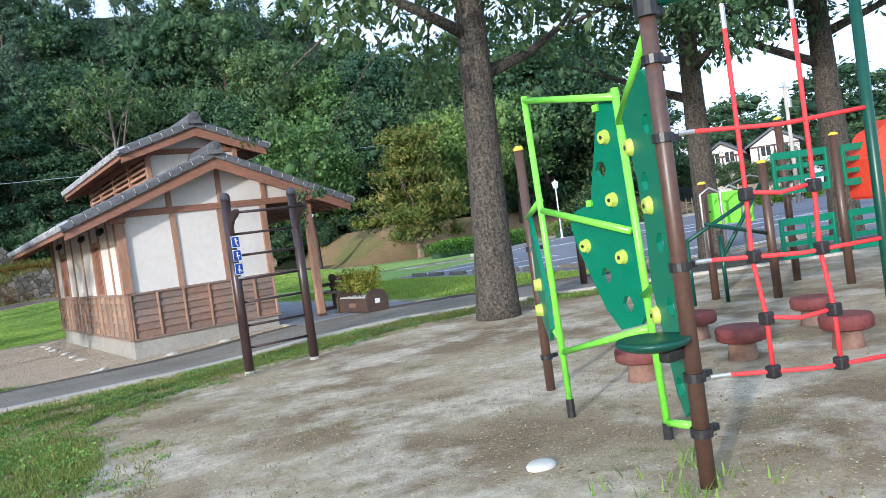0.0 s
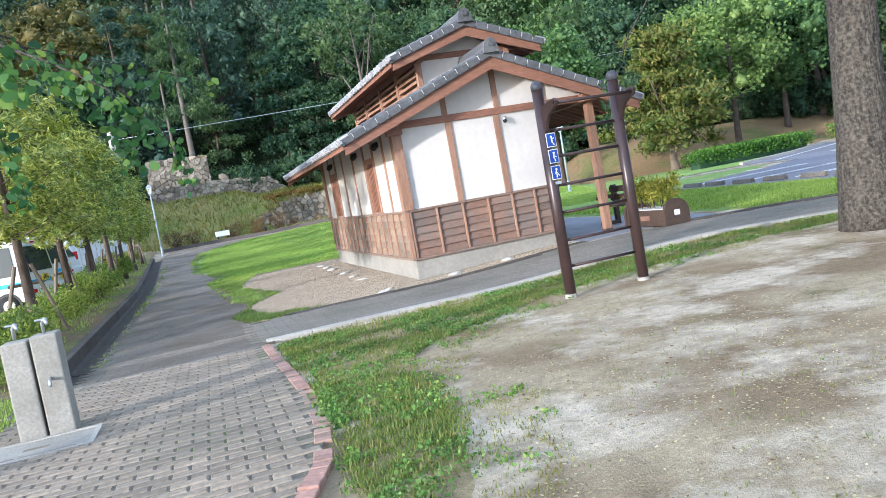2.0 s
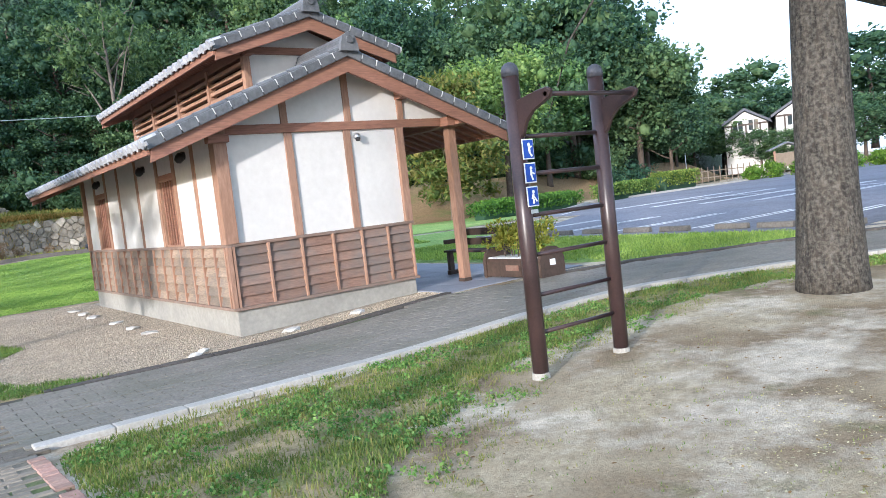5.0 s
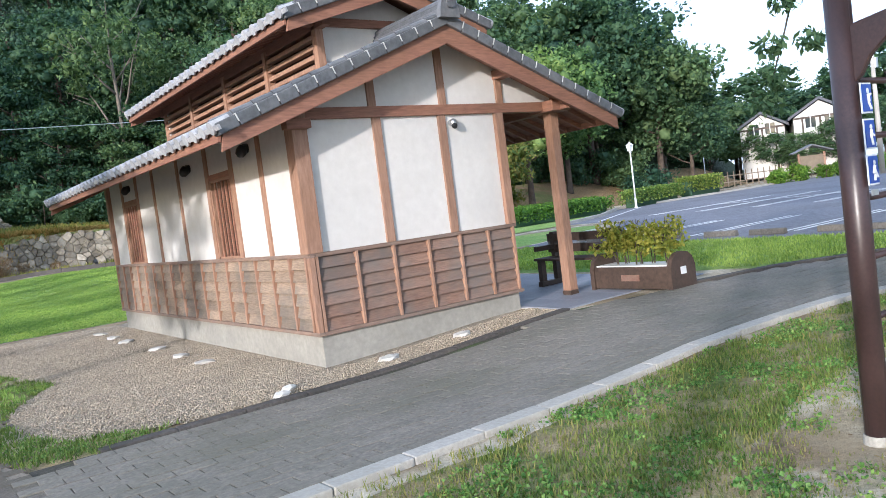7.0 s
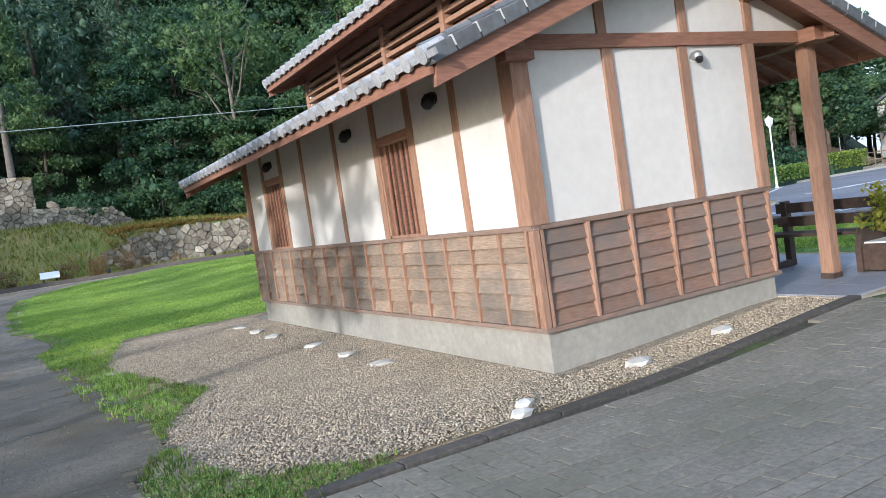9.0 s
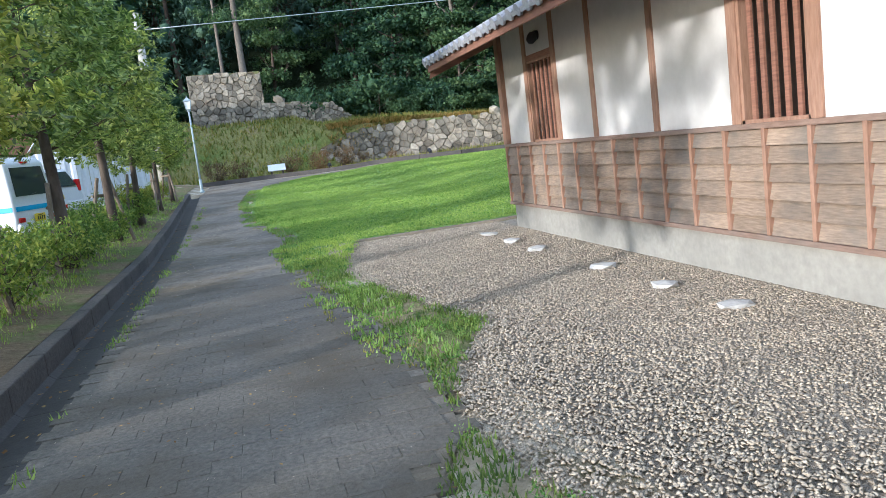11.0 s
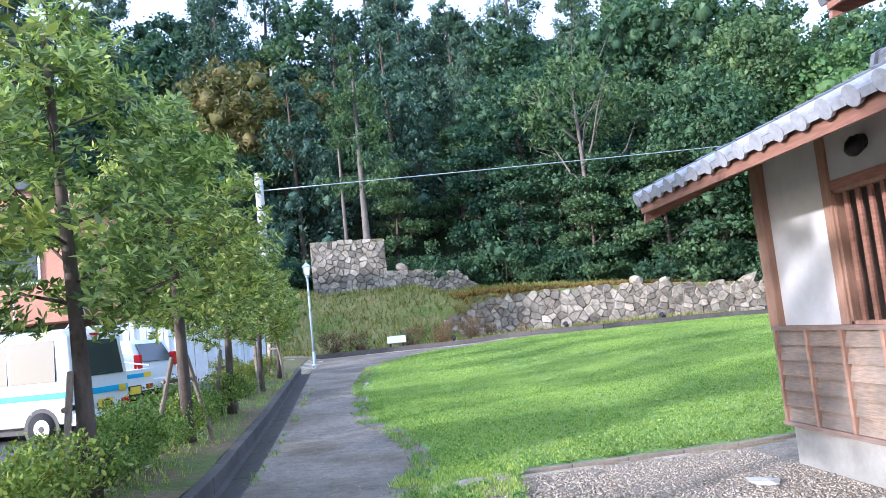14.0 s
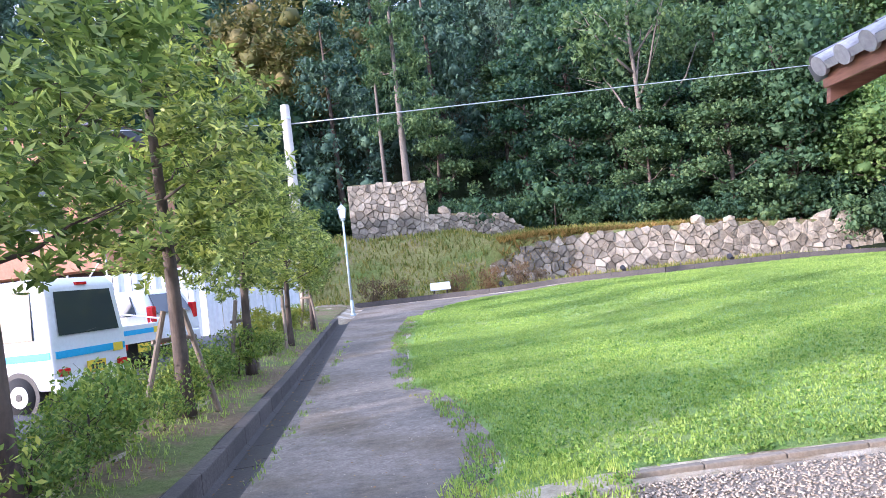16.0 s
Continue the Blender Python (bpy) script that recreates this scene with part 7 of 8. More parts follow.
bed = part("bed_floor", boxes((0.0, 2.0, -0.70, 0.70, 0.60, 0.66)), M_WHITE, truck)
for d in ((0.0, 0.035, -0.70, 0.70, 0.66, 0.94), (0.035, 2.0, -0.70, -0.67, 0.66, 0.94), (0.035, 2.0, 0.67, 0.70, 0.66, 0.94)):
    part("drop_side", boxes(d, bevel=0.008), M_WHITE, bed)
part("tail_stripe", boxes((-0.006, 0.01, -0.6, 0.6, 0.76, 0.85)), M_STRIPE, bed)
part("yellow_mark", boxes((-0.008, 0.01, -0.62, -0.35, 0.75, 0.86)), M_YELLOW, bed)
part("rear_glass", boxes((2.0, 2.08, -0.5, 0.5, 1.12, 1.5)), M_GLASS, truck)
part("tonneau_rail", rods(((0.05, -0.66, 1.0), (2.0, -0.66, 1.35), 0.018), ((0.05, 0.66, 1.0), (2.0, 0.66, 1.35), 0.018), seg=8), M_METAL, truck)
part("number_plate", boxes((-0.04, -0.02, -0.17, 0.17, 0.42, 0.58)), M_YELLOW, truck)
part("chassis", boxes((0.1, 3.1, -0.4, 0.4, 0.3, 0.6)), M_BLACK, truck)
for s in (1, -1):
    for xw in (0.55, 2.75):
        wheel(truck, xw, s * 0.6, 0.27)
    part("tail_light", boxes((-0.03, 0.02, s * 0.55 - 0.1, s * 0.55 + 0.1, 0.5, 0.6)), M_TAIL, truck)

car = thing("car", pose(-5.95, 38.4, gz(-5.95, 38.4) + 0.012, 0, 0, YAW), "white hatchback with tall red tail lights", "car", "white vehicles in the yard")
cb = part("body", body_shell([(0.02, 0.32), (-0.02, 0.6), (0.05, 0.95), (0.30, 1.48), (0.55, 1.56), (2.2, 1.54), (2.95, 1.05), (3.75, 0.9), (3.9, 0.6), (3.88, 0.3)], 1.68, 0.16, 0.07), M_WHITE, car, "white painted body", True)
for s in (1, -1):
    part("tail_light", boxes((0.0, 0.16, s * 0.74 - 0.07, s * 0.74 + 0.07, 0.82, 1.18), bevel=0.03), M_TAIL, cb, "tall red tail light")
    bm = bmesh.new()
    vv = [bm.verts.new((x, s * (0.845 - 0.13 * (z - 0.95)), z)) for x, z in ((0.42, 1.0), (2.75, 1.0), (2.1, 1.44), (0.6, 1.44))]
    f = bm.faces.new(vv)
    r = bmesh.ops.extrude_face_region(bm, geom=[f])
    for g in (g for g in r["geom"] if isinstance(g, bmesh.types.BMVert)):
        g.co.y -= s * 0.05
    bmesh.ops.recalc_face_normals(bm, faces=bm.faces)
    part("side_window", bm, M_GLASS, cb)
    for xw in (0.75, 3.2):
        part("wheel_arch", rods(((xw, s * 0.7, 0.3), (xw, s * 0.845, 0.3), 0.37), seg=24), M_BLACK, cb)
        wheel(car, xw, s * 0.765, 0.3, 0.18)
bm = bmesh.new()
vv = [bm.verts.new(p) for p in ((0.03, -0.62, 1.0), (0.03, 0.62, 1.0), (0.27, 0.55, 1.44), (0.27, -0.55, 1.44))]
f = bm.faces.new(vv)
r = bmesh.ops.extrude_face_region(bm, geom=[f])
for g in (g for g in r["geom"] if isinstance(g, bmesh.types.BMVert)):
    g.co.x -= 0.012
bmesh.ops.recalc_face_normals(bm, faces=bm.faces)
part("rear_window", bm, M_GLASS, cb)
part("bumper", boxes((-0.06, 0.1, -0.78, 0.78, 0.3, 0.55), bevel=0.04), M_WHITE, cb)
bays = thing("bay_line", pose(0, 0, 0), "white painted bay lines on the yard", "road marking", kind="structure")
for i in range(9):
    y = 21.6 + 2.55 * i
    bm = bmesh.new()
    bar(bm, (-4.75, y, gz(-4.9, y) + 0.018), (-9.5, y + 1.6, gz(-9.5, y + 1.6) + 0.018), 0.12, 0.006)
    part("line", bm, M_ROADPAINT, bays)

# ---- site fence, building behind, poles ----
fence = thing("site_fence", pose(0, 0, 0), "white corrugated steel site fence", "fence")


def fence_run(a, b, h):
    a, b = Vector(a), Vector(b)
    n = max(1, round((b - a).length / 0.5))
    for i in range(n):
        p, q = a.lerp(b, i / n), a.lerp(b, (i + 1) / n)
        z = gz(p.x, p.y)
        bm = bmesh.new()
        d, nrm = (q - p).normalized(), Vector((-(q - p).y, (q - p).x, 0)).normalized()
        prof = [(0, 0), (0.14, 0), (0.2, 0.05), (0.3, 0.05), (0.36, 0), (0.49, 0)]
        lo = [bm.verts.new(p + d * s + nrm * o + Vector((0, 0, z))) for s, o in prof]
        hi = [bm.verts.new(v.co + Vector((0, 0, h))) for v in lo]
        lo2 = [bm.verts.new(v.co + nrm * 0.012) for v in lo]
        hi2 = [bm.verts.new(v.co + nrm * 0.012) for v in hi]
        for k in range(len(prof) - 1):
            bm.faces.new((lo[k], lo[k + 1], hi[k + 1], hi[k]))
            bm.faces.new((lo2[k + 1], lo2[k], hi2[k], hi2[k + 1]))
            bm.faces.new((hi[k], hi[k + 1], hi2[k + 1], hi2[k]))
        bmesh.ops.recalc_face_normals(bm, faces=bm.faces)
        part("panel", bm, M_FENCE, fence)
    for k in range(int((b - a).length / 2) + 1):
        p = a.lerp(b, min(1, 2 * k / (b - a).length)) + nrm * 0.08
        part("fence_post", rods(((p.x, p.y, gz(p.x, p.y)), (p.x, p.y, gz(p.x, p.y) + h + 0.12), 0.024), seg=8), M_METAL, fence)


fence_run((-26, 40.0, 0), (-6.6, 43.6, 0), 2.1)
fence_run((-6.6, 43.6, 0), (-4.3, 46.4, 0), 2.1)
yard = thing("yard_building", pose(0, 0, 0), "orange-brown building with scaffold poles behind the fence", "building")
part("wall", boxes((-34, -11.5, 49, 58, 3.0, 8.2)), M_ORANGEWALL, yard)
# dark block stands in for the shaded opening under the upper floor
part("ground_floor", boxes((-33.5, -12.0, 50.5, 58, 0, 3.0)), M_DARK_WOOD_SHADE, yard)
part("roof", boxes((-34.5, -11, 48.6, 58.5, 8.2, 8.5)), M_ROOFNAVY, yard)
for x in (-31, -27.5, -24, -20.5, -17, -13.8):
    w = part("window", boxes((x - 0.8, x + 0.8, 48.95, 49.02, 4.6, 6.2)), M_GLASS, yard)
    part("window_frame", boxes((x - 0.88, x + 0.88, 48.9, 48.96, 6.2, 6.28), (x - 0.88, x + 0.88, 48.9, 48.96, 4.52, 4.6), (x - 0.88, x - 0.8, 48.9, 48.96, 4.52, 6.28), (x + 0.8, x + 0.88, 48.9, 48.96, 4.52, 6.28)), M_WHITE, w)
for x in np.arange(-30, -9, 2.4):
    part("scaffold_pole", rods(((x, 47.2, 0), (x, 47.2, 4.2), 0.03), ((x, 47.2, 0.4), (x + 2.2, 47.3, 3.2), 0.025), seg=8), M_METAL, yard)

pole = thing("utility_pole", pose(-3.85, 44.4, gz(-3.85, 44.4)), "pale concrete utility pole", "utility pole", "utility poles")
part("shaft", rods(((0, 0, -0.2), (0, 0, 6.75), 0.17, 0.14), seg=18), M_CONC, pole, "", True)
part("band", rods(((0, 0, 6.35), (0, 0, 6.42), 0.155), seg=18), M_METAL, pole)
part("pole_cap", lathe(bmesh.new(), [(0.145, 0), (0.13, 0.05), (0.03, 0.08)], 16, (0, 0, 6.75)), M_CONC, pole)
ca, cb_ = Vector((-3.8, 44.4, 6.52)), Vector((74, 62.9, 12.4))
cable = tube_part("overhead_cable", [ca.lerp(cb_, k) - Vector((0, 0, 4 * 0.35 * k * (1 - k))) for k in np.linspace(0, 1, 25)], 0.018, M_METAL, None, 6)
tagged(cable, "thin pale cable strung from the utility pole", "cable")
cable2 = tube_part("overhead_cable", [ca.lerp(Vector((-40, 38, 9)), k) - Vector((0, 0, 4 * 0.4 * k * (1 - k))) for k in np.linspace(0, 1, 15)], 0.014, M_METAL, None, 6)
tagged(cable2, "thin cable running on behind the trees", "cable")
ep = thing("utility_pole", pose(56.0, 33.1, gz(56, 33.1)), "tall concrete utility pole beside the car park", "utility pole", "utility poles")
part("shaft", rods(((0, 0, -0.2), (0, 0, 9.4), 0.19, 0.12), seg=14), M_CONC, ep, "", True)
part("crossarm", boxes((-0.7, 0.7, -0.05, 0.05, 8.9, 9.0)), M_METAL, ep)
part("transformer", rods(((0.3, 0, 7.4), (0.3, 0, 8.1), 0.22), seg=14), M_METAL, ep)


def street_lamp(x, y, h, mat, label):
    """A slim post with a four-sided lantern."""
    z0 = gz(x, y)
    l = thing("street_lamp", pose(x, y, z0), label, "street lamp", "lantern street lamps")
    part("post", rods(((0, 0, -0.1), (0, 0, 0.6), 0.075, 0.06), ((0, 0, 0.6), (0, 0, h - 0.62), 0.05, 0.04), seg=14), mat, l, "", True)
    part("base_ring", lathe(bmesh.new(), [(0.11, 0), (0.11, 0.06), (0.08, 0.1)], 16), mat, l)
    part("collar", lathe(bmesh.new(), [(0.05, 0), (0.09, 0.04), (0.06, 0.1)], 14, (0, 0, h - 0.66)), mat, l)
    lan = part("lantern_frame", bmesh.new(), mat, l)
    bm = bmesh.new()
    for sx, sy in ((1, 1), (1, -1), (-1, 1), (-1, -1)):
        rod(bm, (0.09 * sx, 0.09 * sy, h - 0.56), (0.145 * sx, 0.145 * sy, h - 0.2), 0.012, seg=6)
    bm.to_mesh(lan.data)
    bm.free()
    bm = bmesh.new()
    bmesh.ops.create_cone(bm, cap_ends=True, segments=4, radius1=0.115, radius2=0.19, depth=0.34, matrix=Matrix.Translation((0, 0, h - 0.38)) @ Matrix.Rotation(radians(45), 4, "Z"))
    part("lantern_glass", bm, M_WHITE, lan, "frosted white lantern panes")
    bm = bmesh.new()
    bmesh.ops.create_cone(bm, cap_ends=True, segments=4, radius1=0.25, radius2=0.04, depth=0.17, matrix=Matrix.Translation((0, 0, h - 0.12)) @ Matrix.Rotation(radians(45), 4, "Z"))
    rod(bm, (0, 0, h - 0.04), (0, 0, h + 0.06), 0.022, 0.006, seg=8)
    part("lantern_roof", bm, mat, lan)
    return l


street_lamp(-2.86, 49.6, 4.25, M_TEAL, "grey-blue lamp post with a lantern where the paths meet")
street_lamp(36.0, 38.6, 4.0, M_WHITE, "white lamp post with a lantern by the hedges")
street_lamp(64.0, 52.6, 4.2, M_WHITE, "white lamp post with a lantern across the car park")
street_lamp(16.6, 36.2, 3.6, M_TEAL, "grey-blue lamp post on the lawn behind the building")
street_lamp(73, 78, 4.4, M_WHITE, "white lamp post with a lantern far off")

# drinking fountain
tap = thing("drinking_fountain", pose(-1.82, 9.98, gz(-1.82, 9.98)), "pair of grey concrete tap pillars with metal taps", "drinking fountain")
for x in (-0.11, 0.11):
    p = part("pillar", boxes((x - 0.1, x + 0.1, -0.12, 0.12, -0.1, 0.84 if x < 0 else 0.86), bevel=0.015), M_GREYBOX, tap, "speckled concrete pillar")
    tube_part("tap", [(x, -0.02, 0.86), (x, -0.02, 0.95), (x + 0.03, -0.06, 0.98), (x + 0.05, -0.1, 0.94)], 0.014, M_METAL, p, 8, "small metal tap")
    part("tap_handle", rods(((x - 0.05, -0.02, 0.975), (x + 0.04, -0.02, 0.975), 0.009), seg=8), M_METAL, p)
tube_part("side_tap", [(0.11, -0.12, 0.5), (0.11, -0.19, 0.5), (0.11, -0.22, 0.45)], 0.014, M_METAL, tap, 8)
part("drain_frame", boxes((-0.42, 0.42, -0.75, -0.70, -0.02, 0.055), (-0.42, 0.42, -0.20, -0.16, -0.02, 0.055), (-0.42, -0.38, -0.70, -0.20, -0.02, 0.055), (0.38, 0.42, -0.70, -0.20, -0.02, 0.055)), M_CONC, tap, "pale drain frame")
part("drain_grate", boxes((-0.38, 0.38, -0.70, -0.20, -0.02, 0.045)), M_GREYBOX, tap)

# bench and planter on the porch
bench = thing("bench", pose(8.12, 17.3, -0.18, 0, 0, 0), "dark stained wooden bench with a slatted back", "bench")
for y in (-0.62, 0.62):
    part("bench_leg", boxes((-0.22, 0.24, y - 0.05, y + 0.05, 0.0, 0.08), (-0.20, -0.10, y - 0.045, y + 0.045, 0.08, 0.42), (0.14, 0.24, y - 0.045, y + 0.045, 0.08, 0.86), (-0.24, 0.2, y - 0.05, y + 0.05, 0.58, 0.66), bevel=0.008), M_DARK_WOOD_SHADE, bench)
for x in (-0.16, -0.02, 0.11):
    part("seat_slat", boxes((x - 0.06, x + 0.06, -0.72, 0.72, 0.42, 0.46), bevel=0.006), M_DARK_WOOD_SHADE, bench)
for z in (0.58, 0.76):
    part("back_slat", boxes((0.15, 0.19, -0.74, 0.74, z - 0.06, z + 0.07), bevel=0.006), M_DARK_WOOD_SHADE, bench)
part("name_plate", boxes((0.14, 0.148, -0.14, 0.14, 0.66, 0.68)), M_METAL, bench)
planter = thing("planter_box", pose(7.98, 15.93, -0.185, 0, 0, 0), "dark brown wooden planter with rounded end boards", "planter")
for y in (-0.68, 0.68):
    bm = bmesh.new()
    prism(bm, [(-0.27, 0.0), (0.27, 0.0), (0.27, 0.30), (0.22, 0.42), (0.12, 0.49), (0.0, 0.51), (-0.12, 0.49), (-0.22, 0.42), (-0.27, 0.30)], "y", y - 0.035, y + 0.035)
    e = part("end_board", bm, M_DARK_WOOD_SHADE, planter)
    part("paper_label", boxes((-0.06, 0.06, y - 0.04 if y < 0 else y + 0.035, y - 0.035 if y < 0 else y + 0.04, 0.2, 0.3)), M_WHITE, e, "small white label")
for x in (-0.24, 0.21):
    part("side_board", boxes((x, x + 0.03, -0.645, 0.645, 0.02, 0.33), bevel=0.006), M_DARK_WOOD_SHADE, planter)
part("liner_rim", boxes((-0.20, 0.20, -0.64, 0.64, 0.30, 0.345)), M_WHITE, planter, "pale liner rim")
part("plaque", boxes((-0.247, -0.24, -0.16, 0.16, 0.13, 0.22)), M_STOOLB, planter)
pl = thing("planter_shrub", pose(7.98, 15.93, 0.14), "bushy yellow-green shrub growing in the planter", "shrub")
rng = np.random.default_rng(9)
cs = [(rng.uniform(-0.2, 0.2), rng.uniform(-0.62, 0.62), rng.uniform(0.2, 0.56)) for _ in range(46)]
v, f = leaves(rng, cs, 0.17, 60, 0.075, 0.5)
piece("foliage", fast_mesh("foliage", v, f, M_LEAF_YELLOW), pl, Matrix())
vs, fs = [], []
for i in range(14):
    x, y = rng.uniform(-0.12, 0.12), rng.uniform(-0.5, 0.5)
    a, b = tube([(x, y, 0), (x + rng.normal(0, 0.04), y + rng.normal(0, 0.05), 0.3), (x + rng.normal(0, 0.1), y + rng.normal(0, 0.1), 0.65)], [0.009, 0.007, 0.003], 5)
    fs += [tuple(k + len(vs) for k in q) for q in b]
    vs += a
piece("stem", mesh_from("stem", vs, fs, M_BARKR), pl, Matrix())

# information board, ground spotlights, wheel stops, bay lines
ib = thing("information_board", pose(0.75, 55.75, gz(0.75, 55.75)), "low white slanted information board on two legs", "information board")
for x in (-0.3, 0.3):
    part("leg", boxes((x - 0.04, x + 0.04, -0.05, 0.05, -0.1, 0.5)), M_DARK_WOOD_SHADE, ib)
bm = boxes((-0.46, 0.46, -0.26, 0.26, -0.025, 0.025), bevel=0.01)
bmesh.ops.rotate(bm, verts=bm.verts, cent=(0, 0, 0), matrix=Matrix.Rotation(radians(38), 3, "X"))
bmesh.ops.translate(bm, verts=bm.verts, vec=(0, 0, 0.55))
part("plate", bm, M_WHITE, ib, "white slanted plate")
for i, (x, y) in enumerate(((8.9, 54.3), (13.2, 52.9), (18.2, 52.4), (3.6, 56.0))):
    sp = thing("ground_spotlight", pose(x, y, gz(x, y)), "small black spotlight at the foot of the wall", "spotlight", "ground spotlights")
    part("stand", rods(((0, 0, -0.05), (0, 0, 0.16), 0.03), seg=8), M_BLACK, sp)
    part("lamp_head", rods(((0, -0.14, 0.22), (0, 0.14, 0.34), 0.09, 0.12), seg=12), M_BLACK, sp)
bm = bmesh.new()
prism(bm, [(-0.09, 0), (0.09, 0), (0.06, 0.13), (-0.06, 0.13)], "y", -0.42, 0.42)
bmesh.ops.bevel(bm, geom=bm.edges[:], offset=0.015, segments=1, affect="EDGES")
wsm = bpy.data.meshes.new("wheel_stop")
bm.to_mesh(wsm)
bm.free()
wsm.materials.append(M_STOPCONC)
for i, y in enumerate((14.0, 15.5, 16.6, 18.1, 19.3, 20.8, 22.0, 23.4, 24.6)):
    o = new("wheel_stop", wsm)
    o.matrix_world = pose(15.05 + 0.05 * (i % 3), y, gz(15, y) + 0.015)
    tagged(o, "low grey concrete wheel stop at a parking bay", "wheel stop", "wheel stops")
lines = thing("parking_line", pose(0, 0, 0), "worn white parking bay lines", "road marking", kind="structure")
for i in range(13):
    y = 2.6 + 2.45 * i - 2
    for xa, xb in ((15.6, 20.4), (26.5, 31.3), (31.3, 36.2)):
        if xa < 20 and y < 11.5:
            continue
        for off in (0.0, 0.28):
            bm = bmesh.new()
            bar(bm, (xa, y + off, gz(xa, y) + 0.021), (xb, y + off, gz(xb, y) + 0.021), 0.11, 0.006)
            part("line", bm, M_ROADPAINT, lines)
bm = bmesh.new()
bar(bm, (31.3, -2, gz(31, 0) + 0.024), (31.3, 30, gz(31, 30) + 0.024), 0.11, 0.006)
part("line", bm, M_ROADPAINT, lines)
bm = bmesh.new()
bar(bm, (25, 31.8, gz(25, 31) + 0.021), (37, 39.0, gz(37, 39) + 0.021), 0.13, 0.006)
part("line", bm, M_ROADPAINT, lines)
kerb_run("kerb_lot", [(24, 33.0), (30, 36.0), (36, 40.2), (52, 41.3), (66, 43.5)], 0.18, 0.14, 0.2, M_CONC, "pale kerb at the far edge of the car park", 1.2)

# far houses, kiosk and rail fence
def far_house(x, y, z, yaw, w, d, h, label):
    f = thing("far_house", pose(x, y, z, 0, 0, yaw), label, "house", "far houses")
    bm = bmesh.new()
    prism(bm, [(-w / 2, -4), (w / 2, -4), (w / 2, h), (0, h + w * 0.30), (-w / 2, h)], "y", -d / 2, d / 2)
    part("wall", bm, M_PLASTER, f, "white wall with half-timber boards")
    bm = bmesh.new()
    prism(bm, [(-w / 2 - 0.5, h - 0.2), (0, h + w * 0.30 + 0.1), (w / 2 + 0.5, h - 0.2), (w / 2 + 0.5, h + 0.1), (0, h + w * 0.30 + 0.4), (-w / 2 - 0.5, h + 0.1)], "y", -d / 2 - 0.5, d / 2 + 0.5)
    part("roof", bm, M_ROOFNAVY, f, "dark slate roof")
    for k in (-0.33, 0.0, 0.33):
        part("half_timber", boxes((w * k - 0.09, w * k + 0.09, -d / 2 - 0.06, -d / 2, -0.5, h)), M_DARK_WOOD_SHADE, f)
    part("half_timber", boxes((-w / 2, w / 2, -d / 2 - 0.06, -d / 2, h - 0.2, h)), M_DARK_WOOD_SHADE, f)
    for k in (-0.18, 0.18):
        wd = part("window", boxes((w * k - 0.5, w * k + 0.5, -d / 2 - 0.05, -d / 2 + 0.02, 0.8, 2.0)), M_GLASS, f)
        part("window_frame", boxes((w * k - 0.58, w * k + 0.58, -d / 2 - 0.08, -d / 2, 2.0, 2.08), (w * k - 0.58, w * k + 0.58, -d / 2 - 0.08, -d / 2, 0.72, 0.8), (w * k - 0.04, w * k + 0.04, -d / 2 - 0.08, -d / 2, 0.8, 2.0)), M_WHITE, wd)
    return f


far_house(85.6, 52.4, 4.1, -58, 5.2, 11, 2.0, "white half-timbered house with dark roof on the rise")
far_house(83.0, 57.0, 4.1, -64, 4.6, 8, 1.6, "white gabled wing of the house on the rise")
kiosk = thing("kiosk", pose(63, 41.6, gz(63, 41.6), 0, 0, -50), "small roofed notice shelter by the car park", "shelter")
for x in (-1.0, 1.0):
    part("post", boxes((x - 0.08, x + 0.08, -0.08, 0.08, 0, 2.2)), M_WOOD, kiosk)
bm = bmesh.new()
prism(bm, [(-1.6, 2.2), (0, 2.8), (1.6, 2.2), (1.6, 2.3), (0, 2.92), (-1.6, 2.3)], "y", -0.8, 0.8)
part("roof", bm, M_TILE, kiosk)
part("board", boxes((-0.95, 0.95, -0.04, 0.04, 0.8, 2.0)), M_STAKE, kiosk)
rail = thing("rail_fence", pose(0, 0, 0), "low pale wooden picket fence across the car park", "fence")
for i in range(30):
    x, y = 56 + 0.62 * i, 53.5 - 0.25 * i
    part("picket", rods(((x, y, gz(x, y)), (x, y, gz(x, y) + 1.5), 0.06), seg=6), M_STAKE, rail)
for z in (0.5, 1.1):
    part("rail", bar(bmesh.new(), (56, 53.5, -0.2 + z), (74, 46.2, -0.2 + z), 0.06, 0.08), M_STAKE, rail)


# ---- gravel, grass and paving, last ----
for x, y, s in ((2.62, 24.8, 0.17), (2.61, 23.76, 0.17), (2.6, 22.78, 0.18), (2.63, 21.05, 0.18), (2.61, 19.82, 0.18), (2.61, 18.85, 0.18), (3.82, 16.2, 0.16), (4.9, 16.22, 0.15), (2.53, 16.08, 0.10), (2.36, 15.88, 0.11)):
    o = new("stepping_stone", STONES[int(x * 7 + y) % 8].copy())
    o.data.materials[0] = M_WHITESTONE
    o.matrix_world = Matrix.LocRotScale((x, y, gz(x, y) + 0.03), Euler((0, 0, y)), (s * 1.5, s * 1.25, 0.07))
    tagged(o, "small flat pale stone lying in the gravel", "stone", "pale stones in the gravel")


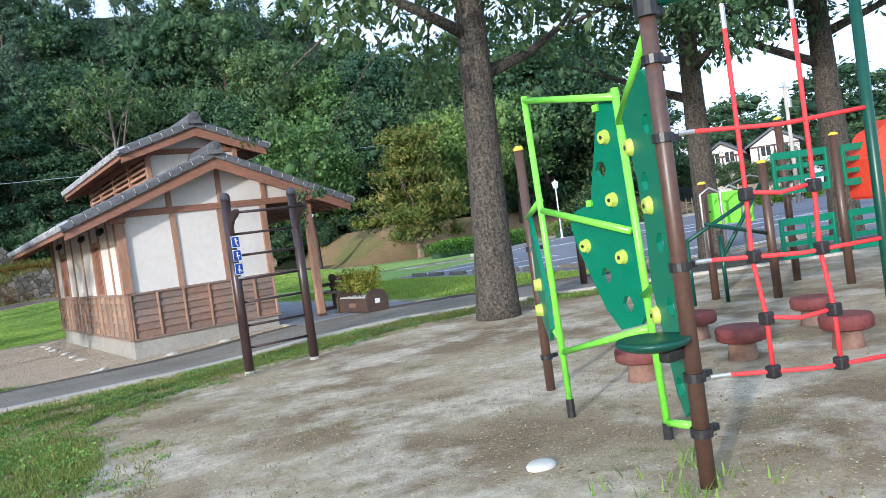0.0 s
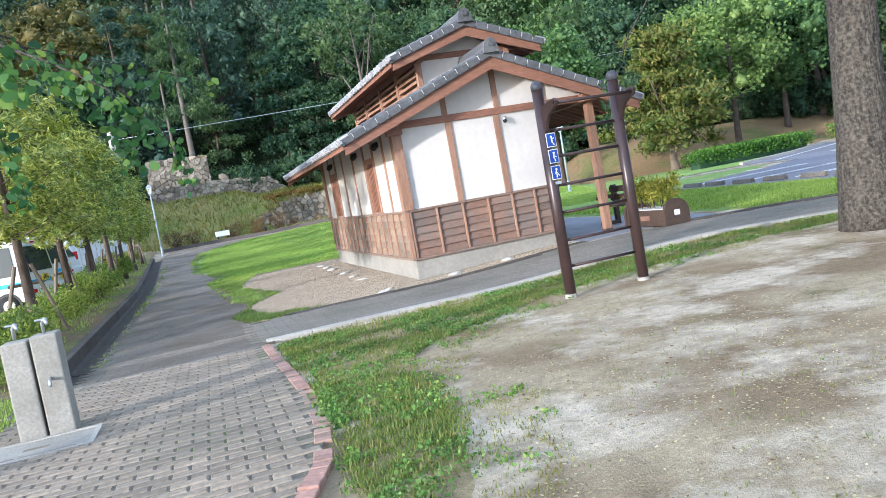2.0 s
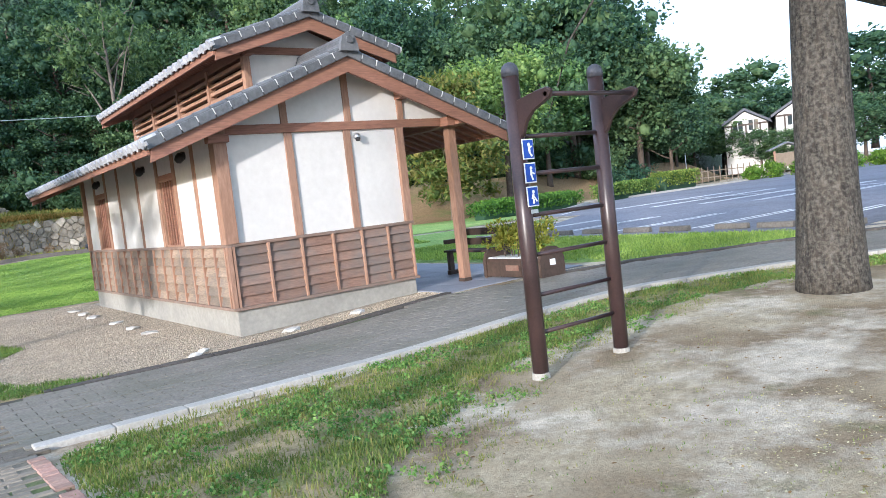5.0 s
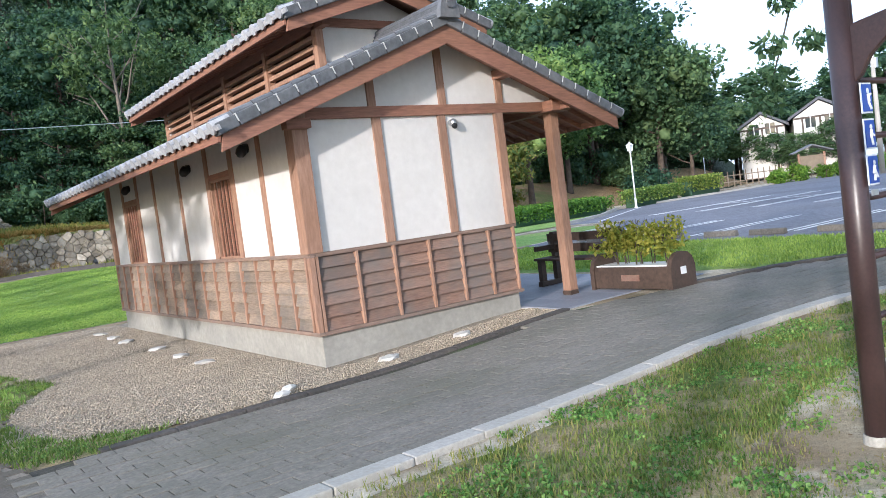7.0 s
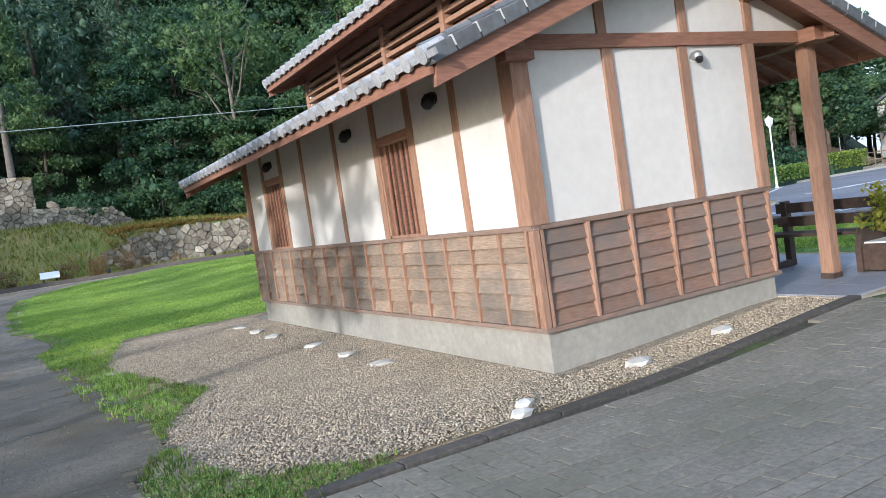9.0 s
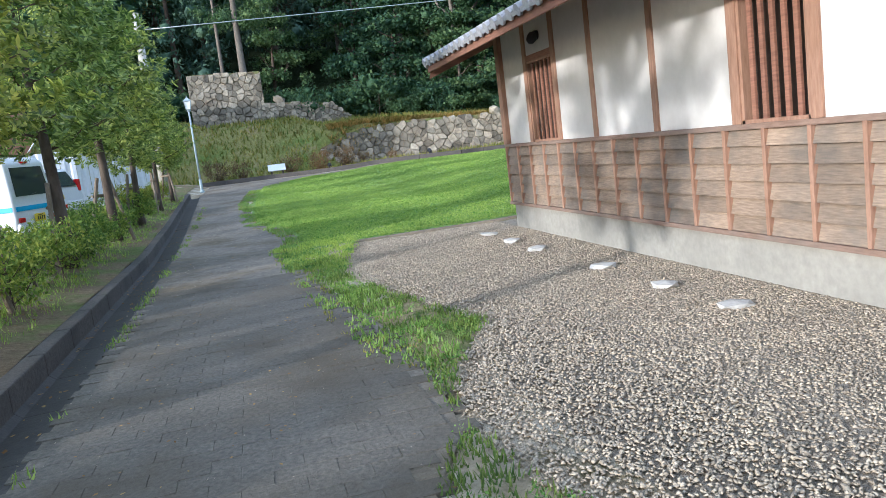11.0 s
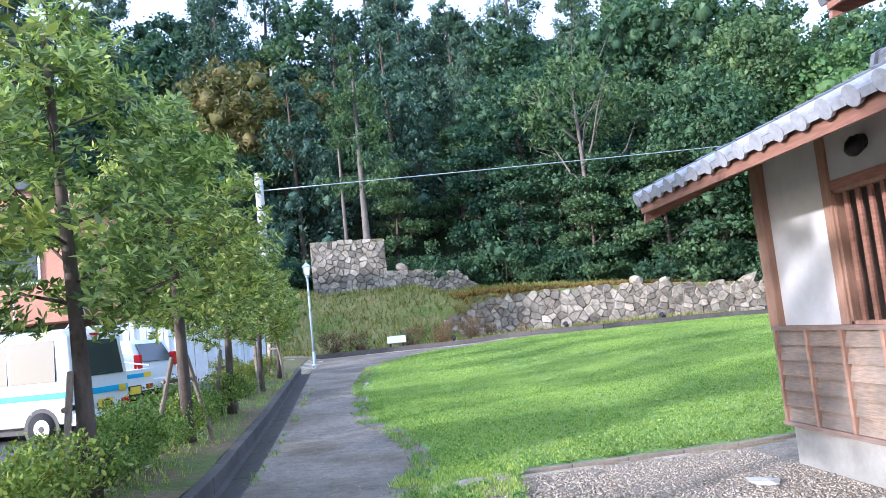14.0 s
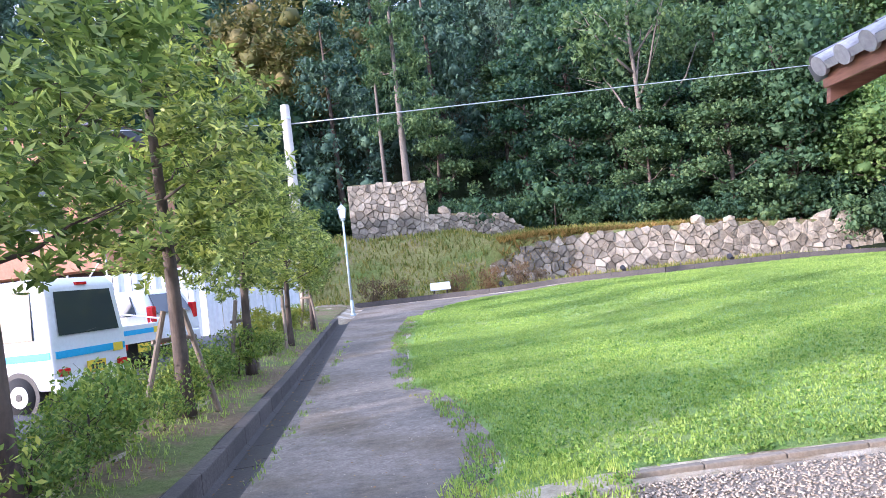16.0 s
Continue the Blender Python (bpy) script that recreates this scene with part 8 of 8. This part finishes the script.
def pebbles(name, poly, n, lo, hi, seed, material, label, lift=0.012):
    """Loose stones over an outline, as one mesh."""
    rng = np.random.default_rng(seed)
    xs, ys = [p[0] for p in poly], [p[1] for p in poly]
    base = np.array([(1, 0, 0), (-1, 0, 0), (0, 1, 0), (0, -1, 0), (0, 0, 1), (0, 0, -1)], float)
    tri = np.array([(0, 2, 4), (2, 1, 4), (1, 3, 4), (3, 0, 4), (2, 0, 5), (1, 2, 5), (3, 1, 5), (0, 3, 5)])
    vs, fs = [], []
    k = 0
    while k < n:
        x, y = rng.uniform(min(xs), max(xs)), rng.uniform(min(ys), max(ys))
        if rng.uniform() > (1.0 if y < 21 else 0.55) or not inside(x, y, poly):
            k += 0.02
            continue
        s = rng.uniform(lo, hi) * (1.0 if y < 21 else 1.15)
        q = base * (s * rng.uniform(0.7, 1.3), s * rng.uniform(0.6, 1.1), s * rng.uniform(0.38, 0.7)) + rng.normal(0, s * 0.16, (6, 3))
        a = rng.uniform(0, 6.283)
        c, sn = math.cos(a), math.sin(a)
        q = np.stack([q[:, 0] * c - q[:, 1] * sn, q[:, 0] * sn + q[:, 1] * c, q[:, 2]], 1)
        tl = rng.normal(0, 0.35)
        q[:, 2] += q[:, 0] * tl
        vs.append(q + (x, y, gz(x, y) + lift + s * 0.2))
        fs.append(tri + 6 * len(fs))
        k += 1
    return tagged(new(name, fast_mesh(name, np.concatenate(vs), np.concatenate(fs), material)), label, "gravel", kind="stuff")


pebbles("gravel", [(0.3, 26.3), (3.24, 26.3), (3.24, 16.5), (6.3, 16.5), (6.3, 15.9), (1.4, 15.86), (0.9, 16.1), (0.45, 16.35), (0.25, 17.0), (0.2, 17.8), (0.3, 18.4), (0.6, 19.1), (1.0, 19.8), (0.75, 20.6), (0.5, 21.6), (0.25, 23.4), (0.2, 25.4)], 54000, 0.010, 0.0165, 5, M_PEBBLE, "loose buff and grey gravel")
pebbles("grit", [(-0.2, 3), (6, 2), (8, 9), (6.5, 11.5), (3, 10.9), (1.2, 9.5), (0.9, 7), (0.3, 5)], 1500, 0.003, 0.007, 6, M_PEBBLE, "scattered grit and small stones on the sand", 0.0)
pebbles("path_grit", [(-2.2, 13), (-2.4, 40), (-0.8, 36), (0.1, 28), (0, 20), (0.1, 13)], 1600, 0.003, 0.009, 7, M_PEBBLE, "pale grit strewn on the path", 0.022)


def fade(x, y):
    """Denser grass in some patches than others."""
    return noise.noise(Vector((x * 0.9, y * 0.9, 3))) + 0.6 * noise.noise(Vector((x * 2.6, y * 2.6, 8))) > 0.06


blades("verge_grass", smooth_loop(VERGE, 1), 760, 0.034, M_WEED, "short weedy grass on the verge", 0.01, 0.0055, 21, fade)
blades("verge_dry_grass", smooth_loop(VERGE, 1), 190, 0.05, M_BLADEDRY, "straw-coloured tufts on the verge", 0.01, 0.005, 22)
blades("edge_grass", TUFT, 380, 0.05, M_WEED, "ragged green grass along the gravel", 0.02, 0.007, 23, lambda x, y: noise.noise(Vector((x * 1.1, y * 1.1, 3))) > -0.22)
NEARLAWN = [(0.1, 26.7), (7.5, 26.7), (9, 34), (5, 40), (-0.7, 38), (-0.7, 33), (0.0, 30)]
blades("lawn_grass", NEARLAWN, 300, 0.032, M_BLADE, "fine bright blades of the lawn", 0.042, 0.009, 24)
blades("far_lawn_grass", [(5, 40), (9, 34), (12, 27), (14, 27), (21, 44), (21, 49.4), (16, 49.6), (9, 50.6), (5, 51.8), (2.2, 51.2), (-0.2, 47), (-0.7, 38)], 105, 0.042, M_BLADE, "bright blades of the far lawn", 0.042, 0.022, 25)
blades("east_lawn_grass", [(9.8, 15.3), (11.4, 14.4), (13.2, 13.2), (14.0, 14.2), (14.2, 25), (9.6, 25)], 150, 0.06, M_BLADE, "bright blades of lawn by the path", 0.042, 0.012, 26)
blades("bed_weeds", [(-4.5, 13.3), (-2.75, 13.3), (-3.0, 30), (-3.2, 45), (-4.5, 45)], 70, 0.09, M_BLADE, "weeds in the planted strip", 0.0, 0.007, 27)
blades("west_grass", [(-2.35, 9.0), (-2.35, 12.9), (-6, 13), (-6, 8.0)], 160, 0.08, M_BLADE, "rough grass beside the apron", 0.02, 0.007, 28)
blades("sand_grass", [(-0.3, 2.2), (5, 1), (7.5, 8), (5, 10.6), (2, 9.8), (1.0, 7)], 40, 0.018, M_BLADEDRY, "thin dry grass on the sand", 0.0, 0.004, 29, lambda x, y: noise.noise(Vector((x * 0.6, y * 0.6, 1))) > 0.0)
blades("post_tufts", [(2.4, 2.9), (3.2, 2.9), (3.2, 3.5), (2.4, 3.5)], 60, 0.07, M_BLADE, "green tufts round the post feet", 0.0, 0.007, 30)
blades("kerb_tufts", [(-2.08, 14), (-1.98, 14), (-2.2, 40), (-2.35, 40)], 160, 0.05, M_BLADE, "moss and grass in the gutter joint", 0.02, 0.006, 31, fade)


def clover(name, poly, density, size, label, lift, seed, keep):
    """Low leafy clumps hugging the ground."""
    rng = np.random.default_rng(seed)
    xs, ys = [p[0] for p in poly], [p[1] for p in poly]
    c = []
    for _ in range(int((max(xs) - min(xs)) * (max(ys) - min(ys)) * density)):
        x, y = rng.uniform(min(xs), max(xs)), rng.uniform(min(ys), max(ys))
        if inside(x, y, poly) and keep(x, y):
            c.append((x, y, gz(x, y) + lift))
    v, f = leaves(rng, c, 0.045, 12, size, 0.8)
    return tagged(new(name, fast_mesh(name, v, f, M_CLOVER)), label, "grass", kind="stuff")


def clumpy(x, y):
    return noise.noise(Vector((x * 1.3, y * 1.3, 13))) + 0.5 * noise.noise(Vector((x * 4, y * 4, 2))) > 0.0


clover("verge_clover", smooth_loop(VERGE, 1), 230, 0.026, "clumps of low clover and weeds on the verge", 0.018, 36, clumpy)
clover("edge_clover", TUFT, 240, 0.016, "low clover along the gravel", 0.036, 37, clumpy)
clover("lawn_clover", [(0.1, 26.7), (6.5, 26.7), (8, 33), (4, 36), (-0.7, 35), (-0.7, 33), (0.0, 30)], 70, 0.034, "clover clumps in the lawn", 0.045, 38, lambda x, y: True)
FRINGE = [(0.0, 5.6), (0.7, 6.6), (1.1, 7.9), (1.0, 8.9), (1.3, 9.9), (2.4, 10.6), (3.6, 11.5), (5.0, 11.55), (6.6, 11.7), (8.6, 11.3)]
FRINGE = [(x - 0.12, y + 0.12) for x, y in FRINGE] + [(x + 0.42, y - 0.36) for x, y in FRINGE[::-1]]
clover("fringe_clover", FRINGE, 120, 0.024, "scattered weeds where verge meets sand", 0.008, 43, lambda x, y: noise.noise(Vector((x * 2.4, y * 2.4, 7))) > 0.08)
blades("fringe_dry_grass", FRINGE, 260, 0.026, M_BLADEDRY, "dry grass where verge meets sand", 0.0, 0.004, 44, lambda x, y: noise.noise(Vector((x * 1.8, y * 1.8, 4))) > -0.1)
CORNER = [(-0.4, 24.0), (0.3, 23.6), (0.75, 26.0), (0.9, 26.75), (0.2, 27.4), (-0.55, 26.8)]
blades("corner_grass", CORNER, 330, 0.05, M_BLADE, "ragged grass where path, gravel and lawn meet", 0.03, 0.008, 41, lambda x, y: noise.noise(Vector((x * 2.5, y * 2.5, 3))) > -0.25)
clover("corner_clover", CORNER, 160, 0.03, "clover where path, gravel and lawn meet", 0.035, 42, clumpy)
clover("border_weeds", [(x + 0.02, y) for x, y in BRICK_EDGE[3:9]] + [(x + 0.16, y) for x, y in BRICK_EDGE[8:2:-1]], 260, 0.026, "weeds growing over the brick border", 0.03, 39, clumpy)


def edge_strip(line, west, east):
    return [(x - west, y) for x, y in line] + [(x + east, y) for x, y in line[::-1]]


blades("path_edge_grass", edge_strip([p for p in EAST_EDGE if p[1] > 18.5], 0.28, 0.35), 200, 0.045, M_BLADE, "ragged grass creeping over the path edge", 0.03, 0.010, 34, lambda x, y: noise.noise(Vector((x * 2.2, y * 1.3, 5))) > -0.12)
blades("path_edge_dry_grass", edge_strip([p for p in EAST_EDGE if p[1] > 18.5], 0.35, 0.15), 70, 0.035, M_BLADEDRY, "straw-coloured grass along the path edge", 0.03, 0.008, 35, lambda x, y: noise.noise(Vector((x * 1.5, y * 1.5, 9))) > 0.05)


def litter(name, poly, n, size, seed, lift):
    """Fallen leaves lying on the ground."""
    rng = np.random.default_rng(seed)
    xs, ys = [p[0] for p in poly], [p[1] for p in poly]
    c = []
    while len(c) < n:
        x, y = rng.uniform(min(xs), max(xs)), rng.uniform(min(ys), max(ys))
        if inside(x, y, poly):
            c.append((x, y, gz(x, y) + lift))
    v, f = leaves(rng, c, 0.001, 1, size, 0.55, 0.0, 0.2)
    v = v.reshape(-1, 4, 3)
    mid = v.mean(axis=1, keepdims=True)
    v[:, :, 2:] = mid[:, :, 2:] + (v[:, :, 2:] - mid[:, :, 2:]) * 0.25
    return tagged(new(name, fast_mesh(name, v.reshape(-1, 3), f, M_LITTER)), "small brown fallen leaves and twigs", "leaf litter", kind="stuff")


straw = litter("straw", [(-0.2, 3), (4, 2), (5, 6), (4, 9), (1.4, 8.5), (1.1, 7), (0.5, 5.2)], 9000, 0.022, 75, 0.005)
straw.data.materials[0] = M_STRAW
straw["label"] = "pale dry straw and bark bits on the sand"
litter("sand_litter", [(-0.2, 3), (6, 2), (8, 9), (6.5, 11.5), (3, 10.9), (1.2, 9.5), (0.9, 7), (0.3, 5)], 900, 0.035, 71, 0.006)
litter("gutter_litter", edge_strip([(gutter_x(y), y) for y in range(13, 40, 3)], 0.40, -0.05), 320, 0.05, 72, -0.03)
litter("path_litter", [(-1.95, 13), (-2.2, 36), (-0.8, 36), (0.0, 28), (0, 20), (0.1, 13)], 650, 0.03, 73, 0.045)
litter("bed_litter", [(-4.5, 13.3), (-2.75, 13.3), (-3.0, 30), (-3.2, 45), (-4.5, 45)], 900, 0.06, 74, 0.035)


def bank_blades():
    rng = np.random.default_rng(33)
    vs, fs = [], []
    for _ in range(9000):
        x, y = rng.uniform(-14, 24), rng.uniform(55.6, 66)
        if x > 4 and y < 59.6:
            if y > 57.5:
                continue
        z = bank_z(x, y) if y > 56 else gz(x, y)
        for _k in range(2):
            a, h = rng.uniform(0, 6.283), rng.uniform(0.12, 0.34)
            b = len(vs)
            w = 0.045
            vs += [(x - w * math.sin(a), y + w * math.cos(a), z - 0.02), (x + w * math.sin(a), y - w * math.cos(a), z - 0.02), (x + 0.5 * h * math.cos(a), y + 0.5 * h * math.sin(a), z + h)]
            fs.append((b, b + 1, b + 2))
    return tagged(new("bank_grass", mesh_from("bank_grass", vs, fs, M_BLADEDRY)), "rough yellowing grass on the bank", "grass", kind="stuff")



def ledge_blades():
    rng = np.random.default_rng(34)
    vs, fs = [], []
    for _ in range(6500):
        x, y = rng.uniform(4.2, 24), rng.uniform(59.35, 61.2)
        z = bank_z(x, y)
        a, h = rng.uniform(0, 6.283), rng.uniform(0.2, 0.5)
        b = len(vs)
        w = 0.06
        vs += [(x - w * math.sin(a), y + w * math.cos(a), z - 0.02), (x + w * math.sin(a), y - w * math.cos(a), z - 0.02), (x + 0.5 * h * math.cos(a), y - 0.35, z + h * 0.6)]
        fs.append((b, b + 1, b + 2))
    return tagged(new("ledge_grass", mesh_from("ledge_grass", vs, fs, M_LEDGE)), "dry tan grass hanging over the wall top", "grass", kind="stuff")


bank_blades()
ledge_blades()


def block_mesh(name, w, d, h, material, edge=0.006):
    bm = bmesh.new()
    box(bm, -w / 2, w / 2, -d / 2, d / 2, -h, 0)
    top = [f for f in bm.faces if f.normal.z > 0.9][0]
    bmesh.ops.bevel(bm, geom=top.edges[:], offset=edge, segments=1, affect="EDGES")
    me = bpy.data.meshes.new(name)
    bm.to_mesh(me)
    bm.free()
    me.materials.append(material)
    return me


def pave(parent_name, region, pitch_x, pitch_y, material, near, seed, lift, joint=0.005, uneven=0.0012, edge=0.006):
    """Paving blocks in running bond: those by the walk as single pieces, the rest joined."""
    parent = bpy.data.objects[parent_name]
    rng = np.random.default_rng(seed)
    me = block_mesh("paver", pitch_x - joint * (0.7 if pitch_y < 0.12 else 1.0), pitch_y - joint * (1.6 if pitch_y < 0.12 else 1.0), 0.05, material, edge)
    bv = [tuple(v.co) for v in me.vertices]
    bf = [tuple(p.vertices) for p in me.polygons]
    xs, ys = [p[0] for p in region], [p[1] for p in region]
    vs, fs, count = [], [], 0
    j = 0
    y = min(ys)
    while y < max(ys):
        x = min(xs) + (pitch_x / 2 if j % 2 else 0)
        while x < max(xs):
            if inside(x, y, region):
                z = gz(x, y) + lift + rng.normal(0, uneven)
                sx = math.degrees(math.atan((gz(x, y + 0.1) - gz(x, y - 0.1)) / 0.2))
                sy = -math.degrees(math.atan((gz(x + 0.1, y) - gz(x - 0.1, y)) / 0.2))
                m = pose(x, y, z, sx + rng.normal(0, 0.25), sy + rng.normal(0, 0.25), rng.normal(0, 0.4))
                if near(x, y) and count < 300:
                    piece("paver", me, parent, m)
                    count += 1
                else:
                    b = len(vs)
                    vs += [m @ Vector(v) for v in bv]
                    fs += [tuple(k + b for k in f) for f in bf]
            x += pitch_x
        y += pitch_y
        j += 1
    if fs:
        o = tagged(new("pavers", mesh_from("pavers", vs, fs, material)), kind="stuff")
        o.parent = parent


APRON = [(0.07, 12.55), (0.09, 11.2), (0.12, 10.0), (0.13, 9.0), (0.10, 8.0), (-0.02, 7.2), (-0.32, 6.26), (-0.87, 5.42), (-1.65, 4.85), (-2.6, 4.5), (-2.3, 9.2), (-2.3, 12.55)]
pave("brick_apron", APRON, 0.215, 0.107, M_BRICKTAN, lambda x, y: y < 9.6 and x > -1.6, 51, 0.03, 0.009, 0.0018, 0.011)
MAINB = [(x, y + 0.09) for x, y in SOUTH_EDGE[:6]] + [(13.3, 12.5), (11.4, 14.0), (9.8, 14.85), (8.2, 15.2), (6.3, 15.6), (3, 15.56), (0.65, 15.5)]
MAINB = [(0.1, 13.0)] + MAINB[1:] + [(0.3, 15.45), (0.1, 15.4)]
pave("path_main", MAINB, 0.30, 0.15, M_PAVER, lambda x, y: x < 4.2 and y > 13.0, 52, 0.036, 0.009, 0.001, 0.002)
WESTB = [(-2.03, 12.72), (0.1, 12.72), (0.12, 15.4), (-0.12, 16.4), (-0.15, 17.0), (0.1, 17.6), (0.2, 18.8), (0.1, 20.0), (-0.1, 22.5), (-0.3, 24.0), (-2.15, 24.0)]
pave("path_west", WESTB, 0.30, 0.15, M_PAVERW, lambda x, y: 15.0 < y < 20.5, 53, 0.026, 0.0025, 0.001, 0.0015)
border = thing("brick_border", pose(0, 0, 0), "curved border of worn red bricks beside the apron", "paving", kind="structure")
bme = block_mesh("brick", 0.11, 0.095, 0.06, M_BRICKRED)
edge = BRICK_EDGE[:10]
rng = np.random.default_rng(61)
for (ax, ay), (bx, by) in zip(edge, edge[1:]):
    L = math.hypot(bx - ax, by - ay)
    n = max(1, round(L / 0.104))
    yaw = math.degrees(math.atan2(by - ay, bx - ax)) + 90
    for i in range(n):
        k = (i + 0.5) / n
        x, y = ax + (bx - ax) * k, ay + (by - ay) * k
        if rng.uniform() < 0.22:
            continue
        piece("brick", bme, border, pose(x, y, gz(x, y) + 0.034 + rng.normal(0, 0.003), rng.normal(0, 1), rng.normal(0, 1), yaw + rng.normal(0, 1.5)))
